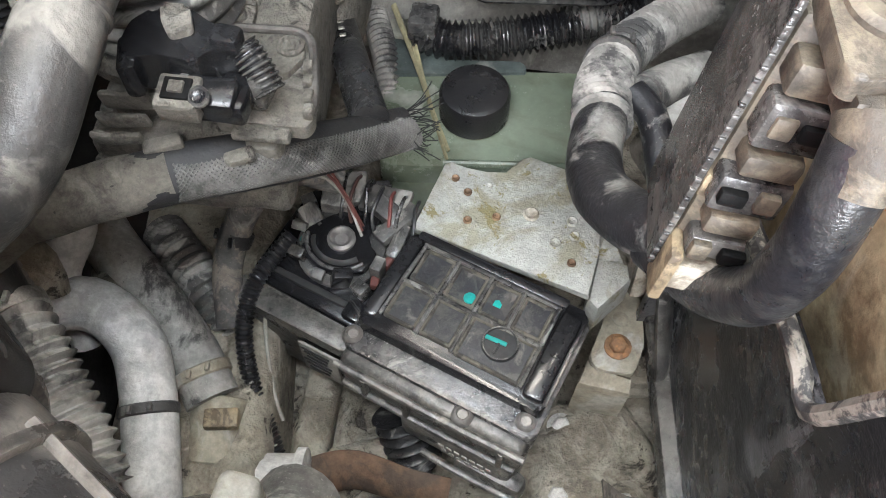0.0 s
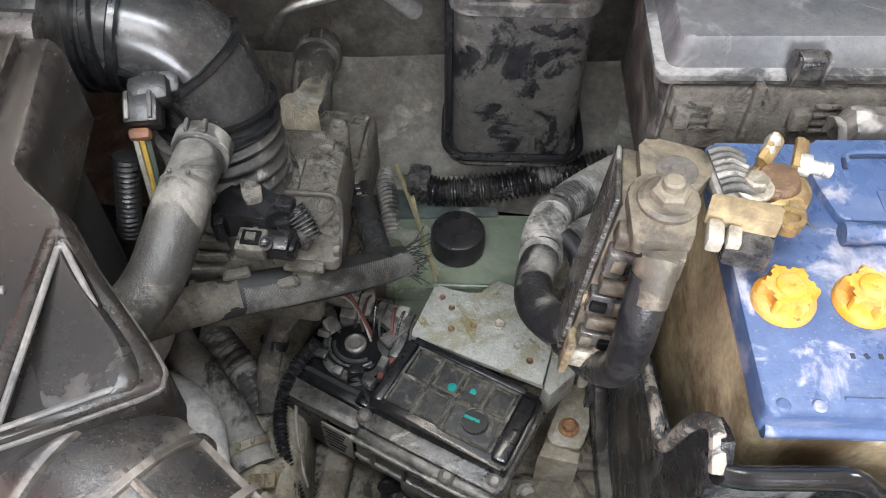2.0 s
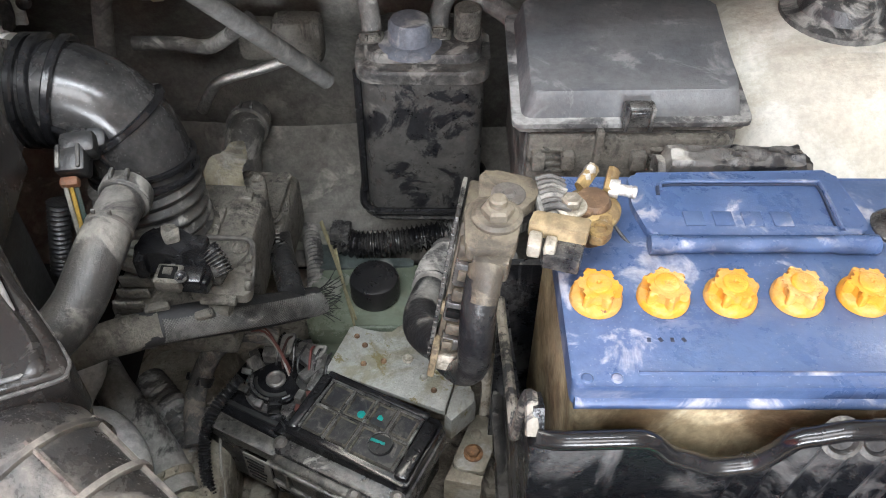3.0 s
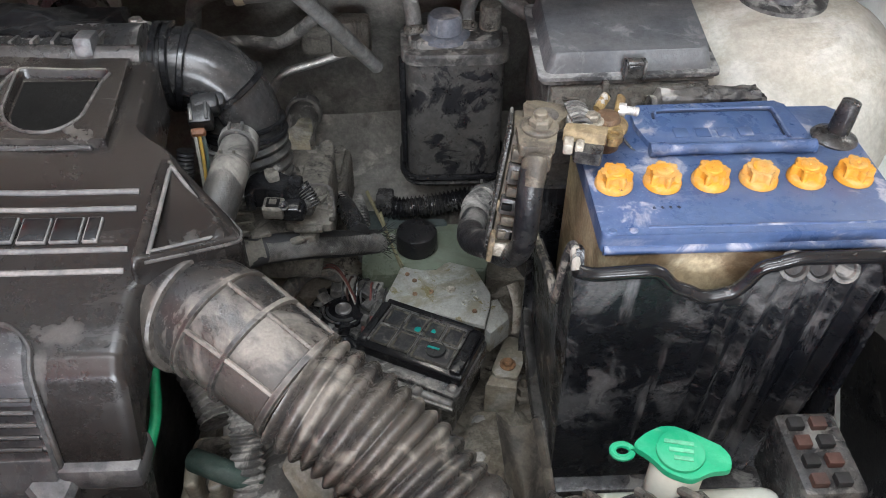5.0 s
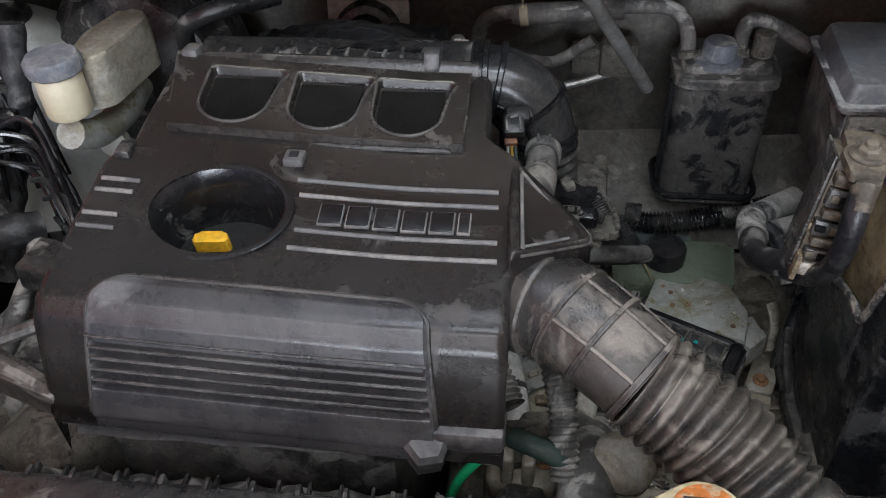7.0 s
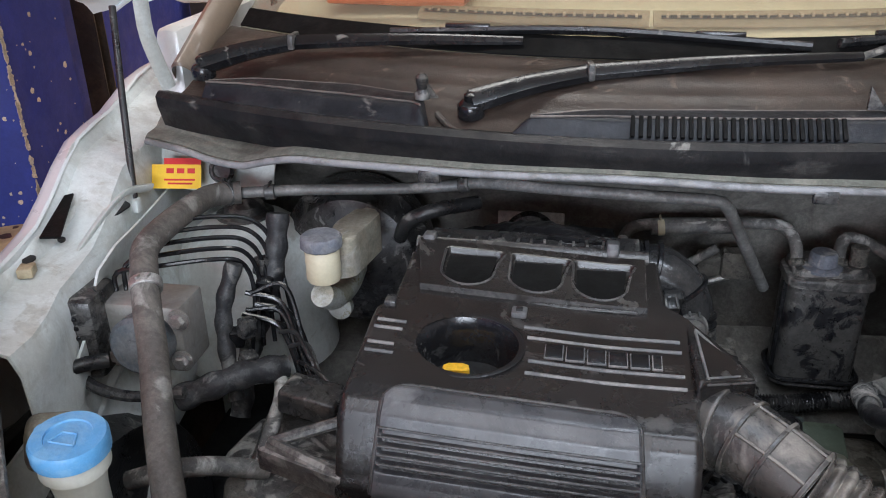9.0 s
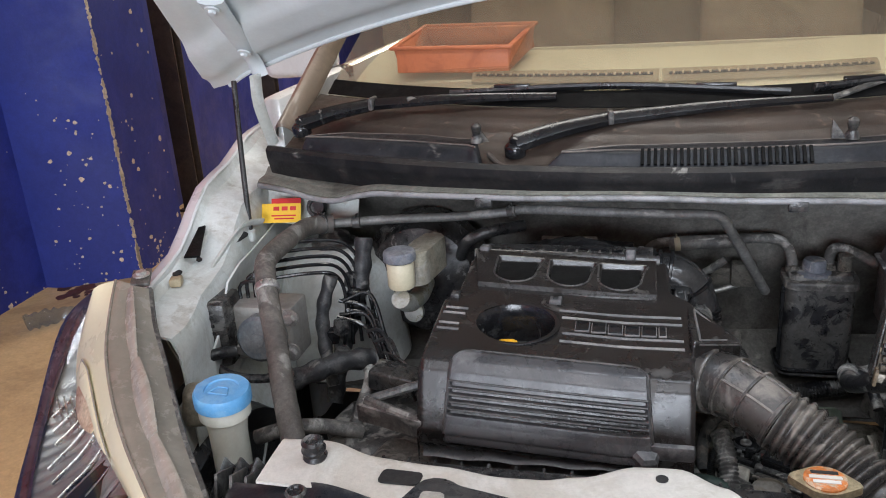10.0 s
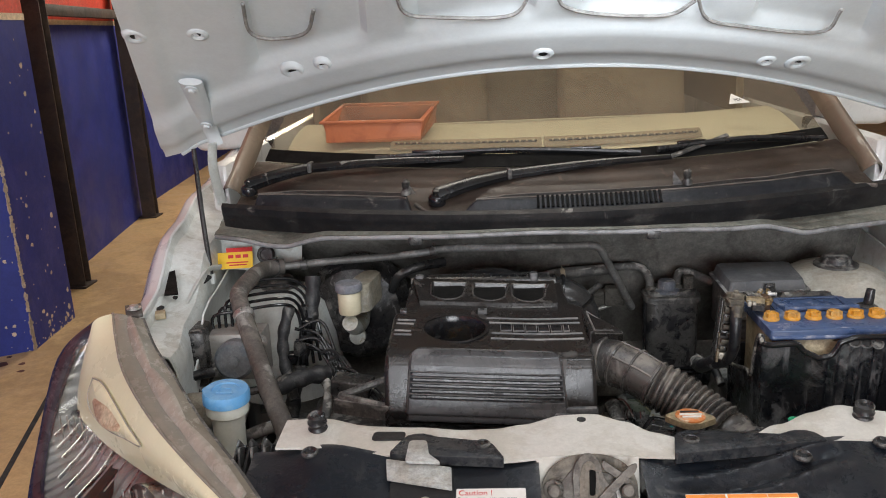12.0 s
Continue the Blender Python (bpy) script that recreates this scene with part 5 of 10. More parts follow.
def build_manifold():
    m = thing("intake_manifold", "black ribbed intake manifold behind the engine cover", "manifold", (-0.15, 0.55, 0.70))
    bm = B()
    sheet(bm, lambda u, v: (-0.285 + 0.275 * u, 0.485 + 0.01 * u + 0.11 * v, 0.79 - 0.006 * u + 0.02 * math.sin(math.pi * min(1, v * 1.3)) - 0.03 * v * v), 40, 10, 0.08)
    part("body", bm, plastic, m)
    for i in range(13):
        x = -0.262 + 0.0185 * i
        bm = B()
        prism(bm, [(0, -0.006), (0.040, -0.006), (0.030, 0.004), (0.004, 0.008)], -0.0016, 0.0016, pose(x, 0.494, 0.797 - 0.02 * (x + 0.2) * 0.1, 90, 0, 90 + 5 * math.sin(i * 2.1)))
        part("rib", bm, plastic_dusty, m)
    bm = B()
    sweep(bm, [(-0.30, 0.482, 0.803), (-0.15, 0.484, 0.800), (0.0, 0.487, 0.795)], 0.010, 8, 0.03, 0.8)
    part("front_rail", bm, cover_mat, m)
    for x, y, z in ((-0.282, 0.478, 0.800), (-0.045, 0.49, 0.795)):
        bm = B()
        box(bm, (x, y, z + 0.004), (0.017, 0.024, 0.032), 0.004, (-8, 0, 0))
        part("clip", bm, foot_mat, m)
    for x, y, z in ((-0.029, 0.578, 0.775),):
        bolt(m, (x, y, z), 0.007, 0.010, steel)
    bm = B()
    sheet(bm, lambda u, v: (-0.255 + 0.215 * u, 0.515 + 0.085 * v, 0.806 - 0.03 * abs(u - 0.6) - 0.012 * v * v + 0.004 * math.sin(9 * u + 5 * v)), 60, 20, 0.02)
    for v in bm.verts:
        v.co += 0.005 * noise.noise_vector(v.co * 45) + 0.002 * noise.noise_vector(v.co * 110)
    part("glossy_cloth", bm, plastic_clean, m)


    pl = thing("firewall_plate", "pale steel plate with a round boss on the firewall", "plate", (-0.17, 0.79, 0.68))
    bm = B()
    box(bm, (-0.172, 0.792, 0.694), (0.112, 0.006, 0.060), 0.004, (-12, 0, 0))
    part("plate", bm, plate_pale, pl)
    bm = B()
    lathe(bm, [(0.046, 0), (0.046, 0.010), (0.040, 0.018), (0.030, 0.020), (0.028, 0.014), (0.006, 0.012)], axis_pose((-0.172, 0.788, 0.680), (-0.172, 0.70, 0.700)), 36)
    part("boss", bm, plastic, pl)
    bm = B()
    lathe(bm, [(0.007, 0), (0.007, 0.006), (0.004, 0.008)], axis_pose((-0.112, 0.787, 0.690), (-0.112, 0.70, 0.71)), 14)
    part("nut", bm, plastic_dusty, pl)


build_manifold()


def build_engine_block():
    e = thing("engine_block", "dusty cast alloy engine and gearbox casing", "engine", (-0.1, 0.4, 0.26))
    bm = B()
    box(bm, (-0.19, 0.34, 0.45), (0.28, 0.30, 0.38), 0.02)
    part("block", bm, plastic_dusty, e)
    bm = B()
    box(bm, (-0.16, 0.36, 0.66), (0.33, 0.22, 0.12), 0.015)
    part("head", bm, dark, e)
    def lump(name, c, s, b=0.012, t=(0, 0, 0), mat=cast, label=""):
        bm_ = B()
        box(bm_, c, s, b, t, 3)
        bmesh.ops.subdivide_edges(bm_, edges=[x for x in bm_.edges if x.calc_length() > 0.03], cuts=4, use_grid_fill=True)
        for v in bm_.verts:
            v.co += 0.004 * noise.noise_vector(v.co * 22)
        return part(name, bm_, mat, e, label)
    lump("gearbox", (0.20, 0.40, 0.30), (0.46, 0.40, 0.10), 0.03)
    lump("bell_housing", (0.06, 0.40, 0.37), (0.10, 0.34, 0.12), 0.03, (0, 0, 4))
    lump("gearbox_rib", (0.165, 0.36, 0.355), (0.05, 0.05, 0.03), 0.01, (0, 0, 12))
    lump("gearbox_rib", (0.13, 0.41, 0.355), (0.025, 0.10, 0.03), 0.008, (0, 0, -5))
    lump("mount_foot", (0.33, 0.36, 0.345), (0.10, 0.10, 0.05), 0.012, (0, 0, 35))
    lump("mount_foot", (0.375, 0.43, 0.345), (0.06, 0.08, 0.04), 0.012, (0, 0, 10))
    lump("rear_casing", (0.20, 0.62, 0.33), (0.45, 0.20, 0.12), 0.03)
    lump("casing_step", (0.30, 0.345, 0.34), (0.05, 0.16, 0.03), 0.008, (0, 0, 38))
    bm = B()
    sweep(bm, [(0.262, 0.335, 0.355), (0.30, 0.362, 0.36), (0.335, 0.392, 0.36), (0.35, 0.425, 0.36), (0.385, 0.432, 0.36)], 0.006, 8, 0.008)
    part("casing_flange", bm, cast, e)
    for x, y, z in ((0.305, 0.398, 0.362), (0.300, 0.348, 0.365), (0.345, 0.345, 0.365), (0.355, 0.45, 0.37)):
        bm = B()
        lathe(bm, [(0.016, -0.01), (0.016, 0.004), (0.012, 0.006), (0.010, 0.002), (0.004, 0.001)], pose(x, y, z), 18)
        part("bolt_boss", bm, cast, e)
        bolt(e, (x, y, z + 0.001), 0.007, 0.006, steel)
    # stud with its nut beside the orange bolt
    bm = B()
    lathe(bm, [(0.016, 0), (0.016, 0.006), (0.011, 0.008), (0.011, 0.018), (0.006, 0.02), (0.005, 0.034)], pose(0.360, 0.435, 0.365), 6)
    part("stud_nut", bm, cast, e, smooth=25)


build_engine_block()


def build_intake_duct():
    d = thing("intake_duct", "dusty black rubber intake duct with ribs and a bellows", "duct", (0.15, 0.2, 0.60))
    path = [(0.045, 0.275, 0.708), (0.064, 0.264, 0.711), (0.086, 0.249, 0.712), (0.119, 0.224, 0.704), (0.153, 0.200, 0.690)]
    bm = B()
    sweep(bm, path, lambda q, dist: 0.047 - 0.005 * q, 36, 0.0035, 0.9, up=(0, 0, 1))
    part("elbow", bm, duct_mat, d)
    line, _ = curve_points(path, 0.004)
    def rim(k, r, wide):
        i = min(len(line) - 2, int(k * (len(line) - 1)))
        t = (line[i + 1] - line[i - 1]).normalized()
        bm_ = B()
        sweep(bm_, [line[i] - t * wide / 2, line[i], line[i] + t * wide / 2], lambda q, dd: r - 0.0018 * (abs(q - 0.5) > 0.4), 36, wide / 8, 0.9, up=(0, 0, 1))
        part("hoop_rib", bm_, duct_mat, d)
    rim(0.24, 0.0515, 0.016)
    rim(0.44, 0.0478, 0.005)
    rim(0.68, 0.0468, 0.005)
    rim(0.97, 0.0455, 0.006)
    for off in (0.75, 1.75, 2.7):
        bm = B()
        pts = []
        for i in range(int(len(line) * 0.40), len(line) - 1):
            t = (line[i + 1] - line[i - 1]).normalized()
            side = V((0, 0, 1)).cross(t).normalized()
            over = t.cross(side)
            r = 0.0475 - 0.005 * i / len(line)
            pts.append(line[i] - side * math.cos(off) * r + over * math.sin(off) * r * 0.9)
        sweep(bm, pts, 0.0022, 6, 0.006)
        part("seam_rib", bm, duct_mat, d)
    bm = B()
    sweep(bm, [(0.150, 0.199, 0.691), (0.185, 0.180, 0.676), (0.220, 0.154, 0.656), (0.250, 0.124, 0.640)], ribbed(0.0465, 0.0118, 0.0060, 0.5), 40, 0.0010, 0.94, up=(0, 0, 1))
    part("bellows", bm, bellows_mat, d)
    bm = B()
    sweep(bm, [(0.250, 0.130, 0.641), (0.285, 0.098, 0.628), (0.33, 0.078, 0.615), (0.40, 0.07, 0.60)], lambda s, q: 0.040 + 0.004 * (abs(s - 0.1) < 0.05) - 0.004 * s, 30, 0.006, 0.8, up=(0, 0, 1))
    part("snorkel", bm, duct_mat, d)


build_intake_duct()


# ---- battery corner ----
def build_battery():
    b = thing("battery", "blue-topped car battery with six yellow vent caps", "battery", (0.49, 0.36, 0.52))
    x0, x1, y0, y1 = 0.374, 0.614, 0.283, 0.452
    cx, cy = (x0 + x1) / 2, (y0 + y1) / 2
    bm = B()
    box(bm, (cx, cy, 0.630), (x1 - x0 - 0.010, y1 - y0 - 0.010, 0.215), 0.006)
    part("case", bm, cream_case, b, "stained cream battery case")
    bm = B()
    prism(bm, round_poly([(x0, y0), (x1, y0), (x1, y1), (x0, y1)], 0.006), 0.735, 0.752, None, 0.003)
    lid = part("lid", bm, blue_lid, b, "blue plastic lid with worn white patches")
    bm = B()
    sweep(bm, [(x0 + 0.002, y0 + 0.001, 0.7375), (cx, y0 + 0.001, 0.7375), (x1 - 0.002, y0 + 0.001, 0.7375)], 0.0045, 10, 0.03)
    part("lip", bm, blue_lid, lid)
    bm = B()
    sweep(bm, [(x0 + 0.036, y0 + 0.009, 0.7515), (cx, y0 + 0.009, 0.7515), (x1 - 0.010, y0 + 0.009, 0.7515)], 0.0016, 8, 0.03)
    part("ridge", bm, blue_lid, lid)
    for i in range(2):
        bm = B()
        cyl(bm, (x0 + 0.008 + 0.016 * i, y0 + 0.0055, 0.7485), 0.0040, 0.0045, seg=14)
        part("lip_stud", bm, blue_lid, lid)
    for i in range(6):
        x, y = 0.3935 + 0.0390 * i, 0.3435 + 0.0005 * i
        turn = (0.15, 0.45, 0.05, 0.3, 0.1, 0.5)[i]
        bm = B()
        lathe(bm, [(0.0135, 0), (0.0152, 0.0015), (0.0152, 0.0045), (0.0138, 0.0065), (0.0105, 0.0075)], pose(x, y, 0.7512), 32)
        cap = part("vent_cap", bm, yellow_cap, b, "yellow screw vent cap with raised lobes")
        pts = []
        for k in range(60):
            t = 2 * math.pi * k / 60
            r = 0.0098 + 0.0042 * max(0.0, math.cos((t + turn) * 6)) ** 0.6
            pts.append((x + r * math.cos(t), y + r * math.sin(t)))
        bm = B()
        prism(bm, pts, 0.7570, 0.7660, None, 0.0016)
        part("crown", bm, yellow_cap, cap)
        bm = B()
        lathe(bm, [(0.0074, 0), (0.0070, 0.0016), (0.0055, 0.0022), (0.0015, 0.0016), (0.0005, 0.0004)], pose(x, y, 0.7657), 20)
        part("boss", bm, yellow_cap, cap)
    # raised deck with the folded carrying handle and its hinge tube
    bm = B()
    prism(bm, round_poly([(0.433, 0.392), (0.566, 0.392), (0.572, 0.402), (0.566, 0.454), (0.428, 0.450), (0.426, 0.420)], 0.006), 0.749, 0.7575, None, 0.003)
    h = part("handle", bm, blue_lid, b)
    bm = B()
    sweep(bm, [(0.4445, 0.428, 0.7578), (0.4455, 0.434, 0.7578), (0.451, 0.4372, 0.7578), (0.50, 0.4382, 0.7578), (0.545, 0.4382, 0.7578), (0.5505, 0.434, 0.7578), (0.5500, 0.40, 0.7578)], 0.0017, 8, 0.004, 0.5)
    part("handle_groove", bm, groove_blue, h)
    bm = B()
    sweep(bm, [(0.4465, 0.433, 0.7575), (0.452, 0.4405, 0.7575), (0.50, 0.4415, 0.7575), (0.546, 0.4415, 0.7575), (0.5535, 0.437, 0.7575), (0.5535, 0.396, 0.7575)], 0.0024, 8, 0.005, 0.7)
    part("handle_rim", bm, blue_lid, h)
    bm = B()
    sweep(bm, [(0.431, 0.3835, 0.757), (0.50, 0.384, 0.757), (0.571, 0.3845, 0.757)], lambda q, d: 0.0050 + 0.0012 * (q < 0.10 or 0.80 < q), 14, 0.004)
    part("hinge_tube", bm, blue_lid, lid)
    for i in range(4):
        bm = B()
        box(bm, (0.463 + 0.0185 * i, 0.406, 0.7576), (0.0125, 0.013, 0.0012), 0.0004)
        part("emblem_block", bm, blue_lid, h)
    for i in range(4):
        bm = B()
        box(bm, (0.4195 + 0.0065 * i, 0.3145, 0.7518), (0.0022, 0.0030, 0.0008), 0.0002, (0, 0, 25 * (i % 2)))
        part("date_bar", bm, groove_blue, lid)
    bm = B()
    lathe(bm, [(0.020, 0), (0.021, 0.003), (0.018, 0.007), (0.0125, 0.009), (0.0095, 0.010), (0.0092, 0.024), (0.0080, 0.038), (0.006, 0.039)], pose(0.5965, 0.403, 0.748, -4, 8, 0), 24)
    part("terminal_post", bm, plastic, b, "dark bare terminal post with a greasy collar")
    return b


groove_blue = surface("dark_blue_groove", rgb(0.012, 0.018, 0.04), rgb(0.02, 0.03, 0.06), 0.5)
build_battery()


def build_tray():
    t = thing("battery_tray", "scuffed black plastic battery tray", "tray", (0.48, 0.36, 0.42))
    def front(u, v):
        x = 0.352 + 0.245 * u
        top = blend_line(u, [(0, 0.738), (0.05, 0.733), (0.24, 0.735), (0.33, 0.716), (0.42, 0.706), (0.50, 0.710), (0.58, 0.737), (0.68, 0.744), (0.94, 0.744), (1, 0.715)])
        z = top + (0.425 - top) * v
        y = 0.262 + 0.02 * v + 0.006 * (blend_line(u, [(0, 0), (0.47, 0), (0.5, 1)]) * (0.5 + 0.5 * math.cos(u * 75))) * (v > 0.02)
        return (x + 0.02 * v * (1 - 2 * u) * 0.6, y, z)
    bm = B()
    sheet(bm, front, 60, 30, V((0, 0.006, 0)))
    part("front_wall", bm, tray_mat, t)
    bm = B()
    pts = [V(front(i / 30, 0.0)) + V((0, 0.0, 0.0)) for i in range(31)]
    sweep(bm, pts, 0.0055, 10, 0.006)
    part("front_rim", bm, plastic_clean, t)
    def side(u, v):
        y = 0.262 + 0.20 * u
        top = blend_line(u, [(0, 0.738), (0.05, 0.752), (0.12, 0.742), (0.26, 0.655), (1, 0.62)])
        return (0.352 + 0.016 * v, y + 0.02 * v * (1 - u), top + (0.425 - top) * v)
    bm = B()
    sheet(bm, side, 24, 20, V((0.006, 0, 0)))
    part("side_wall", bm, tray_mat, t)
    bm = B()
    sweep(bm, [V(side(i / 12, 0.0)) for i in range(13)], 0.004, 8, 0.008)
    part("side_rim", bm, chipped, t)
    bm = B()
    box(bm, (0.482, 0.365, 0.42), (0.25, 0.20, 0.02), 0.004)
    part("base", bm, plastic, t)
    bm = B()
    sheet(bm, lambda u, v: (0.604 - 0.012 * v, 0.262 + 0.2 * u, 0.70 - 0.28 * v), 8, 8, V((-0.006, 0, 0)))
    part("side_wall", bm, tray_mat, t)
    bm = B()
    sheet(bm, lambda u, v: (0.352 + 0.25 * u, 0.463, 0.66 - 0.24 * v), 8, 8, V((0, -0.006, 0)))
    part("rear_wall", bm, tray_mat, t)
    for i in range(3):
        bm = B()
        lathe(bm, [(0.011, 0), (0.012, 0.002), (0.009, 0.003), (0.007, 0.001)], pose(0.515 + 0.020 * i, 0.264, 0.735 - 0.002 * i, 50, 0, 0), 18)
        part("stud", bm, plastic_dusty, t)


chipped = surface("chipped_rim", rgb(0.04, 0.04, 0.04), rgb(0.26, 0.245, 0.21), 0.45, patch=60, sharp=0.05, mix=0.5)
tray_mat = surface("scuffed_black_plastic", rgb(0.007, 0.008, 0.011), rgb(0.085, 0.086, 0.088), 0.16, rough2=0.4, patch=13, mix=0.30, sharp=0.08, dust=rgb(0.40, 0.40, 0.40), dusty=0.12, smear=0.55, smear_colour=rgb(0.26, 0.26, 0.265), smear_way=(1, 1, 0.10))
build_tray()


def build_fuse_box():
    f = thing("fuse_box", "dusty black plastic fuse box with a hinged lid", "fuse box", (0.446, 0.585, 0.64))
    bm = B()
    box(bm, (0.446, 0.588, 0.690), (0.160, 0.138, 0.100), 0.006)
    body = part("body", bm, plastic_dusty, f)
    bm = B()
    box(bm, (0.444, 0.5175, 0.712), (0.150, 0.010, 0.050), 0.003)
    part("front_step", bm, dust_plastic, body)
    for x, w in ((0.377, 0.010), (0.399, 0.010), (0.452, 0.012), (0.484, 0.012), (0.512, 0.008)):
        bm = B()
        box(bm, (x, 0.5095, 0.719), (w, 0.010, 0.015), 0.002, (0, 0, 3))
        part("latch_tooth", bm, dust_plastic, body)
    for x0 in (0.388, 0.468):
        for k in range(4):
            bm = B()
            box(bm, (x0, 0.5115, 0.728 - 0.0065 * k), (0.016, 0.005, 0.0024), 0.0006)
            part("latch_rib", bm, dust_plastic, body)
    bm = B()
    box(bm, (0.421, 0.512, 0.722), (0.006, 0.008, 0.046), 0.0015)
    part("rib", bm, dust_plastic, body)
    for z, k, mat in ((0.7425, 0.0, plastic_dusty), (0.7475, 0.003, lid_rim_mat)):
        bm = B()
        prism(bm, round_poly([(0.359 - k, 0.515 - k), (0.530 + k, 0.520 - k), (0.538 + k, 0.664 + k), (0.362 - k, 0.664 + k)], 0.008), z - 0.002, z + 0.002, None, 0.001)
        part("lid_flange", bm, mat, f, "rubbed pale rim of the lid")
    bm = B()
    lo = [V((x, y, 0.749)) for x, y in round_poly([(0.363, 0.5195), (0.527, 0.5245), (0.535, 0.660), (0.366, 0.660)], 0.010)]
    hi = [V((x, y, 0.768 + 0.004 * (y > 0.6))) for x, y in round_poly([(0.370, 0.527), (0.522, 0.532), (0.530, 0.655), (0.372, 0.655)], 0.010)]
    a, c = [bm.verts.new(p) for p in lo], [bm.verts.new(p) for p in hi]
    for i in range(len(a)):
        bm.faces.new((a[i], a[(i + 1) % len(a)], c[(i + 1) % len(a)], c[i]))
    bm.faces.new(a[::-1])
    top = bm.faces.new(c)
    bmesh.ops.bevel(bm, geom=list(top.edges), offset=0.003, segments=3, affect="EDGES", profile=0.5)
    part("lid", bm, lid_mat, f, "faded black lid with a matt dusty top")
    bm = B()
    box(bm, (0.4465, 0.516, 0.757), (0.022, 0.010, 0.018), 0.002)
    box(bm, (0.4465, 0.511, 0.761), (0.014, 0.006, 0.005), 0.001)
    clip = part("lid_clip", bm, plastic, f)
    for k in (-1, 1):
        bm = B()
        box(bm, (0.4465 + 0.009 * k, 0.512, 0.757), (0.003, 0.010, 0.020), 0.001)
        part("clip_cheek", bm, plastic, clip)
    # ragged black cover behind the battery
    bm = B()
    sheet(bm, lambda u, v: (0.452 + 0.106 * u, 0.458 + 0.022 * v, 0.757 + 0.005 * math.sin(math.pi * v) - 0.008 * (abs(u - 0.5) > 0.44) + 0.003 * noise.noise(V((u * 9, v * 5, 2)))), 40, 10, 0.012)
    solo("clamp_cover", bm, canister_mat, "flaking black cover behind the battery", "cover", (0.505, 0.47, 0.745))


lid_mat = surface("matt_lid", rgb(0.075, 0.079, 0.085), rgb(0.10, 0.102, 0.105), 0.42, patch=8, dust=rgb(0.24, 0.24, 0.24), dusty=0.3, dscale=24, tone=0.3)
build_fuse_box()


def build_canister():
    c = thing("charcoal_canister", "black canister with peeling dust on the firewall", "canister", (0.288, 0.715, 0.50))
    xa, xb, ya, yb = 0.228, 0.348, 0.682, 0.765
    bm = B()
    prism(bm, round_poly([(xa, ya), (xb, ya), (xb, yb), (xa, yb)], 0.026, 6), 0.506, 0.676, None, 0.006)
    part("body", bm, canister_mat, c)
    for z, k, mat in ((0.509, 0.006, plastic_clean), (0.500, 0.003, plastic)):
        bm = B()
        ring = [V((x, y, z)) for x, y in round_poly([(xa - k, ya - k), (xb + k, ya - k), (xb + k, yb), (xa - k, yb)], 0.026, 6)]
        sweep(bm, ring + ring[:1], 0.0042, 8, 0.006)
        part("lower_bead", bm, mat, c)
    bm = B()
    sweep(bm, [(xa - 0.003, 0.70, 0.52), (xa - 0.003, 0.70, 0.60), (xa - 0.003, 0.70, 0.67)], 0.004, 8, 0.02)
    part("side_bead", bm, plastic_clean, c)
    bm = B()
    prism(bm, round_poly([(xa - 0.004, ya - 0.005), (xb + 0.004, ya - 0.005), (xb + 0.004, yb), (xa - 0.004, yb)], 0.024, 6), 0.670, 0.684, None, 0.005)
    part("top_rim", bm, plastic_dusty, c)
    bm = B()
    prism(bm, round_poly([(xa + 0.004, ya + 0.008), (xb - 0.004, ya + 0.008), (xb - 0.004, yb), (xa + 0.004, yb)], 0.022, 6), 0.680, 0.694, None, 0.006)
    part("top_dome", bm, plastic_dusty, c)
    bm = B()
    lathe(bm, [(0.030, 0), (0.030, 0.004), (0.026, 0.007), (0.021, 0.008), (0.020, 0.024), (0.017, 0.028), (0.005, 0.029)], pose(0.276, 0.712, 0.690), 28)
    part("valve", bm, grey_cap, c)
    bm = B()
    cyl(bm, (0.330, 0.725, 0.685), 0.013, 0.038)
    part("port", bm, dust_plastic, c)
    for pts, r in (([(0.240, 0.716, 0.690), (0.238, 0.728, 0.718), (0.224, 0.748, 0.738), (0.19, 0.752, 0.742), (0.10, 0.750, 0.738), (0.02, 0.748, 0.733), (-0.012, 0.746, 0.722), (-0.022, 0.745, 0.69), (-0.035, 0.745, 0.62)], 0.0095), ([(0.303, 0.722, 0.690), (0.304, 0.735, 0.712), (0.316, 0.748, 0.727), (0.345, 0.742, 0.722), (0.385, 0.72, 0.705)], 0.0095)):
        h = thing("rubber_hose", "dusty grey rubber hose to the canister", "hose", pts[0])
        bm = B()
        sweep(bm, pts, r, 14, 0.006)
        part("hose", bm, rubber_grey, h)
        clamp(h, V(pts[0]) + V((0, 0, 0.006)), pts[1], r * 1.25, dust_plastic, 0.010)
    h = hose([(0.022, 0.748, 0.728), (0.09, 0.749, 0.733), (0.16, 0.751, 0.737)], 0.0125, rubber_grey, "dusty foam sleeve on the firewall hose", "sleeve", "hose_sleeve", 16)
    clamp(h, (0.037, 0.748, 0.7295), (0.06, 0.749, 0.732), 0.0142, cream_tank, 0.011)
    # second smaller hose below it
    hose([(0.0, 0.752, 0.665), (0.04, 0.748, 0.668), (0.075, 0.742, 0.668), (0.10, 0.735, 0.685), (0.125, 0.735, 0.705)], 0.0075, rubber_grey, "thin dusty hose below the firewall hose", "hose", "vacuum_hose", 12)


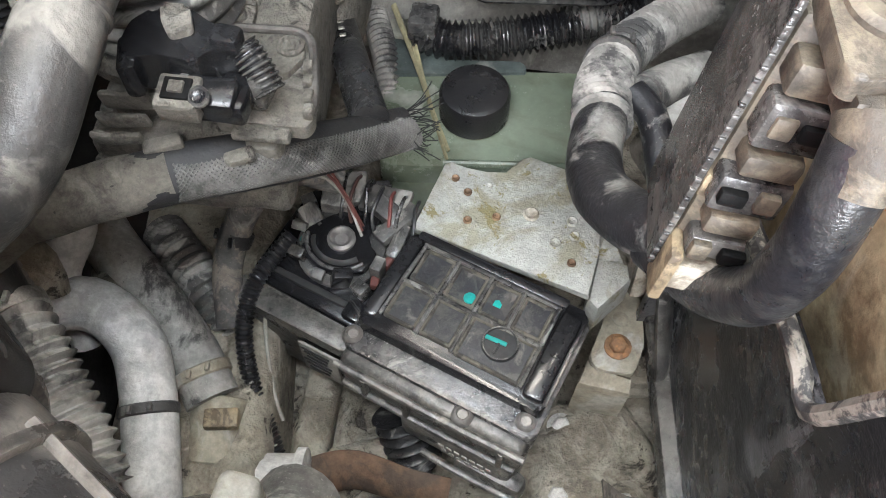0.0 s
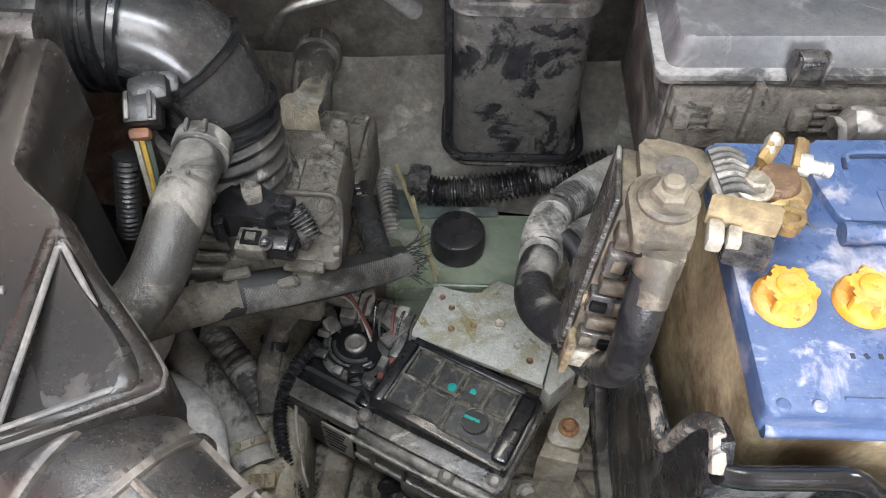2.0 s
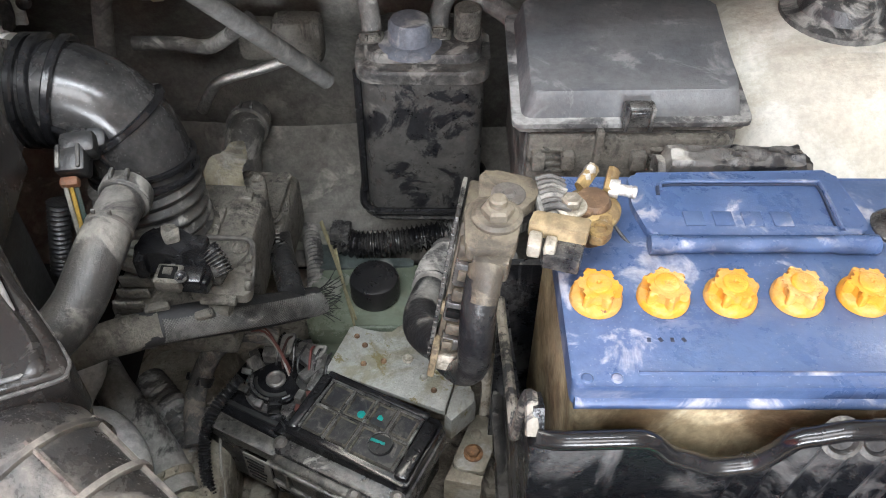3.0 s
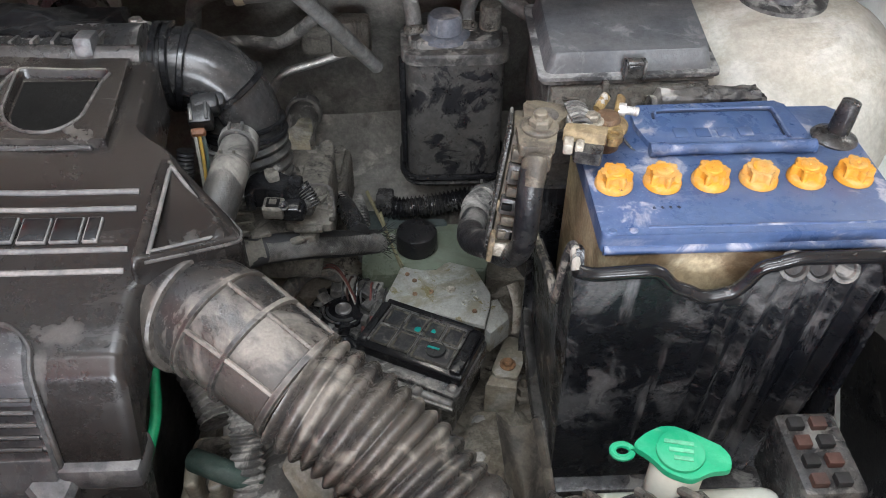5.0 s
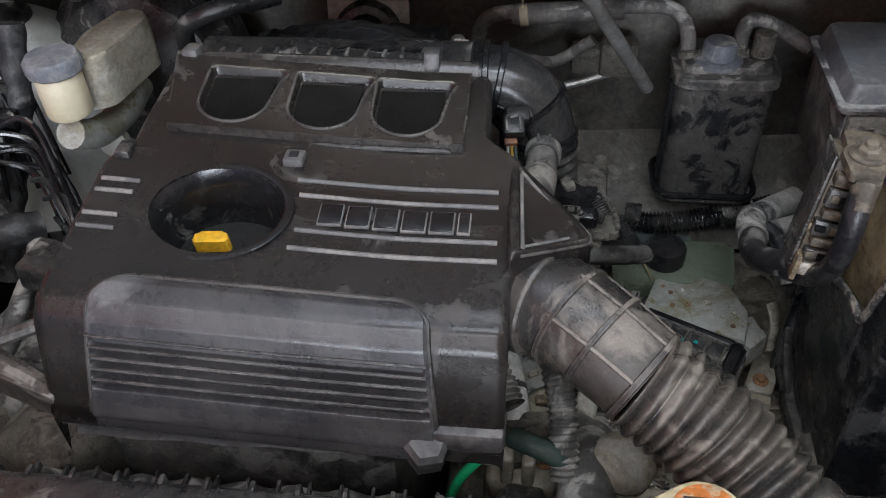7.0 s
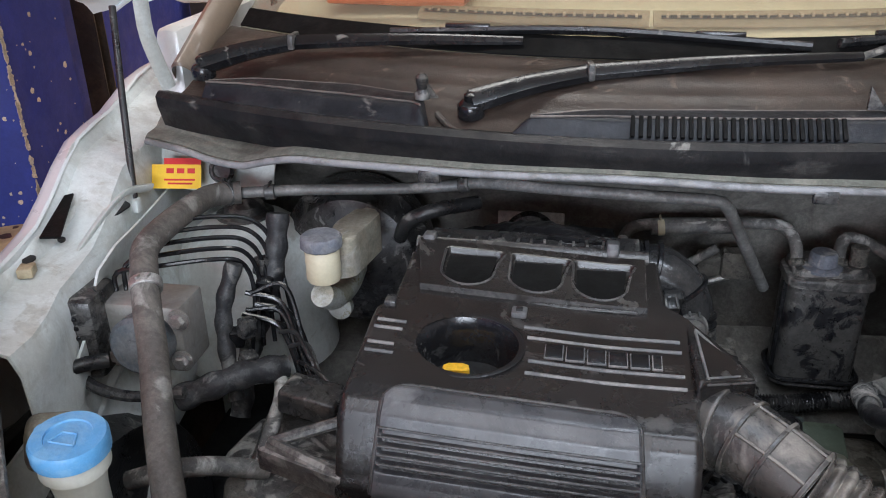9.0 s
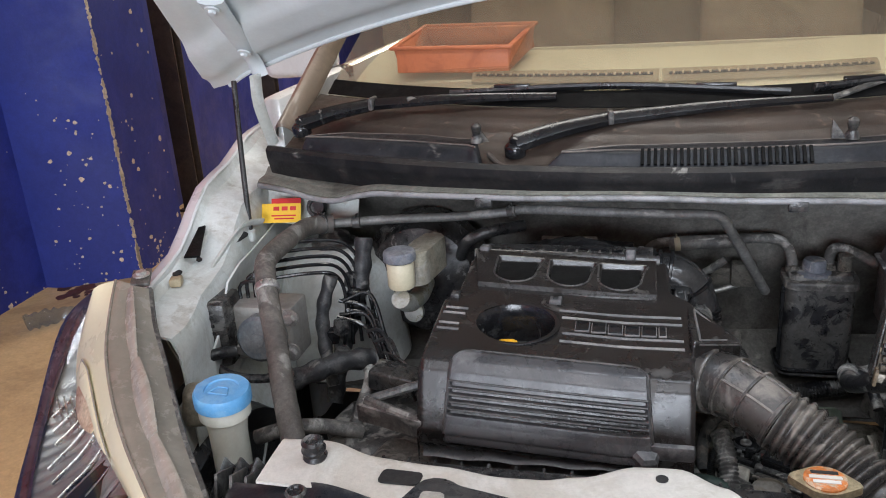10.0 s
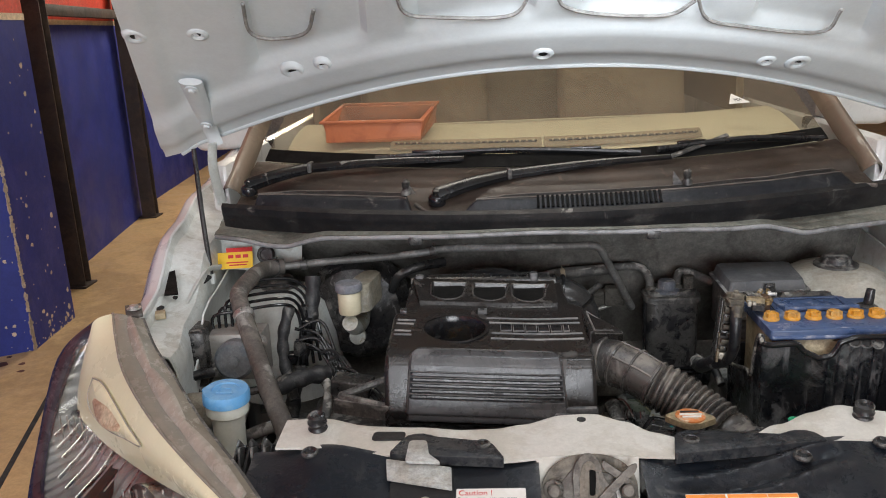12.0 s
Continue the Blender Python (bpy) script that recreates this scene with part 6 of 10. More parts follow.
def build_support():
    s = thing("radiator_support", "white painted radiator support panel", "support panel", (0, 0, 0.55))
    back = [(-0.47, 0.040), (-0.407, 0.044), (-0.337, 0.024), (-0.252, 0.018), (-0.181, 0.007), (-0.135, 0.008), (-0.091, 0.017), (-0.026, 0.040), (0.02, 0.042), (0.067, 0.018), (0.104, -0.016), (0.137, -0.032), (0.160, -0.038)]
    front = [(-0.47, -0.050), (-0.371, -0.052), (-0.272, -0.069), (-0.16, -0.085), (-0.128, -0.092), (-0.05, -0.088), (0.05, -0.088), (0.13, -0.088), (0.160, -0.080)]
    def top(u, v):
        x = -0.465 + 0.61 * u
        yb, yf = blend_line(x, back), blend_line(x, front)
        z = 0.714 + 0.007 * math.exp(-(x / 0.09) ** 2) + 0.006 * blend_line(-x, [(0.30, 0), (0.42, 1)])
        edge = min(v, 0.12) / 0.12
        return (x, yb + (yf - yb) * v, z - 0.006 * (1 - edge) ** 2 - 0.004 * v * v)
    bm = B()
    sheet(bm, top, 90, 16, 0.004)
    part("panel", bm, support_paint, s)
    bm = B()
    sheet(bm, lambda u, v: (-0.46 + 0.60 * u, V(top(u, 0)).y - 0.004, V(top(u, 0)).z - 0.003 - 0.10 * v), 60, 4, V((0, -0.003, 0)))
    part("rear_flange", bm, support_paint, s)
    def wing_top(u, v):
        x = 0.222 + 0.25 * u
        yb = blend_line(x, [(0.22, -0.044), (0.233, -0.040), (0.291, 0.001), (0.35, 0.026), (0.398, 0.040), (0.442, 0.020), (0.48, 0.0)])
        yf = blend_line(x, [(0.22, -0.060), (0.30, -0.062), (0.40, -0.055), (0.48, -0.045)])
        return (x, yb + (yf - yb) * v, 0.716 + 0.012 * blend_line(x, [(0.28, 0), (0.40, 1)]) * (1 - v) - 0.005 * (1 - min(v, 0.15) / 0.15) ** 2)
    bm = B()
    sheet(bm, wing_top, 40, 10, 0.004)
    part("side_panel", bm, support_paint, s)
    bm = B()
    sheet(bm, lambda u, v: (wing_top(u, 0)[0], wing_top(u, 0)[1] - 0.004, wing_top(u, 0)[2] - 0.003 - 0.10 * v), 30, 4, V((0, -0.003, 0)))
    part("rear_flange", bm, support_paint, s)
    bm = B()
    sheet(bm, lambda u, v: (-0.075 + 0.145 * u, -0.088 - 0.05 * v, 0.712 - 0.16 * v), 12, 8, V((0, 0.004, 0)))
    part("latch_plate", bm, support_paint, s)
    bm = B()
    lathe(bm, [(0.007, 0), (0.007, 0.0015), (0.004, 0.0018)], pose(0, 0.012, 0.7205, 0, 0, 0), 18)
    part("drain_hole", bm, dark, s)
    bm = B()
    prism(bm, round_poly([(-0.322, -0.030), (-0.272, -0.030), (-0.270, -0.006), (-0.320, -0.004)], 0.008), 0.7135, 0.7155)
    part("slot", bm, dark, s)
    # dark closing below
    bm = B()
    box(bm, (0, -0.06, 0.45), (0.86, 0.03, 0.34), 0.004)
    part("radiator_front", bm, dark, s)
    # shrouds
    for side in (-1, 1):
        nm = "radiator_shroud"
        sh = thing(nm, "black plastic radiator shroud with a pasted label", "shroud", (side * 0.26, -0.14, 0.60), group="radiator shrouds")
        xa, xb = (0.072, 0.46) if side > 0 else (-0.50, -0.072)
        def plate(u, v):
            x = xa + (xb - xa) * u
            a = abs(x)
            y0 = -0.070 + 0.03 * blend_line(a, [(0.2, 0), (0.45, 1)])
            y = y0 - 0.22 * v
            z = 0.704 + 0.008 * blend_line(a, [(0.25, 0), (0.42, 1)]) - 0.045 * v - 0.03 * v * v
            z += 0.008 * math.sin(a * 21 + 0.6) * (1 - v) + 0.004 * noise.noise(V((x * 14, y * 14, 3)))
            run = blend_line(a, [(0.09, 0), (0.14, 1), (0.30, 1), (0.38, 0)]) * (1.0 if side > 0 else 0.0)
            for k, (c0, amp, wide) in enumerate(((0.42, 0.010, 0.05), (0.30, -0.007, 0.04), (0.20, 0.006, 0.04))):
                z += amp * run * math.exp(-((v - c0 + 0.9 * (a - 0.14)) / wide) ** 2)
            return (x, y, z)
        bm = B()
        sheet(bm, plate, 60, 30, 0.004)
        part("plate", bm, tarmac_black, sh)
        bm = B()
        sheet(bm, lambda u, v: (xa + (xb - xa) * u, V(plate(u, 1)).y - 0.01 * v, V(plate(u, 1)).z - 0.2 * v), 30, 6, V((0, 0.004, 0)))
        part("front_skirt", bm, tarmac_black, sh)
        # tongue that reaches back over the support, with its push clip
        shape = [(-0.290, -0.075), (-0.120, -0.095), (-0.138, -0.050), (-0.150, -0.043), (-0.225, -0.026), (-0.236, -0.016), (-0.262, -0.016), (-0.272, -0.030)] if side < 0 else [(0.120, -0.092), (0.345, -0.060), (0.330, -0.030), (0.300, -0.028), (0.290, -0.040), (0.235, -0.034), (0.150, -0.022), (0.132, -0.034)]
        bm = B()
        prism(bm, round_poly(shape, 0.006), 0.702, 0.7172 if side < 0 else 0.7185, None, 0.002)
        part("tongue", bm, tarmac_black, sh)
        bm = B()
        lathe(bm, [(0.0115, 0), (0.0115, 0.003), (0.009, 0.005), (0.0075, 0.0045), (0.007, 0.003), (0.003, 0.003)], pose(-0.152 if side < 0 else 0.152, -0.054, 0.7168 if side < 0 else 0.718), 24)
        part("push_clip", bm, plastic, sh)
        def stick(cx, cy, w, h, mat_, name_, lift=0.006):
            u_, v_ = (cx - xa) / (xb - xa), (-0.070 + 0.03 * blend_line(abs(cx), [(0.2, 0), (0.45, 1)]) - cy) / 0.22
            z_ = max(plate(min(1, max(0, u_ + du)), v_ + dv)[2] - 0.22 * dv * -0.30 for du in (-0.1, 0, 0.1) for dv in (-0.1, 0, 0.1)) + lift * 0.5
            bm_ = B()
            prism(bm_, round_poly([(-w / 2, -h / 2), (w / 2, -h / 2), (w / 2, h / 2), (-w / 2, h / 2)], 0.002), 0, 0.0012, pose(cx, cy, z_, 17, 0, 0))
            return part(name_, bm_, mat_, sh), pose(cx, cy, z_ + 0.0002, 17, 0, 0)
        def bar(m, x, y, w, h, mat_, par, lift=0.0012):
            bm_ = B()
            prism(bm_, [(x, y - h / 2), (x + w, y - h / 2), (x + w, y + h / 2), (x, y + h / 2)], lift, lift + 0.0004, m)
            part("print_bar", bm_, mat_, par)
        if side < 0:
            lab, m = stick(-0.141, -0.163, 0.096, 0.056, label_white, "caution_label")
            writing("label_words", "Caution !", 0.0125, m @ pose(-0.045, 0.020, 0.0012), red_ink, lab)
            writing("label_words", "Don't use high pressure water", 0.0066, m @ pose(-0.046, 0.010, 0.0012), black_ink, lab)
            writing("label_words", "for engine cleaning", 0.0066, m @ pose(-0.046, 0.0015, 0.0012), black_ink, lab)
            bar(m, -0.010, -0.009, 0.022, 0.003, black_ink, lab)
            for x, w in ((-0.045, 0.012), (-0.030, 0.02), (-0.006, 0.016), (0.012, 0.008)):
                bar(m, x, -0.021, w, 0.0035, black_ink, lab)
            bar(m, 0.020, -0.0225, 0.025, 0.006, navy_ink, lab)
            for k in range(3):
                bar(m, 0.030 - 0.003 * (k % 2), -0.006 - 0.0045 * k, 0.012, 0.0035, red_ink, lab)
        else:
            lab, m = stick(0.195, -0.175, 0.148, 0.046, label_white, "warning_label")
            for x in (-0.074, -0.019, 0.034):
                bar(m, x, 0.0185, 0.052 if x < 0.03 else 0.039, 0.006, label_orange, lab)
                for k in range(5):
                    bar(m, x, 0.011 - 0.0062 * k, (0.050 if x < 0.03 else 0.037) * (0.75 + 0.2 * ((k * 7) % 3) / 2), 0.0024, label_grey, lab, 0.0011)
    # bump stops
    for x, y, z in ((-0.409, 0.0, 0.728), (0.418, 0.0, 0.728)):
        bs = thing("bump_stop", "black rubber bonnet bump stop", "bump stop", (x, y, z), group="bump stops")
        bm = B()
        lathe(bm, [(0.016, -0.03), (0.014, -0.02), (0.016, -0.016), (0.013, -0.011), (0.0155, -0.006), (0.013, -0.001), (0.0155, 0.005), (0.013, 0.010), (0.014, 0.016), (0.010, 0.019), (0.006, 0.014)], pose(x, y, z, 8, 0, 0), 20)
        part("stop", bm, rubber, bs)
        bm = B()
        box(bm, (x, y - 0.02, z - 0.035), (0.045, 0.06, 0.03), 0.006)
        part("seat", bm, plastic, bs)


build_support()


# ---- gearbox corner ----
def hose(pts, r, mat, label, cat="hose", name="hose", seg=14, step=0.008, flat=1.0, group=""):
    h = thing(name, label, cat, pts[0], group)
    bm = B()
    sweep(bm, pts, r, seg, step, flat)
    part("tube", bm, mat, h)
    return h


def clamp(parent, a, b, r, mat=None, w=0.010):
    """A band round a hose at a, square to the line from a to b, with its screw ears."""
    a, b = V(a), V(b)
    t = (b - a).normalized()
    bm = B()
    rod(bm, a - t * w / 2, a + t * w / 2, r, 24)
    side = t.cross(V((0, 0, 1))).normalized()
    up = side.cross(t)
    for k in (-1, 1):
        q = a + up * (r + 0.0012) + side * 0.006 * k
        box(bm, q, (0.003, w * 0.7, 0.004), 0.001)
    return part("clamp", bm, mat or steel, parent)


def build_actuator():
    O = (0.2386, 0.428, 0.0)
    R = pose(*O, 0, 0, -26.8)
    def P(x, y, z):
        return R @ V((x, y, z))
    a = thing("gear_actuator", "black gearbox actuator with a dusty grid-topped lid", "actuator", (0.20, 0.43, 0.36))
    def rbox(name, c, s, b, mat, parent=a, label="", segs=2, turn=(0, 0, 0)):
        bm = B()
        box(bm, c, s, b, turn, segs)
        bmesh.ops.transform(bm, matrix=R, verts=bm.verts)
        return part(name, bm, mat, parent, label)
    def rprism(name, pts, z0, z1, mat, parent=a, b=0.0, label=""):
        bm = B()
        prism(bm, pts, z0, z1, None, b)
        bmesh.ops.transform(bm, matrix=R, verts=bm.verts)
        return part(name, bm, mat, parent, label)
    lid = rprism("lid", round_poly([(-0.063, -0.036), (0.062, -0.036), (0.062, 0.036), (-0.063, 0.036)], 0.005), 0.462, 0.480, plastic_clean, b=0.004)
    rprism("lid_base", round_poly([(-0.066, -0.050), (0.064, -0.050), (0.064, 0.038), (-0.066, 0.038)], 0.006), 0.446, 0.468, plastic, b=0.003)
    # grid of ribs over dusty sunk cells
    cells = [(-0.048, 0.003, 0.0215, 0.025), (-0.0245, 0.003, 0.0215, 0.025), (-0.001, 0.003, 0.0205, 0.025), (0.0215, 0.003, 0.0205, 0.025), (-0.050, -0.026, 0.0225, 0.027), (-0.0255, -0.026, 0.0225, 0.027), (-0.001, -0.028, 0.044, 0.029)]
    for x, y, w, h in cells:
        ring = [P(x + 0.0012, y + 0.0012, 0.4808), P(x + w - 0.0012, y + 0.0012, 0.4808), P(x + w - 0.0012, y + h - 0.0012, 0.4808), P(x + 0.0012, y + h - 0.0012, 0.4808)]
        bm = B()
        for q0, q1 in zip(ring, ring[1:] + ring[:1]):
            rod(bm, q0, q1, 0.0015, 6)
        part("dust_rim", bm, dust_rim, lid)
        f = rprism("cell_floor", round_poly([(x, y), (x + w, y), (x + w, y + h), (x, y + h)], 0.002), 0.4795, 0.4806, cell_mat, lid, label="dust-stained sunk cell")
    for pts in ([(-0.051, 0.0295), (0.044, 0.0295)], [(-0.052, 0.001), (0.044, 0.001)], [(-0.0255, 0.0295), (-0.0265, -0.027)], [(-0.0022, 0.0295), (-0.0022, -0.028)], [(0.0205, 0.0295), (0.0205, 0.001)], [(0.0435, 0.0295), (0.0435, -0.028)], [(-0.0495, 0.0295), (-0.052, -0.026)]):
        bm = B()
        sweep(bm, [P(x, y, 0.4815) for x, y in pts], 0.0016, 6, 0.02)
        part("grid_rib", bm, plastic, lid)
    rbox("end_bar", (0.053, -0.002, 0.4815), (0.013, 0.060, 0.009), 0.003, plastic_clean, lid)
    rbox("end_bar", (-0.057, 0.0, 0.4812), (0.010, 0.062, 0.007), 0.003, plastic_clean, lid)
    rbox("end_bar", (-0.005, 0.0335, 0.4812), (0.105, 0.007, 0.006), 0.002, plastic_clean, lid)
    bm = B()
    cyl(bm, P(-0.0085, 0.0095, 0.4803), 0.0039, 0.0012, seg=20, bevel=0.0003)
    part("teal_dot", bm, teal, lid, "round teal paint dot")
    bm = B()
    prism(bm, [(0.0, 0.0), (0.005, 0.0), (0.005, 0.003), (0.002, 0.005), (0, 0.0035)], 0.4804, 0.4812)
    bmesh.ops.transform(bm, matrix=R @ pose(0.006, 0.012, 0), verts=bm.verts)
    part("teal_dot", bm, teal, lid)
    bm = B()
    lathe(bm, [(0.0112, 0), (0.0112, 0.0025), (0.0100, 0.003), (0.0098, 0.0015), (0.002, 0.0013)], pose(0.254, 0.4100, 0.4806), 32)
    dial = part("dial", bm, dark, lid, "round dark sight window")
    bm = B()
    sweep(bm, [(0.254 + 0.0106 * math.cos(0.35 * k), 0.4100 + 0.0106 * math.sin(0.35 * k), 0.4832) for k in range(19)], 0.0006, 6, 0.003)
    part("dial_rim", bm, plastic, dial)
    rbox("dial_bar", (0.0185, -0.0085, 0.4825), (0.014, 0.0028, 0.0012), 0.0004, teal, dial, turn=(0, 0, 4))
    rbox("dial_bar", (0.021, -0.013, 0.4825), (0.0016, 0.008, 0.0012), 0.0003, black_ink, dial)
    # flanged front, screws, stamped plates
    rbox("front_wall", (-0.001, -0.050, 0.437), (0.128, 0.018, 0.052), 0.006, case_alloy, segs=3)
    rbox("front_step", (0.020, -0.056, 0.418), (0.080, 0.016, 0.030), 0.006, case_alloy)
    rbox("front_step", (0.045, -0.060, 0.400), (0.050, 0.016, 0.030), 0.008, case_alloy)
    rbox("body", (0.0, -0.008, 0.425), (0.12, 0.085, 0.045), 0.006, plastic)
    for x, y, z in ((-0.063, -0.041, 0.466), (0.020, -0.053, 0.462), (0.055, -0.040, 0.466), (-0.005, -0.053, 0.452)):
        bm = B()
        lathe(bm, [(0.0068, -0.006), (0.0068, 0.001), (0.0055, 0.004), (0.004, 0.005), (0.003, 0.003), (0.001, 0.003)], R @ pose(x, y, z), 18)
        part("screw", bm, alloy_dark, a)
    for i in range(7):
        rbox("stamped_bar", (0.012 + 0.0055 * i, -0.0645, 0.421), (0.0038, 0.001, 0.006), 0.0002, label_grey)
    for i in range(6):
        rbox("stamped_bar", (0.014 + 0.0055 * i, -0.0645, 0.4135), (0.0036, 0.001, 0.005), 0.0002, label_grey)
    # lower left half with the motor head
    rprism("motor_body", round_poly([(-0.150, -0.049), (-0.064, -0.049), (-0.064, 0.040), (-0.150, 0.046)], 0.006), 0.385, 0.449, plastic, b=0.004)
    rprism("motor_flange", round_poly([(-0.153, -0.051), (-0.064, -0.051), (-0.064, -0.036), (-0.153, -0.034)], 0.004), 0.445, 0.457, case_alloy, b=0.002)
    rprism("motor_deck", round_poly([(-0.150, -0.032), (-0.066, -0.034), (-0.066, 0.040), (-0.150, 0.046)], 0.006), 0.447, 0.455, plastic_clean, b=0.002)
    rbox("deck_slot", (-0.108, -0.022, 0.456), (0.060, 0.005, 0.004), 0.001, dark)
    rbox("deck_step", (-0.073, -0.024, 0.457), (0.014, 0.014, 0.008), 0.002, plastic_clean)
    rbox("teal_mark", (-0.126, 0.006, 0.4585), (0.013, 0.008, 0.008), 0.001, teal, label="teal paint mark")
    m = R @ pose(-0.106, 0.014, 0.455)
    bm = B()
    lathe(bm, [(0.031, 0), (0.031, 0.003), (0.029, 0.005), (0.022, 0.005)], m, 32)
    part("motor_seat", bm, plastic_dusty, a)
    bm = B()
    prism(bm, round_poly([(-0.026, -0.006), (-0.022, -0.018), (-0.006, -0.025), (0.012, -0.024), (0.025, -0.014), (0.027, 0.002), (0.016, 0.006), (0.012, 0.020), (0.020, 0.034), (0.004, 0.040), (-0.010, 0.020), (-0.018, 0.010)], 0.004), 0.006, 0.0105, m, 0.0012)
    quad = part("quadrant_plate", bm, plastic_clean, a)
    bm = B()
    sweep(bm, [m @ V((0.0190 * math.cos(t), 0.0170 * math.sin(t) - 0.001, 0.0108)) for t in [3.45 + 0.16 * k for k in range(16)]], 0.0026, 8, 0.003, 0.4)
    part("arc_slot", bm, dark, quad)
    bm = B()
    sweep(bm, [m @ V((0.0232 * math.cos(t), 0.0210 * math.sin(t) - 0.001, 0.0105)) for t in [3.35 + 0.16 * k for k in range(17)]], 0.0014, 8, 0.003)
    part("slot_rim", bm, plastic, quad)
    bm = B()
    lathe(bm, [(0.0095, 0.009), (0.0095, 0.013), (0.0075, 0.0145), (0.0055, 0.0135), (0.0045, 0.0115), (0.001, 0.0115)], m, 20)
    part("pivot_washer", bm, alloy_dark, quad, "rusty pivot washer")
    for c_, s_, t_ in (((-0.094, 0.052, 0.470), (0.034, 0.020, 0.006), 12), ((-0.078, 0.040, 0.470), (0.012, 0.034, 0.007), -20), ((-0.118, 0.052, 0.468), (0.016, 0.024, 0.006), 30)):
        rbox("cross_bracket", c_, s_, 0.0015, plastic_dusty, turn=(6, -6, t_))
    for c, s, t in (((-0.125, 0.040, 0.463), (0.022, 0.018, 0.022), 20), ((-0.088, 0.046, 0.464), (0.026, 0.014, 0.024), -12), ((-0.104, 0.058, 0.462), (0.018, 0.014, 0.02), 40), ((-0.072, 0.030, 0.462), (0.010, 0.026, 0.02), 8), ((-0.135, 0.022, 0.460), (0.018, 0.014, 0.014), -30)):
        rbox("connector", c, s, 0.003, plastic_dusty if s[0] > 0.02 else plastic, turn=(8, 5, t))
    rbox("red_lug", (-0.072, 0.000, 0.461), (0.006, 0.011, 0.008), 0.002, red_brown, turn=(0, 0, 20), label="dull red cable lug")
    rbox("red_lug", (-0.070, 0.016, 0.463), (0.006, 0.012, 0.010), 0.002, red_brown, turn=(0, 0, -10))
    rng = random.Random(9)
    for i in range(14):
        ang = 2 * math.pi * i / 14 + 0.2 * rng.random()
        rr = 0.033 + 0.009 * rng.random()
        rbox("terminal_tab", (-0.104 + rr * math.cos(ang), 0.018 + rr * 0.9 * math.sin(ang), 0.459 + 0.006 * rng.random()), (0.006 + 0.008 * rng.random(), 0.005 + 0.006 * rng.random(), 0.008 + 0.01 * rng.random()), 0.001, (plastic, plastic_dusty, plastic_clean)[i % 3], turn=(12 * rng.gauss(0, 1), 10 * rng.gauss(0, 1), 90 * rng.random()))
    for k in range(7):
        x0 = -0.128 + 0.009 * k
        bm = B()
        sweep(bm, [P(x0, 0.062, 0.470), P(x0 + 0.004, 0.050, 0.478 + 0.003 * (k % 3)), P(x0 + 0.010 - 0.004 * (k % 2), 0.036, 0.474), P(x0 + 0.012, 0.028, 0.464)], 0.0013, 6, 0.004)
        part("lead", bm, (rubber, taped_lead, rubber)[k % 3], a)
    # raised flanges along the front
    for z, x0, x1, yy in ((0.459, -0.066, 0.064, -0.0595), (0.432, -0.062, 0.060, -0.0600), (0.404, 0.000, 0.066, -0.0690)):
        bm = B()
        sweep(bm, [P(x0, yy, z), P((x0 + x1) / 2, yy - 0.001, z), P(x1, yy, z)], 0.0026, 8, 0.02)
        part("front_flange", bm, case_alloy, a)
    for x in (-0.045, -0.015, 0.05):
        rbox("front_web", (x, -0.060, 0.445), (0.004, 0.006, 0.026), 0.001, case_alloy)
    # lettering plates on the front
    rbox("name_plate", (-0.086, -0.0525, 0.418), (0.030, 0.002, 0.044), 0.0005, label_grey)
    for i in range(6):
        rbox("plate_bar", (-0.088, -0.0538, 0.434 - 0.006 * i), (0.022 - 0.003 * (i % 3), 0.0008, 0.0022), 0.0002, dark)
    # rubber boot and rod below
    bt = thing("gear_linkage", "ribbed rubber boot with a steel linkage rod", "linkage", (0.205, 0.372, 0.34))
    bm = B()
    p0, p1 = V((0.190, 0.395, 0.395)), V((0.205, 0.368, 0.362))
    sweep(bm, [p0, p0.lerp(p1, 0.5), p1], ribbed(0.019, 0.008, 0.006), 20, 0.001)
    part("boot", bm, rubber, bt)
    bm = B()
    rod(bm, p1, (0.206, 0.352, 0.358), 0.009)
    part("ferrule", bm, plastic, bt)
    bm = B()
    rod(bm, (0.206, 0.352, 0.358), (0.210, 0.325, 0.352), 0.0045)
    part("rod", bm, steel, bt)
    bm = B()
    sweep(bm, [(0.130, 0.350, 0.380), (0.161, 0.357, 0.388), (0.198, 0.348, 0.386), (0.226, 0.344, 0.384)], lambda s, d: 0.016 - 0.004 * s, 12, 0.006, 0.5)
    part("lever", bm, rust, bt, "rusty selector lever")


build_canister()
case_alloy = surface("dark_cast_case", rgb(0.040, 0.039, 0.037), rgb(0.022, 0.021, 0.020), 0.24, rough2=0.42, metal=0.2, patch=20, bump=0.15, dust=rgb(0.28, 0.265, 0.235), dusty=0.25, dscale=40, edge=0.7)
taped_lead = surface("dull_red_lead", rgb(0.12, 0.03, 0.025), rgb(0.06, 0.03, 0.025), 0.6)
dust_rim = surface("settled_dust", rgb(0.085, 0.078, 0.062), rgb(0.03, 0.028, 0.024), 0.9, patch=60)
alloy_dark = surface("dull_screw", rgb(0.20, 0.19, 0.18), rgb(0.12, 0.11, 0.10), 0.45, metal=0.6)
cell_mat = surface("dust_ringed_cell", rgb(0.016, 0.017, 0.020), rgb(0.045, 0.043, 0.040), 0.4, patch=70, mix=0.4, dust=rgb(0.17, 0.16, 0.14), dusty=0.2, dscale=60)
build_actuator()


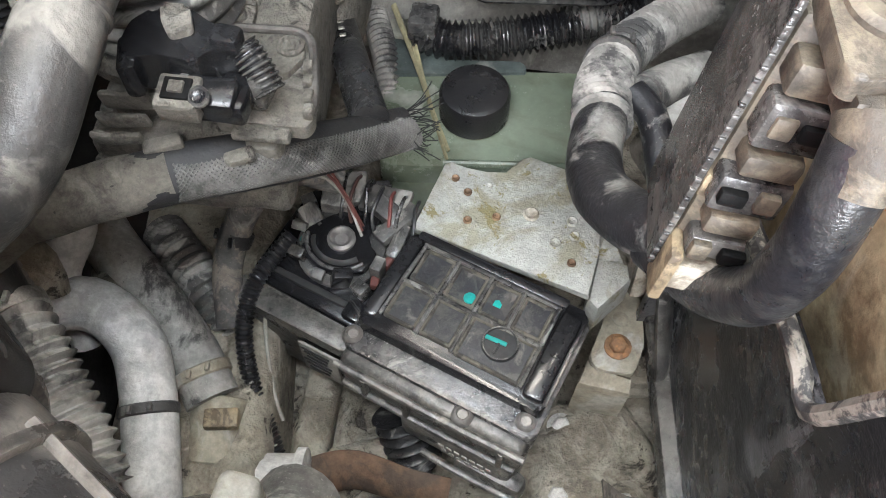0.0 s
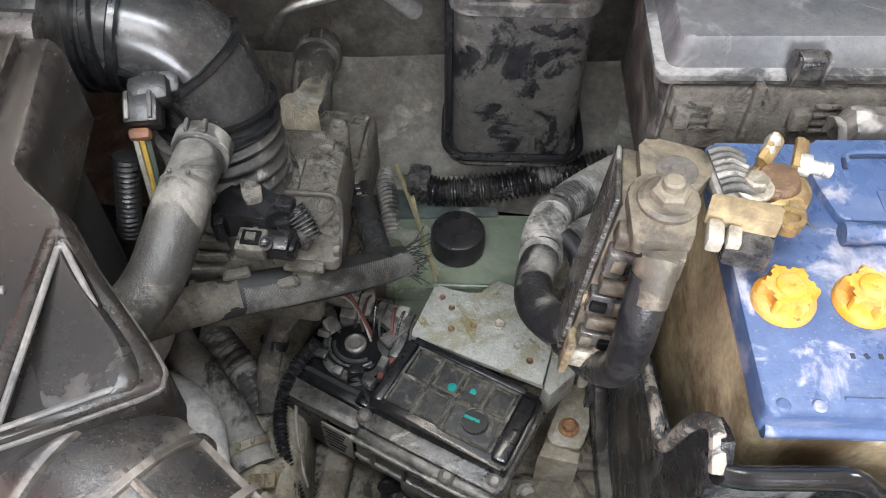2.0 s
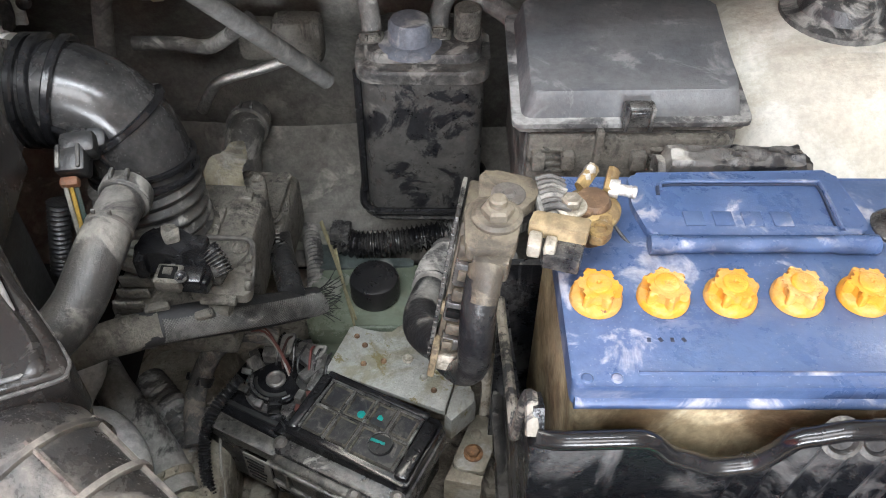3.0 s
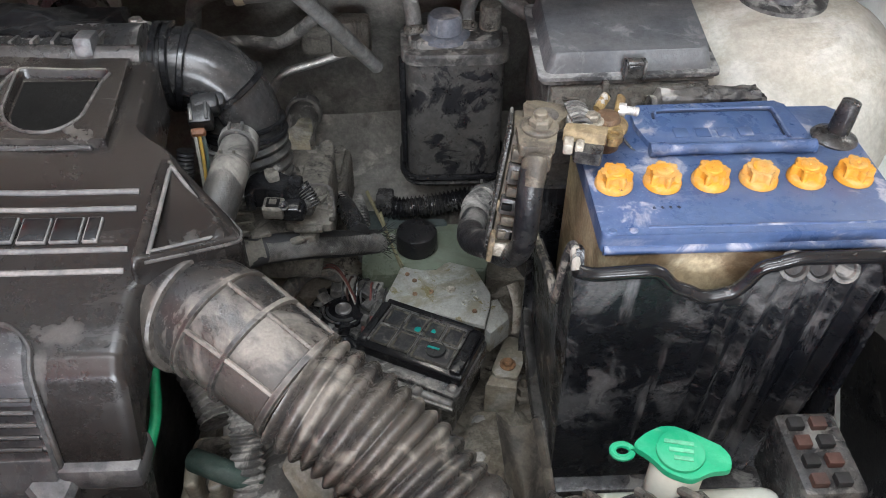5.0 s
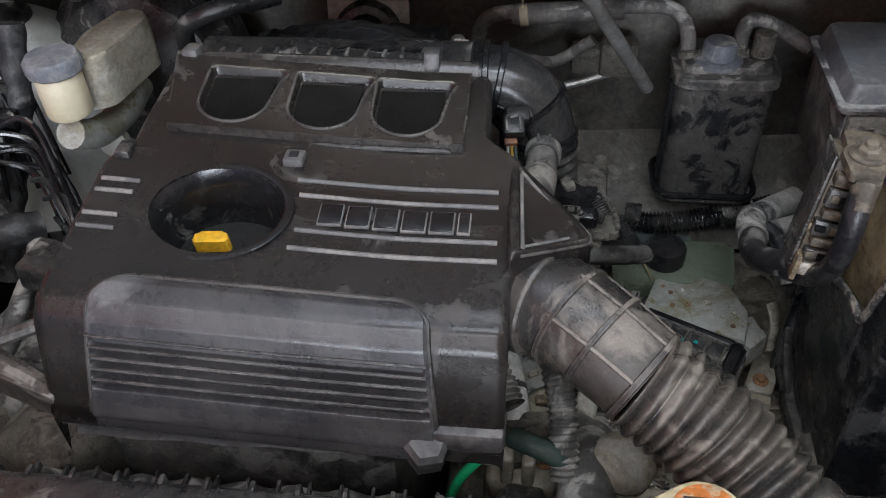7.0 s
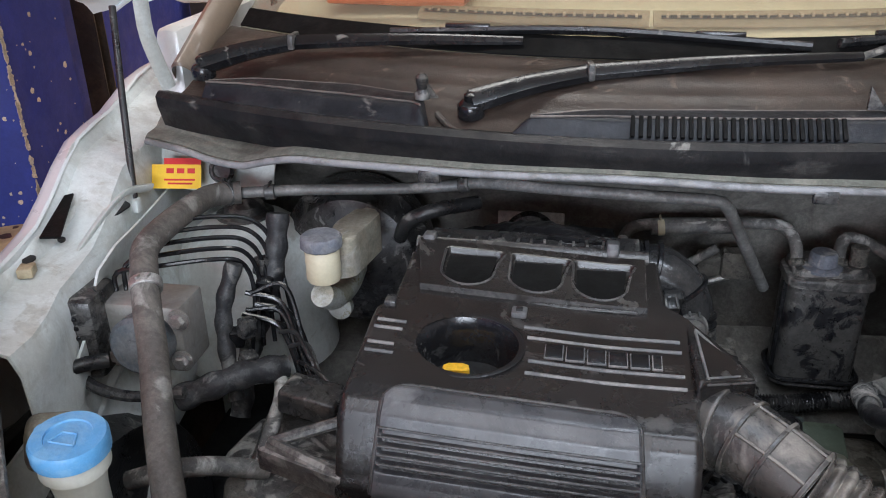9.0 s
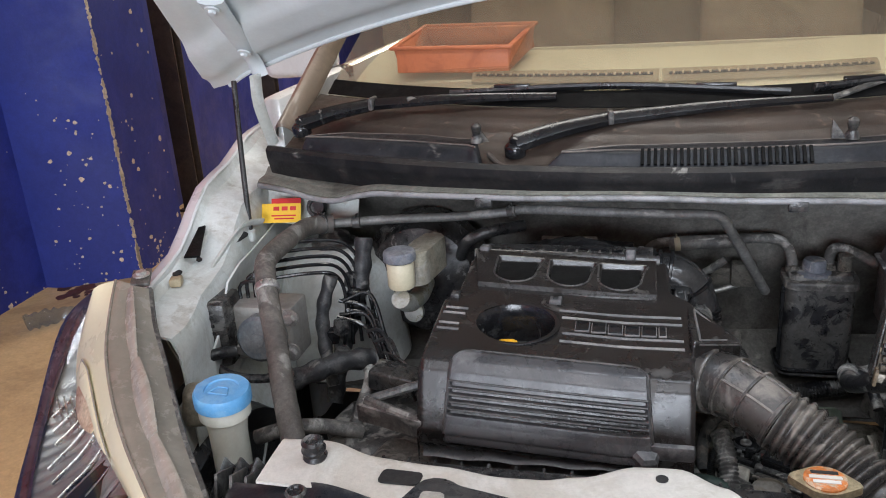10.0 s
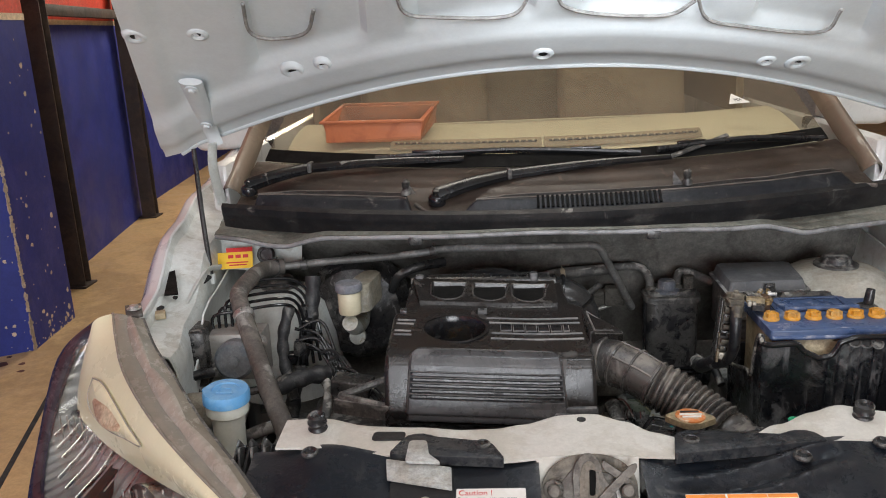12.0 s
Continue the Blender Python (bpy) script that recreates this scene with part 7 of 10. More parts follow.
def build_alloy_bracket():
    b = thing("alloy_bracket", "stained bare alloy bracket plate behind the actuator", "bracket", (0.265, 0.50, 0.44))
    bm = B()
    prism(bm, [(0.1975, 0.493), (0.217, 0.545), (0.222, 0.547), (0.232, 0.541), (0.246, 0.538), (0.259, 0.538), (0.270, 0.551), (0.276, 0.553), (0.305, 0.541), (0.321, 0.497), (0.318, 0.478), (0.310, 0.447)], 0.470, 0.4755, None, 0.001)
    part("plate", bm, alloy, b)
    bm = B()
    prism(bm, [(0.310, 0.447), (0.318, 0.478), (0.338, 0.474), (0.339, 0.462), (0.316, 0.440)], 0.440, 0.4705, None, 0.004)
    prism(bm, [(0.318, 0.478), (0.321, 0.497), (0.330, 0.50), (0.338, 0.474)], 0.446, 0.466, None, 0.004)
    part("bent_ear", bm, alloy, b)
    for x, y, r in ((0.275, 0.506, 0.0055), (0.2245, 0.533, 0.0028), (0.233, 0.522, 0.003), (0.247, 0.527, 0.0025), (0.233, 0.500, 0.003), (0.252, 0.503, 0.003), (0.302, 0.501, 0.0038), (0.303, 0.490, 0.0035), (0.290, 0.484, 0.0042), (0.300, 0.470, 0.003)):
        bm = B()
        lathe(bm, [(r, 0), (r, 0.0012), (r * 0.8, 0.002), (r * 0.5, 0.0012), (r * 0.2, 0.001)], pose(x, y, 0.4752), 14)
        part("rivet", bm, rust_brown if (r == 0.003 or r == 0.0028) else (pale_lug if r > 0.005 else alloy), b)
    m = thing("mount_bracket", "beige mounting bracket with a rusty orange bolt", "bracket", (0.335, 0.44, 0.36))
    bm = B()
    prism(bm, round_poly([(0.340, 0.481), (0.357, 0.476), (0.356, 0.440), (0.347, 0.417), (0.322, 0.421), (0.318, 0.430)], 0.005), 0.414, 0.420, None, 0.001)
    part("plate", bm, mount_mat, m)
    bm = B()
    prism(bm, [(0.318, 0.430), (0.322, 0.421), (0.347, 0.417), (0.344, 0.405), (0.310, 0.412)], 0.365, 0.416, None, 0.002)
    part("web", bm, mount_mat, m)
    bolt(m, (0.3375, 0.437, 0.4195), 0.0062, 0.007, rust_orange)
    bm = B()
    lathe(bm, [(0.0055, 0), (0.0055, 0.001), (0.003, 0.0015)], pose(0.341, 0.458, 0.4195), 14)
    part("rivet", bm, mount_mat, m)


mount_mat = surface("dusty_beige_metal", rgb(0.27, 0.25, 0.195), rgb(0.24, 0.21, 0.16), 0.55, metal=0.3, patch=30, dust=PALE, dusty=0.4)
rust_orange = surface("orange_rust", rgb(0.30, 0.16, 0.075), rgb(0.19, 0.11, 0.06), 0.7, metal=0.3, patch=60)
build_alloy_bracket()


def build_fluid_tank():
    t = thing("fluid_reservoir", "grey-green translucent fluid tank with a black cap", "reservoir", (0.25, 0.60, 0.34))
    bm = B()
    prism(bm, round_poly([(0.168, 0.563), (0.322, 0.563), (0.334, 0.655), (0.168, 0.655)], 0.010), 0.35, 0.447, None, 0.006)
    part("tank", bm, tank_mat, t)
    bm = B()
    prism(bm, round_poly([(0.172, 0.505), (0.215, 0.525), (0.222, 0.575), (0.178, 0.575)], 0.008), 0.35, 0.425, None, 0.006)
    part("side_tank", bm, tank_mat, t)
    bm = B()
    sweep(bm, [(0.215, 0.566, 0.4475), (0.27, 0.566, 0.4475), (0.318, 0.566, 0.4475)], 0.0025, 8, 0.02)
    part("seam", bm, tank_mat, t)
    bm = B()
    prism(bm, round_poly([(0.167, 0.646), (0.278, 0.652), (0.276, 0.663), (0.211, 0.663), (0.197, 0.680), (0.166, 0.685)], 0.004), 0.36, 0.450, None, 0.002)
    part("rear_tank", bm, tank_dark, t)
    bm = B()
    lathe(bm, [(0.024, -0.005), (0.024, 0.002), (0.0262, 0.003), (0.0262, 0.024), (0.0245, 0.0275), (0.021, 0.029), (0.010, 0.0295)], pose(0.237, 0.612, 0.447), 40)
    part("cap", bm, cap_black, t, "smooth black screw cap")
    for pts in ([(0.172, 0.70, 0.47), (0.196, 0.64, 0.455), (0.218, 0.567, 0.45)], [(0.190, 0.665, 0.462), (0.203, 0.62, 0.451), (0.219, 0.575, 0.45)]):
        bm = B()
        sweep(bm, pts, lambda s, d: 0.0028 - 0.0012 * s, 6, 0.01, 0.5)
        solo("dry_stalk", bm, straw, "dry straw stalk lying on the tank", "stalk", pts[1], group="dry stalks")


tank_dark = surface("dark_tank_side", rgb(0.055, 0.068, 0.065), rgb(0.035, 0.045, 0.043), 0.3, dust=DUST, dusty=0.2)
cap_black = surface("satin_black_cap", rgb(0.010, 0.010, 0.011), rgb(0.016, 0.015, 0.015), 0.22, grain=160, patch=12, bump=0.1)
build_fluid_tank()


def build_battery_links():
    f = thing("fuse_link_holder", "dusty fuse link holder clamped on the battery terminal", "fuse holder", (0.325, 0.39, 0.66))
    T, Q = V((0.331, 0.396, 0.776)), V((0.3145, 0.380, 0.664))
    ax = (T - Q).normalized()
    yv = V((0.16, 0.98, 0.0))
    yv = (yv - ax * yv.dot(ax)).normalized()
    xv = yv.cross(ax)
    M = Matrix(((xv.x, yv.x, ax.x, Q.x), (xv.y, yv.y, ax.y, Q.y), (xv.z, yv.z, ax.z, Q.z), (0, 0, 0, 1)))
    def mb(name, c, s, b, mat, parent=f, label="", turn=(0, 0, 0)):
        bm = B()
        box(bm, c, s, b, turn)
        bmesh.ops.transform(bm, matrix=M, verts=bm.verts)
        return part(name, bm, mat, parent, label)
    mb("backboard", (-0.002, 0.008, 0.056), (0.022, 0.050, 0.112), 0.003, holder_mat)
    strip = mb("edge_strip", (-0.0155, 0.004, 0.058), (0.003, 0.046, 0.116), 0.001, plastic)
    for i in range(24):
        mb("strip_tooth", (-0.0160, -0.0185, 0.004 + 0.0047 * i), (0.0022, 0.0026, 0.0016), 0.0004, plastic, strip)
    for z, y, w, h, mat in ((0.006, -0.021, 0.026, 0.014, pale_lug), (0.021, -0.018, 0.020, 0.010, plastic), (0.034, -0.019, 0.018, 0.009, holder_mat), (0.048, -0.018, 0.024, 0.016, plastic), (0.063, -0.020, 0.019, 0.009, holder_mat), (0.079, -0.019, 0.022, 0.018, plastic), (0.097, -0.020, 0.022, 0.012, holder_mat)):
        mb("fuse_block", (0.0, y, z), (w, 0.014, h), 0.002, mat, turn=(0, 0, 2))
    for z, x in ((0.021, 0.006), (0.049, -0.006), (0.080, 0.005)):
        mb("fuse_window", (x, -0.0265, z), (0.009, 0.004, 0.006), 0.001, void_black)
        mb("fuse_link", (-x * 0.9, -0.0258, z), (0.007, 0.004, 0.008), 0.001, holder_mat)
    mb("tan_tab", (-0.012, -0.022, 0.006), (0.005, 0.016, 0.026), 0.0015, holder_tan)
    mb("tan_tab", (-0.012, -0.016, 0.044), (0.004, 0.006, 0.010), 0.001, holder_tan)
    # top plates with the nut, the washer and the cable lug
    bm = B()
    prism(bm, round_poly([(0.3175, 0.352), (0.345, 0.352), (0.350, 0.372), (0.347, 0.392), (0.330, 0.398), (0.318, 0.388)], 0.005), 0.776, 0.785, None, 0.002)
    part("front_plate", bm, holder_mat, f)
    bm = B()
    prism(bm, round_poly([(0.326, 0.392), (0.352, 0.387), (0.362, 0.398), (0.364, 0.414), (0.335, 0.424), (0.328, 0.421)], 0.005), 0.774, 0.7825, None, 0.002)
    part("rear_plate", bm, holder_mat, f)
    bm = B()
    lathe(bm, [(0.0105, 0), (0.0105, 0.001), (0.0095, 0.0016), (0.0045, 0.0014), (0.003, 0.003), (0.001, 0.0032)], pose(0.3445, 0.400, 0.7822), 24)
    part("washer", bm, alloy_dark, f)
    bm = B()
    m = pose(0.3365, 0.3775, 0.785)
    lathe(bm, [(0.0150, 0), (0.0150, 0.002), (0.0125, 0.0035)], m, 28)
    lathe(bm, [(0.0095, 0.003), (0.0095, 0.008), (0.0080, 0.010), (0.0055, 0.0105)], m, 6)
    lathe(bm, [(0.0052, 0.009), (0.0052, 0.0145), (0.004, 0.0155)], m, 16)
    part("nut", bm, holder_mat, f, "dusty flanged nut on its stud", smooth=25)
    bm = B()
    prism(bm, round_poly([(0.322, 0.346), (0.341, 0.344), (0.346, 0.362), (0.322, 0.364)], 0.003), 0.766, 0.779, None, 0.003)
    part("cable_lug", bm, holder_mat, f)
    bm = B()
    sweep(bm, [(0.330, 0.350, 0.772), (0.3285, 0.344, 0.768), (0.327, 0.338, 0.758)], lambda q, d: 0.0115 - 0.001 * q, 18, 0.003, 0.85)
    part("lug_sleeve", bm, holder_mat, f, "dusty tinned cable sleeve")
    # grooved rubber flap and the bar to the terminal
    for i in range(7):
        bm = B()
        sweep(bm, [(0.362 + 0.0004 * i, 0.4125 - 0.0042 * i, 0.783), (0.370 + 0.0004 * i, 0.4135 - 0.0042 * i, 0.785), (0.379 + 0.0002 * i, 0.4115 - 0.0042 * i, 0.782)], 0.0024, 8, 0.004)
        part("flap_rib", bm, plastic_dusty, f)
    bm = B()
    box(bm, (0.3695, 0.400, 0.7775), (0.018, 0.032, 0.009), 0.003, (0, 0, 6))
    part("cover_flap", bm, plastic_dusty, f)
    bm = B()
    prism(bm, round_poly([(0.3585, 0.3825), (0.391, 0.375), (0.387, 0.363), (0.354, 0.3715)], 0.0015), 0.777, 0.7865, None, 0.0012)
    part("terminal_bar", bm, tan_bright, f, "tan plastic terminal bar")
    bm = B()
    prism(bm, round_poly([(0.362, 0.371), (0.387, 0.364), (0.382, 0.350), (0.362, 0.356)], 0.002), 0.766, 0.777, None, 0.002)
    part("bar_block", bm, plastic, f)
    bm = B()
    box(bm, (0.3575, 0.3625, 0.7785), (0.008, 0.014, 0.010), 0.002, (0, 0, -12))
    box(bm, (0.3665, 0.3615, 0.7765), (0.007, 0.012, 0.010), 0.002, (0, 0, -14))
    part("pale_tab", bm, pale_lug, f)
    tc = thing("battery_terminal", "corroded brass battery terminal clamp", "terminal clamp", (0.394, 0.395, 0.755))
    bm = B()
    lathe(bm, [(0.013, 0), (0.013, 0.020), (0.011, 0.030), (0.0095, 0.033), (0.003, 0.0335)], pose(0.3955, 0.3985, 0.749), 20)
    part("post", bm, rust_brown, tc, "greasy brown lead post")
    bm = B()
    ring = [V((0.3955 + 0.0135 * math.cos(t), 0.3985 + 0.0135 * math.sin(t), 0.774)) for t in [1.9 + 0.30 * k for k in range(18)]]
    sweep(bm, ring, 0.0032, 8, 0.003, 1.7)
    part("ring", bm, brass, tc)
    for p, q in (((0.3885, 0.408, 0.781), (0.3985, 0.4225, 0.785)), ((0.4055, 0.404, 0.781), (0.4105, 0.4200, 0.785))):
        bm = B()
        sweep(bm, [p, V(p).lerp(V(q), 0.5), q], 0.0032, 8, 0.003, 1.5)
        part("jaw", bm, brass, tc)
    bm = B()
    prism(bm, round_poly([(0.380, 0.384), (0.394, 0.386), (0.397, 0.396), (0.390, 0.404), (0.377, 0.398)], 0.003), 0.774, 0.781, None, 0.0015)
    part("saddle", bm, rust_brown, tc)
    bm = B()
    prism(bm, round_poly([(0.399, 0.392), (0.4055, 0.390), (0.4045, 0.374), (0.398, 0.367), (0.390, 0.369), (0.392, 0.377), (0.397, 0.381)], 0.003), 0.772, 0.778, None, 0.0012)
    part("eye_arm", bm, brass, tc)
    bm = B()
    lathe(bm, [(0.0068, 0), (0.0068, 0.0032), (0.0040, 0.0034), (0.0036, 0.001), (0.001, 0.0008)], pose(0.3968, 0.3745, 0.7765), 20)
    part("eye", bm, brass, tc)
    bm = B()
    m = pose(0.3812, 0.3915, 0.7805)
    lathe(bm, [(0.0098, 0), (0.0098, 0.0016), (0.0085, 0.0026)], m, 24)
    lathe(bm, [(0.0064, 0.0022), (0.0064, 0.0068), (0.0050, 0.0080), (0.0020, 0.0080)], m, 6)
    part("clamp_nut", bm, pale_lug, tc, "bright plated flange nut", smooth=25)
    bm = B()
    lathe(bm, [(0.0058, 0), (0.0058, 0.006), (0.0036, 0.0062), (0.0036, 0.012), (0.0042, 0.0122), (0.0036, 0.0135), (0.0042, 0.0150), (0.0036, 0.0165), (0.002, 0.017)], axis_pose((0.4065, 0.4085, 0.781), (0.424, 0.4035, 0.781)), 14)
    part("clamp_screw", bm, steel, tc)
    bm = B()
    lathe(bm, [(0.0036, 0), (0.0042, 0.003), (0.0036, 0.006), (0.0042, 0.009), (0.0036, 0.012), (0.002, 0.0125)], axis_pose((0.3905, 0.4125, 0.782), (0.3965, 0.4215, 0.785)), 14)
    part("clamp_screw", bm, steel, tc)
    # thin lead that crosses the lid
    hose([(0.4085, 0.402, 0.763), (0.414, 0.398, 0.7555), (0.421, 0.390, 0.7510), (0.430, 0.381, 0.7505)], 0.0011, rubber_black, "thin black lead on the battery lid", "wire", "wire", 8, 0.004)
    hose([(0.3285, 0.346, 0.768), (0.326, 0.338, 0.752), (0.325, 0.334, 0.725), (0.324, 0.340, 0.692), (0.317, 0.358, 0.664), (0.305, 0.385, 0.646)], 0.0105, rubber_black, "thick black battery cable beside the fuse holder", "cable", "battery_cable", 16)
    hose([(0.313, 0.380, 0.662), (0.300, 0.398, 0.643), (0.290, 0.425, 0.625), (0.291, 0.455, 0.612), (0.300, 0.490, 0.604)], 0.0135, scuffed, "thick black cable sleeve with rubbed grey patches", "cable", "battery_cable", 16)
    cc = hose([(0.297, 0.478, 0.607), (0.303, 0.515, 0.594), (0.322, 0.565, 0.565), (0.352, 0.612, 0.540), (0.392, 0.645, 0.535)], ribbed(0.0160, 0.0052, 0.0044, 1.3), corr_pale, "pale dusty corrugated cable conduit", "conduit", "cable_conduit", 18, 0.0008)
    clamp(cc, (0.312, 0.543, 0.580), (0.322, 0.565, 0.565), 0.0168, plastic_dusty, 0.008)
    hose([(0.316, 0.505, 0.600), (0.326, 0.490, 0.598), (0.330, 0.463, 0.590), (0.334, 0.440, 0.575)], 0.0085, scuffed, "short black breather hose bend", "hose", "breather_hose")
    hose([(0.325, 0.515, 0.585), (0.345, 0.535, 0.575), (0.37, 0.55, 0.57)], 0.012, corr_pale, "pale dusty connector tube", "hose", "connector_tube")
    bm = B()
    box(bm, (0.362, 0.505, 0.545), (0.045, 0.06, 0.05), 0.008, (10, 0, 30))
    solo("connector_block", bm, corr_pale, "dust-covered connector block beside the conduit", "connector", (0.362, 0.505, 0.52))


tan_bright = surface("tan_moulded_plastic", rgb(0.30, 0.235, 0.135), rgb(0.20, 0.155, 0.09), 0.45, patch=30, dust=rgb(0.42, 0.36, 0.25), dusty=0.2)
rubber_black = surface("bare_black_rubber", rgb(0.010, 0.010, 0.012), rgb(0.025, 0.025, 0.025), 0.25, patch=30, dust=DUST, dusty=0.12)
holder_mat = surface("dusty_tan_plastic", rgb(0.120, 0.102, 0.073), rgb(0.045, 0.038, 0.029), 0.45, patch=45, mix=0.5, dust=rgb(0.19, 0.168, 0.128), dusty=0.30, edge=0.4)
holder_tan = surface("tan_bar", rgb(0.20, 0.16, 0.10), rgb(0.075, 0.058, 0.038), 0.5, patch=50, mix=0.45)
scuffed = surface("scuffed_cable", rgb(0.011, 0.011, 0.013), rgb(0.24, 0.235, 0.22), 0.28, patch=22, sharp=0.09, mix=0.24, dust=PALE, dusty=0.2)
corr_pale = surface("dust_grey_conduit", rgb(0.16, 0.155, 0.143), rgb(0.035, 0.034, 0.033), 0.6, patch=26, dust=rgb(0.38, 0.365, 0.335), dusty=0.55)
build_battery_links()


def build_hoses():
    # conduit along the firewall behind the tank
    hose([(0.195, 0.678, 0.464), (0.2174, 0.6700, 0.464), (0.2615, 0.6735, 0.466), (0.3055, 0.681, 0.470), (0.350, 0.690, 0.474), (0.385, 0.700, 0.480)], ribbed(0.0160, 0.0056, 0.0042, 1.2), surface("shiny_conduit", rgb(0.008, 0.008, 0.009), rgb(0.03, 0.029, 0.028), 0.12, rough2=0.25, patch=30, sharp=0.06, dust=rgb(0.30, 0.29, 0.27), dusty=0.16), "black corrugated conduit with rubbed dust", "conduit", "wiring_conduit", 16, 0.0009)
    bm = B()
    box(bm, (0.197, 0.676, 0.476), (0.022, 0.024, 0.02), 0.003, (0, 0, -8))
    solo("conduit_clip", bm, plastic, "black plastic conduit clip", "clip", (0.197, 0.676, 0.466))
    # straight black hose with its pale print
    h = hose([(0.152, 0.792, 0.43), (0.137, 0.777, 0.438), (0.124, 0.755, 0.444), (0.126, 0.70, 0.476), (0.141, 0.63, 0.520), (0.158, 0.565, 0.550), (0.174, 0.514, 0.560)], 0.0115, rubber, "black coolant hose with pale printing", "hose", "coolant_hose", 16)
    for i in range(9):
        bm = B()
        box(bm, (0.1285 + 0.0030 * i, 0.69 - 0.0140 * i, 0.4945 + 0.0084 * i), (0.004, 0.006, 0.001), 0.0003, (-32, 0, 12))
        part("print_bar", bm, label_grey, h)
    hose([(0.155, 0.71, 0.45), (0.168, 0.66, 0.445), (0.172, 0.61, 0.43)], ribbed(0.011, 0.005, 0.002), corr_pale, "grey corrugated sleeve behind the coolant hose", "conduit", "wiring_conduit", 14, 0.001)
    # woven sleeve
    line = [(0.010, 0.425, 0.585), (0.045, 0.430, 0.600), (0.085, 0.443, 0.602), (0.120, 0.460, 0.592), (0.157, 0.492, 0.564), (0.192, 0.528, 0.534)]
    w = hose(line, lambda s, d: 0.0135 + 0.0015 * math.sin(s * 3), braid_mat, "wide woven black sleeve with a frayed end", "sleeve", "woven_sleeve", 24, 0.004, 0.6)
    bm = B()
    sweep(bm, [V(p) + V((0, 0, 0.0005)) for p in ([(-0.03, 0.412, 0.560)] + line[:3])], lambda q, d: 0.0145 + 0.0012 * math.sin(d * 110) * math.sin(d * 37), 20, 0.004, 0.72)
    part("taped_end", bm, dust_plastic, w, "dust-caked taped end of the sleeve")
    cl, length = curve_points([V(p) for p in line[2:]], 0.0035)
    rng = random.Random(2)
    bm = B()
    for turn_dir in (-1, 1):
        for st in range(30):
            pts = []
            for i, p in enumerate(cl):
                t = (cl[min(i + 1, len(cl) - 1)] - cl[max(i - 1, 0)]).normalized()
                side = t.cross(V((0, 0, 1))).normalized()
                up = side.cross(t)
                a = turn_dir * (i * 0.30) + st * 2 * math.pi / 30
                pts.append(p + side * math.cos(a) * 0.0152 + up * math.sin(a) * 0.0097)
            sweep(bm, pts, 0.00075, 4, 0.0035, 0.6)
    ob = part("woven_threads", bm, thread_mat, w)
    ob["kind"] = "stuff"
    bm = B()
    for i in range(34):
        a = 2 * math.pi * rng.random()
        p = V(line[-1]) + V((0.0, math.cos(a) * 0.013, math.sin(a) * 0.009))
        d = V((0.012 + 0.012 * rng.random(), 0.006 * rng.gauss(0, 1) + 0.005, 0.007 * rng.gauss(0, 1)))
        sweep(bm, [p - d * 0.3, p + d * 0.5, p + d + V((0, 0, 0.004 * rng.gauss(0, 1)))], 0.00035, 4, 0.006)
    ob = part("frayed_threads", bm, dark, w)
    ob["kind"] = "stuff"
    # taped loom under the sleeve and a few thin wires
    wl = hose([(0.080, 0.435, 0.44), (0.078, 0.47, 0.465), (0.095, 0.50, 0.495), (0.12, 0.515, 0.505), (0.148, 0.52, 0.49)], 0.010, taped, "taped wiring loom running to the actuator", "loom", "wiring_loom")
    clamp(wl, (0.083, 0.483, 0.475), (0.095, 0.50, 0.495), 0.0115, rubber, 0.010)
    for k, (mat_, off) in enumerate(((red_brown, 0.0), (red_brown, 0.004), (label_grey, -0.004))):
        hose([(0.125, 0.512 + off, 0.508), (0.142, 0.510 + off, 0.512), (0.155, 0.500, 0.50 + off), (0.165, 0.488 + off, 0.478)], 0.0010, mat_, "thin bare wire at the actuator's plug", "wire", "wire", 6, 0.006, group="actuator wires")
    # ribbed wire conduit down the actuator's corner, and the pale cable by it
    hose([(0.118, 0.488, 0.470), (0.104, 0.470, 0.464), (0.095, 0.452, 0.460), (0.090, 0.430, 0.445), (0.094, 0.405, 0.425), (0.104, 0.382, 0.405), (0.112, 0.362, 0.390)], ribbed(0.0062, 0.0033, 0.0016, 0.7), rubber, "thin glossy black corrugated wire conduit", "conduit", "wire_conduit", 12, 0.0006)
    hose([(0.100, 0.45, 0.44), (0.101, 0.43, 0.425), (0.108, 0.40, 0.41), (0.114, 0.385, 0.40)], 0.0014, label_grey, "thin pale cable beside the conduit", "cable", "thin_cable", 8)
    # hoses that run down beside the gearbox
    bh = hose([(0.067, 0.500, 0.692), (0.0655, 0.47, 0.694), (0.062, 0.435, 0.690), (0.054, 0.405, 0.676), (0.040, 0.385, 0.665), (0.012, 0.368, 0.648)], lambda q, d: 0.0165 + 0.0015 * (q > 0.28), hose_grey, "thick dusty grey breather hose", "hose", "breather_hose", 18)
    clamp(bh, (0.067, 0.494, 0.6925), (0.0655, 0.47, 0.694), 0.0190, hose_grey, 0.010)
    clamp(bh, (0.0648, 0.460, 0.6935), (0.062, 0.435, 0.690), 0.0180, hose_grey, 0.004)
    rh = hose([(-0.035, 0.525, 0.465), (-0.015, 0.497, 0.465), (0.000, 0.478, 0.460), (0.027, 0.450, 0.452), (0.056, 0.417, 0.442), (0.074, 0.387, 0.432)], 0.0175, spotted, "dusty black radiator hose with rubbed spots", "hose", "radiator_hose", 20)
    clamp(rh, (0.066, 0.402, 0.437), (0.074, 0.387, 0.432), 0.0190, mount_mat, 0.008)
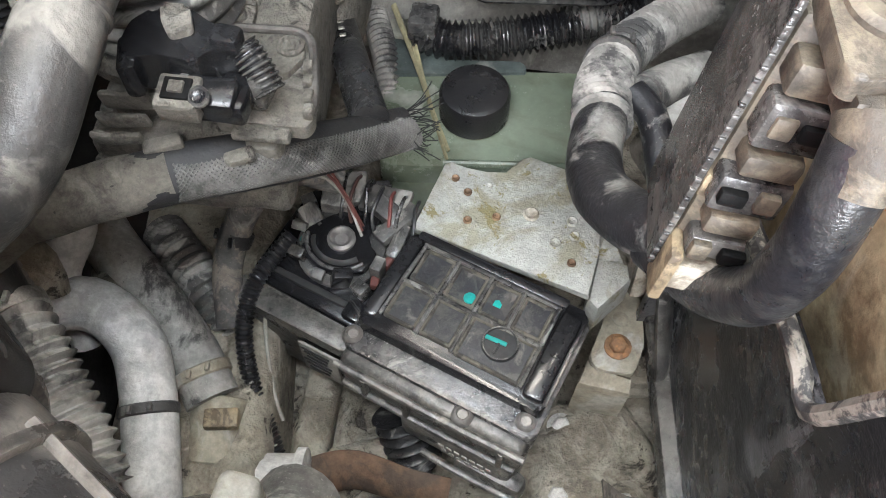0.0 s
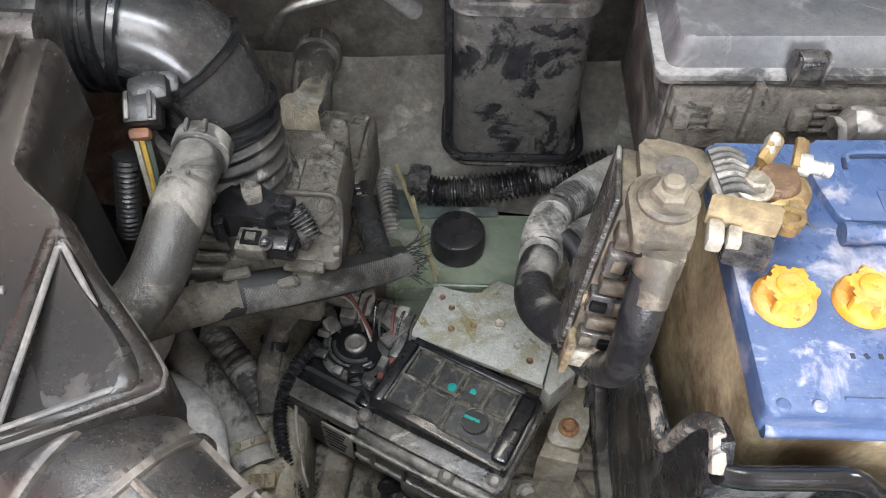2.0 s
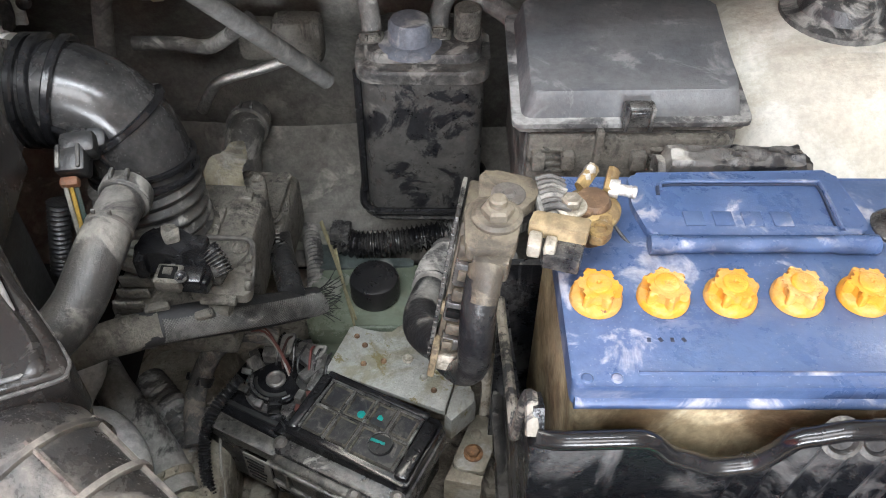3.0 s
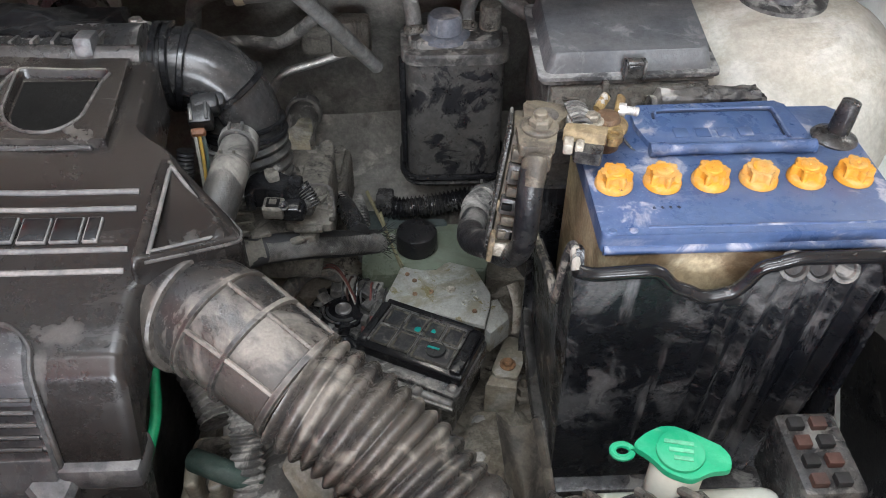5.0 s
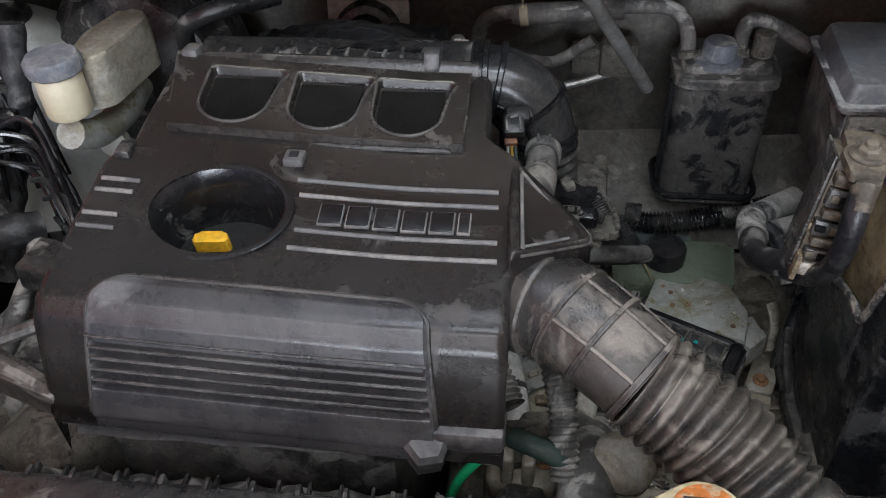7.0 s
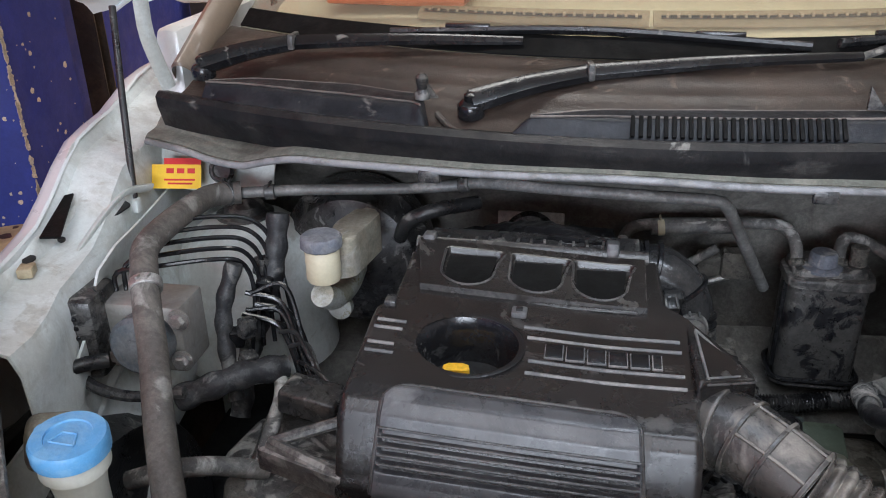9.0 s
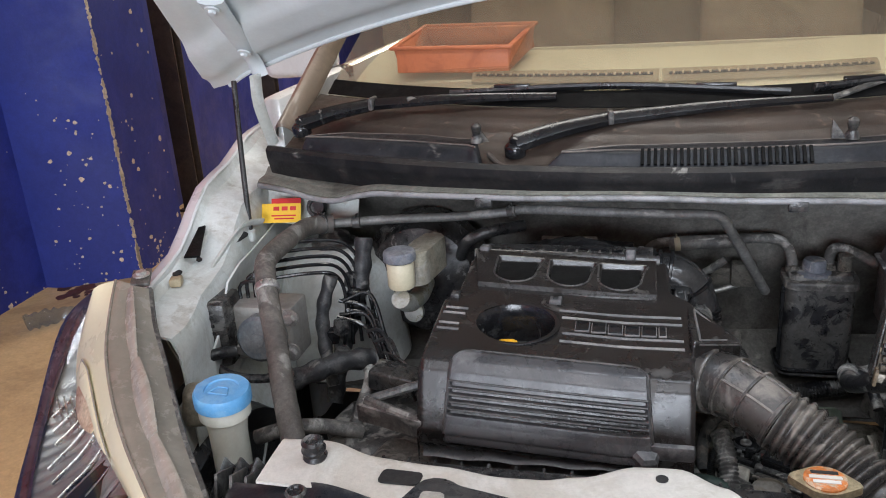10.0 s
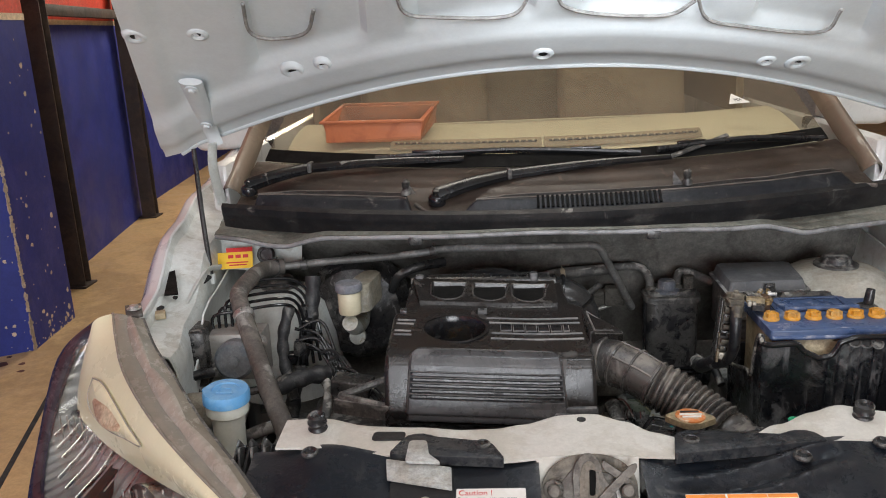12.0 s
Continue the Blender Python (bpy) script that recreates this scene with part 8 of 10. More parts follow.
    h = hose([(-0.075, 0.415, 0.475), (-0.025, 0.424, 0.484), (0.006, 0.428, 0.480), (0.031, 0.411, 0.470), (0.042, 0.382, 0.460), (0.050, 0.340, 0.45), (0.054, 0.31, 0.44)], 0.0168, hose_pale, "grey dusty curved coolant hose", "hose", "coolant_hose", 20)
    clamp(h, (0.0445, 0.370, 0.4575), (0.050, 0.340, 0.45), 0.0182, hose_grey, 0.007)
    h = hose([(-0.030, 0.415, 0.535), (-0.018, 0.401, 0.532), (-0.002, 0.384, 0.530), (0.014, 0.361, 0.520), (0.030, 0.337, 0.510), (0.042, 0.312, 0.50)], ribbed(0.0195, 0.0066, 0.0040, 1.2), corr_pale, "pale ribbed hose with a toothed clamp", "hose", "ribbed_hose", 20, 0.001)
    clamp(h, (-0.014, 0.397, 0.531), (0.014, 0.361, 0.522), 0.0212, steel, 0.010)
    hose([(-0.035, 0.440, 0.590), (-0.030, 0.428, 0.575), (-0.024, 0.412, 0.550), (-0.016, 0.398, 0.535)], lambda q, d: 0.017 + 0.004 * (q < 0.3), rubber, "black rubber elbow above the ribbed hose", "hose", "rubber_elbow", 20)
    hose([(0.018, 0.51, 0.43), (0.032, 0.494, 0.434), (0.050, 0.474, 0.432), (0.068, 0.451, 0.422), (0.080, 0.425, 0.405)], ribbed(0.016, 0.0066, 0.0025), rubber_grey, "dusty ribbed loom cover", "conduit", "loom_cover", 16, 0.001)
    hose([(-0.065, 0.475, 0.50), (-0.035, 0.452, 0.492), (-0.018, 0.440, 0.47), (-0.010, 0.42, 0.44)], 0.011, hose_pale, "short dusty grey vacuum hose", "hose", "vacuum_hose", 16)
    bm = B()
    box(bm, (0.010, 0.455, 0.44), (0.045, 0.05, 0.03), 0.008, (0, 0, 20), 3)
    box(bm, (0.002, 0.448, 0.458), (0.02, 0.022, 0.02), 0.004, (0, 0, 40), 2)
    solo("sensor_block", bm, dust_plastic, "dust-covered sensor block between the hoses", "sensor", (0.010, 0.455, 0.425))
    hose([(-0.004, 0.478, 0.520), (-0.0074, 0.4653, 0.505), (-0.0152, 0.4507, 0.495), (-0.0189, 0.4361, 0.485), (-0.022, 0.420, 0.478)], 0.0135, hose_pale, "pale dusty water pipe between the hoses", "pipe", "water_pipe", 18)
    wp = hose([(-0.060, 0.450, 0.535), (-0.0486, 0.4456, 0.530), (-0.0295, 0.4397, 0.525), (-0.0169, 0.4325, 0.515), (-0.0151, 0.4227, 0.505)], lambda q, d: 0.0165 + 0.0015 * math.sin(d * 90), cast, "dust-caked outlet elbow beside the engine", "pipe", "outlet_elbow", 18)
    clamp(wp, (-0.0295, 0.4397, 0.525), (-0.0169, 0.4325, 0.515), 0.0185, mount_mat, 0.008)
    b = thing("hose_joint", "dusty hose joint with a cream spring clip", "hose joint", (0.07, 0.36, 0.40))
    bm = B()
    rod(bm, (0.077, 0.392, 0.420), (0.075, 0.350, 0.412), 0.0195, 20)
    part("sleeve", bm, mount_mat, b)
    bm = B()
    box(bm, (0.083, 0.373, 0.437), (0.022, 0.013, 0.008), 0.002, (0, 0, 4))
    part("clip", bm, holder_tan, b)
    bm = B()
    sweep(bm, [(0.085, 0.343, 0.400), (0.11, 0.344, 0.402), (0.130, 0.344, 0.402)], 0.018, 20, 0.01)
    lathe(bm, [(0.022, 0), (0.022, 0.006), (0.018, 0.007)], axis_pose((0.128, 0.344, 0.402), (0.14, 0.344, 0.402)), 20)
    solo("coolant_outlet", bm, hose_pale, "pale dusty coolant outlet stub", "pipe stub", (0.11, 0.344, 0.384))


zinc_olive = surface("olive_zinc_plate", rgb(0.17, 0.153, 0.105), rgb(0.10, 0.092, 0.07), 0.35, metal=0.55, patch=30, dust=DUST, dusty=0.35)
elbow_mat = surface("dusty_gloss_plastic", rgb(0.014, 0.014, 0.015), rgb(0.045, 0.044, 0.043), 0.13, rough2=0.3, patch=9, sharp=0.2, bump=0.03, dust=rgb(0.19, 0.18, 0.165), dusty=0.22, dscale=16)
tail_orange = surface("orange_plug_seal", rgb(0.17, 0.075, 0.038), rgb(0.09, 0.05, 0.03), 0.5, patch=60)
green_rubber = surface("green_rubber", rgb(0.03, 0.055, 0.045), rgb(0.06, 0.07, 0.06), 0.6, dust=DUST, dusty=0.4)
taped = surface("cloth_tape", rgb(0.06, 0.058, 0.055), rgb(0.14, 0.12, 0.10), 0.8, patch=60, dust=DUST, dusty=0.4)
spotted = surface("spotted_hose", rgb(0.22, 0.215, 0.20), rgb(0.028, 0.027, 0.026), 0.5, patch=16, mix=0.34, sharp=0.05, dust=PALE, dusty=0.4, spots=rgb(0.03, 0.03, 0.03), spotty=0.35, bump=0.2)
build_hoses()


def build_throttle():
    t = thing("throttle_body", "dust-covered throttle body with black plugs", "throttle body", (0.10, 0.475, 0.55))
    def tb(name, c, s, b, mat, turn=(0, 0, 0), label=""):
        bm = B()
        box(bm, c, s, b, turn)
        return part(name, bm, mat, t, label)
    def lumpy(name, c, sz, b, mat, turn=(0, 0, 0), amp=0.0015):
        bm = B()
        box(bm, c, sz, b, turn, 2)
        bmesh.ops.subdivide_edges(bm, edges=[x for x in bm.edges if x.calc_length() > 0.018], cuts=4, use_grid_fill=True)
        for v in bm.verts:
            v.co += amp * noise.noise_vector(v.co * 60)
        return part(name, bm, mat, t)
    lumpy("casing", (0.092, 0.562, 0.570), (0.106, 0.088, 0.080), 0.006, dust_plastic, (0, 0, -2))
    lumpy("front_casing", (0.088, 0.490, 0.575), (0.098, 0.062, 0.060), 0.006, dust_plastic, (0, 0, -3))
    for c_, s_ in (((0.108, 0.560, 0.611), (0.014, 0.018, 0.006)), ((0.083, 0.565, 0.611), (0.012, 0.014, 0.006)), ((0.128, 0.585, 0.611), (0.016, 0.010, 0.006)), ((0.060, 0.545, 0.611), (0.020, 0.008, 0.008))):
        tb("casing_tab", c_, s_, 0.001, dust_plastic, (0, 0, -4))
    for x, y in ((0.103, 0.537), (0.138, 0.602), (0.055, 0.530)):
        bm = B()
        lathe(bm, [(0.0075, -0.01), (0.0075, 0.004), (0.006, 0.006), (0.003, 0.0055), (0.001, 0.004)], pose(x, y, 0.612), 18)
        part("boss", bm, dust_plastic, t)
    # framed side plate with a rounded rim, tabs and two eyes
    fr = [(0.098, 0.5285), (0.140, 0.5265), (0.147, 0.521), (0.1495, 0.508), (0.1535, 0.470), (0.150, 0.464), (0.104, 0.468)]
    bm = B()
    prism(bm, round_poly(fr, 0.004), 0.606, 0.615, None, 0.001)
    plate = part("side_plate", bm, dust_plastic, t)
    bm = B()
    sweep(bm, [(x, y, 0.6165) for x, y in round_poly(fr[:5], 0.005)[3:]], 0.0024, 8, 0.004)
    part("plate_rim", bm, alloy_dark, plate)
    bm = B()
    prism(bm, round_poly([(0.124, 0.522), (0.142, 0.520), (0.146, 0.508), (0.136, 0.492), (0.126, 0.500)], 0.005), 0.615, 0.6195, None, 0.0015)
    part("ear", bm, dust_plastic, plate)
    bm = B()
    lathe(bm, [(0.0072, 0), (0.0072, 0.002), (0.0055, 0.003), (0.0048, 0.0015), (0.001, 0.001)], pose(0.1375, 0.5125, 0.6190), 20)
    part("eye", bm, dust_plastic, plate)
    for i in range(4):
        bm = B()
        box(bm, (0.1475 + 0.0012 * i, 0.500 - 0.0095 * i, 0.6185), (0.005, 0.0065, 0.006), 0.001, (0, 0, -5))
        part("rim_tab", bm, dust_plastic, plate)
    # black sensor plug with its moulded socket
    bm = B()
    prism(bm, round_poly([(0.073, 0.488), (0.082, 0.497), (0.100, 0.496), (0.110, 0.488), (0.124, 0.483), (0.125, 0.474), (0.112, 0.471), (0.106, 0.464), (0.090, 0.468), (0.074, 0.466), (0.071, 0.476)], 0.003), 0.638, 0.660, None, 0.003)
    plug = part("sensor_plug", bm, plastic_clean, t, "glossy black sensor plug")
    bm = B()
    prism(bm, round_poly([(0.086, 0.496), (0.100, 0.495), (0.104, 0.480), (0.094, 0.476), (0.089, 0.484)], 0.003), 0.655, 0.664, None, 0.003)
    part("plug_cap", bm, dust_plastic, plug)
    tb("plug_latch", (0.119, 0.478, 0.660), (0.014, 0.012, 0.010), 0.003, plastic_clean, (0, 0, -12))
    tb("plug_tail", (0.074, 0.471, 0.648), (0.010, 0.022, 0.022), 0.004, plastic_clean, (0, 0, 10))
    tb("plug_face", (0.107, 0.460, 0.640), (0.034, 0.016, 0.020), 0.003, plastic_clean, (14, 0, -6))
    tb("socket_wall", (0.0985, 0.4555, 0.645), (0.020, 0.018, 0.014), 0.002, dust_plastic, (8, 0, -5))
    tb("socket_hole", (0.0985, 0.4550, 0.6525), (0.013, 0.011, 0.002), 0.0006, void_black, (8, 0, -5))
    tb("socket_core", (0.0985, 0.4550, 0.6535), (0.007, 0.006, 0.003), 0.0006, dust_plastic, (8, 0, -5))
    tb("plug_leg", (0.1205, 0.462, 0.638), (0.016, 0.022, 0.014), 0.003, plastic_clean, (0, 0, -10))
    tb("plug_leg", (0.131, 0.472, 0.636), (0.010, 0.018, 0.018), 0.003, plastic, (0, 0, -14))
    bm = B()
    sweep(bm, [(0.123, 0.482, 0.652), (0.1295, 0.476, 0.645), (0.136, 0.468, 0.636)], ribbed(0.0085, 0.0030, 0.0014), 16, 0.0006)
    part("boot", bm, plastic, t)
    for c_, s_, tn in (((0.060, 0.476, 0.618), (0.026, 0.004, 0.012), -4), ((0.060, 0.466, 0.615), (0.026, 0.0035, 0.010), -4), ((0.058, 0.457, 0.612), (0.026, 0.0035, 0.008), -4), ((0.082, 0.452, 0.614), (0.020, 0.008, 0.006), 16), ((0.128, 0.462, 0.612), (0.030, 0.008, 0.006), -6), ((0.060, 0.444, 0.604), (0.030, 0.006, 0.006), -30), ((0.118, 0.452, 0.606), (0.016, 0.008, 0.006), 20)):
        lumpy("bracket_web", c_, s_, 0.002, dust_plastic, (6, -4, tn), 0.001)
    bm = B()
    lathe(bm, [(0.0052, 0), (0.0052, 0.002), (0.0038, 0.003), (0.0026, 0.0018), (0.001, 0.0016)], pose(0.1085, 0.452, 0.650, 20, 0, 0), 18)
    part("eyelet", bm, plastic, t)
    e = thing("intake_elbow", "glossy black intake elbow with a ribbed collar", "intake pipe", (0.05, 0.56, 0.60))
    ep = [(-0.012, 0.562, 0.741), (0.020, 0.562, 0.739), (0.046, 0.560, 0.720), (0.060, 0.556, 0.690), (0.062, 0.550, 0.660)]
    bm = B()
    sweep(bm, ep, lambda q, d: 0.0385 + 0.002 * q, 40, 0.003)
    part("elbow", bm, elbow_mat, e)
    line, _ = curve_points(ep, 0.003)
    for k, r, w in ((0.03, 0.0445, 0.007), (0.13, 0.0445, 0.007), (0.23, 0.0445, 0.007), (0.56, 0.0440, 0.006), (0.84, 0.0440, 0.005), (0.93, 0.0445, 0.005)):
        i = max(1, min(len(line) - 2, int(k * (len(line) - 1))))
        tt = (line[i + 1] - line[i - 1]).normalized()
        bm = B()
        sweep(bm, [line[i] - tt * w / 2, line[i], line[i] + tt * w / 2], lambda q, d: r - 0.0015 * (abs(q - 0.5) > 0.4), 40, w / 6)
        part("hoop_rib", bm, plastic_clean, e)
    for off in (1.15, 2.3, 0.1):
        pts = []
        for i in range(int(len(line) * 0.18), int(len(line) * 0.92)):
            tt = (line[i + 1] - line[i - 1]).normalized()
            side = V((0, 1, 0)).cross(tt).normalized()
            pts.append(line[i] + side * math.sin(off) * 0.0405 + V((0, -1, 0)) * math.cos(off) * 0.0405)
        bm = B()
        sweep(bm, pts, 0.0026, 8, 0.005)
        part("seam_rib", bm, plastic_clean, e)
    bm = B()
    sweep(bm, [(0.0595, 0.551, 0.665), (0.063, 0.546, 0.640), (0.064, 0.542, 0.612)], ribbed(0.0455, 0.0095, 0.0035), 40, 0.0012)
    part("lower_bellows", bm, plastic_dusty, e)
    bm = B()
    lathe(bm, [(0.048, 0), (0.050, 0.002), (0.050, 0.008), (0.046, 0.010)], pose(0.064, 0.542, 0.606), 40)
    part("base_ring", bm, dust_plastic, e)
    bm = B()
    sweep(bm, [(-0.026, 0.562, 0.741), (-0.018, 0.562, 0.741)], 0.0435, 36, 0.003)
    part("clamp_band", bm, label_white, e, "pale band round the intake elbow")
    for nm, c_, s_, b_, t_, m_ in (("sensor_collar", (0.040, 0.525, 0.726), (0.030, 0.026, 0.020), 0.006, (30, 0, 12), rubber), ("sensor_body", (0.038, 0.512, 0.727), (0.026, 0.018, 0.024), 0.005, (30, 0, 12), rubber), ("sensor_plug", (0.035, 0.501, 0.722), (0.022, 0.022, 0.022), 0.003, (30, 0, 8), rubber), ("plug_rib", (0.028, 0.496, 0.729), (0.003, 0.018, 0.010), 0.001, (30, 0, 8), plastic_dusty), ("plug_rib", (0.042, 0.498, 0.729), (0.003, 0.018, 0.010), 0.001, (30, 0, 8), plastic_dusty), ("plug_tail", (0.033, 0.489, 0.712), (0.014, 0.008, 0.010), 0.003, (30, 0, 8), tail_orange)):
        bm = B()
        box(bm, c_, s_, b_, t_)
        part(nm, bm, m_, e)
    c = clamp(e, (0.067, 0.497, 0.694), (0.0655, 0.47, 0.694), 0.0195, plastic_dusty, 0.012)
    for k, mat_ in enumerate((label_grey, yellow_wire, green_rubber)):
        hose([(0.030 + 0.004 * k, 0.486, 0.710), (0.031 + 0.004 * k, 0.480, 0.692), (0.031 + 0.003 * k, 0.474, 0.66), (0.030 + 0.003 * k, 0.468, 0.62)], 0.0017, mat_, "thin sensor wire below the intake elbow", "wire", "wire", 6, group="sensor wires")
    hose([(0.016, 0.492, 0.690), (0.012, 0.484, 0.665), (0.006, 0.474, 0.630)], ribbed(0.009, 0.004, 0.0022), rubber, "short ribbed wire sleeve", "conduit", "wire_sleeve", 12, 0.001)
    # heater pipes on the firewall
    h = hose([(0.092, 0.80, 0.540), (0.091, 0.765, 0.549), (0.089, 0.745, 0.540), (0.087, 0.733, 0.508), (0.094, 0.718, 0.475), (0.108, 0.70, 0.450)], 0.020, rubber_grey, "bent dusty heater hose at the firewall", "hose", "heater_hose", 18)
    clamp(h, (0.0915, 0.775, 0.5475), (0.091, 0.765, 0.549), 0.024, rubber_grey, 0.014)
    bm = B()
    box(bm, (0.124, 0.650, 0.515), (0.062, 0.09, 0.07), 0.010, (0, 0, -5), 3)
    th = thing("thermostat_housing", "dust-covered thermostat housing below the heater hose", "housing", (0.118, 0.665, 0.50))
    part("body", bm, dust_plastic, th)
    bm = B()
    box(bm, (0.124, 0.648, 0.553), (0.050, 0.074, 0.008), 0.003, (0, 0, -5))
    part("lid", bm, dust_plastic, th)
    for dx, dy in ((-0.019, -0.030), (0.019, -0.032), (-0.017, 0.030), (0.021, 0.028)):
        bolt(th, (0.124 + dx, 0.648 + dy, 0.556), 0.005, 0.004, dust_plastic)
    bm = B()
    prism(bm, round_poly([(-0.024, -0.034), (0.012, -0.034), (0.012, -0.010), (0.020, -0.004), (0.020, 0.016), (0.006, 0.016), (-0.002, 0.006), (-0.016, 0.004), (-0.024, -0.010)], 0.003), -0.002, 0.002, pose(0.098, 0.652, 0.600, 40, 10, 24), 0.001)
    solo("zinc_bracket", bm, zinc_olive, "yellow zinc bracket behind the intake elbow", "bracket", (0.083, 0.64, 0.595))
    # alloy pipe and grey pipes on the firewall
    hose([(0.052, 0.75, 0.585), (0.064, 0.75, 0.607), (0.076, 0.75, 0.621), (0.092, 0.752, 0.627), (0.12, 0.755, 0.634), (0.156, 0.760, 0.645)], 0.0055, steel, "bare alloy air conditioning pipe", "pipe", "alloy_pipe")
    g = hose([(-0.632, 0.602, 0.809), (-0.50, 0.62, 0.815), (-0.36, 0.635, 0.818), (-0.275, 0.643, 0.824), (-0.235, 0.640, 0.831), (-0.12, 0.610, 0.838), (0.02, 0.588, 0.842), (0.085, 0.575, 0.845), (0.103, 0.578, 0.836), (0.125, 0.605, 0.795), (0.160, 0.655, 0.725), (0.195, 0.705, 0.655)], 0.0085, pipe_grey, "long grey metal air conditioning pipe across the bay", "pipe", "air_con_pipe", 14)
    for p, q in (((-0.555, 0.612, 0.812), (-0.50, 0.62, 0.815)), ((-0.262, 0.643, 0.826), (-0.235, 0.640, 0.831))):
        clamp(g, p, q, 0.0115, plastic, 0.016)
    bm = B()
    box(bm, (0.162, 0.765, 0.665), (0.05, 0.03, 0.05), 0.008)
    box(bm, (0.12, 0.772, 0.66), (0.04, 0.03, 0.04), 0.008)
    solo("expansion_valve", bm, dust_plastic, "dusty expansion valve block on the firewall", "valve", (0.15, 0.768, 0.64))
    for x, z in ((0.145, 0.545),):
        bm = B()
        box(bm, (x + 0.01, 0.700, z - 0.105), (0.18, 0.02, 0.014), 0.003)
        solo("firewall_ledge", bm, shaded_bay_paint, "grey painted ledge on the firewall", "ledge", (x, 0.70, 0.43))


pipe_grey = surface("grey_pipe", rgb(0.20, 0.20, 0.195), rgb(0.15, 0.148, 0.14), 0.45, metal=0.3, dust=PALE, dusty=0.35)
build_throttle()


# ---- near corner: lamp, washer, brake units ----
def through_points(pts, t):
    """A point at the share t of a polyline, smoothed."""
    k = max(0.0, min(0.9999, t)) * (len(pts) - 1)
    i = int(k)
    p = [V(pts[max(0, min(len(pts) - 1, j))]) for j in (i - 1, i, i + 1, i + 2)]
    f = k - i
    return 0.5 * (2 * p[1] + (p[2] - p[0]) * f + (2 * p[0] - 5 * p[1] + 4 * p[2] - p[3]) * f * f + (3 * p[1] - p[0] - 3 * p[2] + p[3]) * f ** 3)


def build_headlamp(s):
    I = [(-0.790, 0.275, 0.812), (-0.745, 0.205, 0.785), (-0.688, 0.132, 0.762), (-0.599, 0.015, 0.728), (-0.516, -0.081, 0.700), (-0.458, -0.155, 0.680)]
    G = [(-0.843, 0.270, 0.826), (-0.805, 0.190, 0.805), (-0.755, 0.100, 0.778), (-0.670, -0.008, 0.746), (-0.580, -0.098, 0.716), (-0.475, -0.191, 0.683)]
    C = [(-0.880, 0.255, 0.790), (-0.905, 0.205, 0.680), (-0.842, 0.137, 0.648), (-0.720, 0.030, 0.640), (-0.610, -0.062, 0.645), (-0.480, -0.180, 0.668)]
    D = [(-0.925, 0.245, 0.745), (-0.948, 0.150, 0.618), (-0.913, 0.05, 0.554), (-0.823, -0.08, 0.527), (-0.641, -0.19, 0.533), (-0.49, -0.25, 0.54)]
    mir = lambda p: V((p[0] * -s, p[1], p[2]))
    h = thing("headlamp", "weathered car headlamp with a cream band and clear lens", "headlamp", (-s * -0.68, 0.02, 0.50) if s > 0 else (-0.68, 0.02, 0.50), group="headlamps")
    def band(a, b, lift, n=40, m=8, sag=0.0):
        def f(u, v):
            p, q = through_points(a, u), through_points(b, u)
            r = p.lerp(q, v) + V((-0.6, -0.5, 0.55)).normalized() * lift * math.sin(math.pi * v)
            return mir(r) + V((0, 0, sag))
        bm = B()
        sheet(bm, f, n, m, 0.003)
        return bm
    part("grey_band", band(I, G, 0.012), lamp_grey, h, "hazed grey lens strip")
    part("cream_band", band(G, C, 0.018), lamp_cream, h, "cream lens band with an amber lamp")
    bm = B()
    sweep(bm, [mir(through_points(G, k / 20)) + V((0, 0, 0.001)) for k in range(21)], 0.0022, 8, 0.012)
    part("seam", bm, lamp_grey, h)
    lens = part("clear_lens", band(C, D, 0.012), lens_glass, h)
    lens.visible_shadow = False
    # bowls behind the clear lens
    C2 = [V(p) + V((0.020, 0.030, -0.004)) for p in C]
    D2 = [V(p) + V((-0.006, 0.030, 0.0)) for p in D]
    def fluted(u, v):
        p, q = through_points(C2, u), through_points(D2, u)
        r = p.lerp(q, v) + V((0.6, 0.7, -0.2)).normalized() * (0.030 * math.sin(math.pi * v) + 0.0030 * math.cos(u * 200) + 0.008 * math.cos(v * 9))
        return mir(r)
    bm = B()
    sheet(bm, fluted, 160, 20, 0.003)
    part("housing", bm, lamp_inner, h, "fluted chrome lamp housing")
    # pale inner strip, widened in the middle to paint the lens's highlights
    for k0, k1, wide in ((4, 26, 0.013), (25, 39, 0.018), (38, 57, 0.014)):
        bm = B()
        sweep(bm, [mir(through_points(I, k / 60).lerp(through_points(G, k / 60), 0.47)) + V((0, -0.003, 0.0095)) for k in range(k0, k1)], lambda q, d, wide=wide: wide * (0.55 + 0.45 * math.sin(math.pi * min(1, max(0, q)))), 14, 0.006, 0.35)
        part("light_guide", bm, guide_mat, h, "pale inner lens strip with painted highlights")
    for k, (u, v, r) in enumerate(((0.28, 0.55, 0.055), (0.66, 0.45, 0.048))):
        p = mir(through_points(C, u).lerp(through_points(D, u), v) + V((0.028, 0.04, -0.004)))
        q = p + mir((0.55, 0.8, 0.0)).normalized() * 0.1
        bm = B()
        lathe(bm, [(r, 0.0), (r * 0.97, 0.006), (r * 0.8, 0.03), (r * 0.45, 0.05), (r * 0.2, 0.054)], axis_pose(p, q), 28)
        bowl = part("reflector", bm, chrome, h, "ribbed chrome reflector bowl")
        bm = B()
        for i in range(7):
            lathe(bm, [(0.0014, 0), (0.0014, r * 1.7)], axis_pose(p + V((-r * 0.7 + 0.23 * r * i, -0.002, -r * 0.85)), p + V((-r * 0.7 + 0.23 * r * i, -0.002, r))), 6)
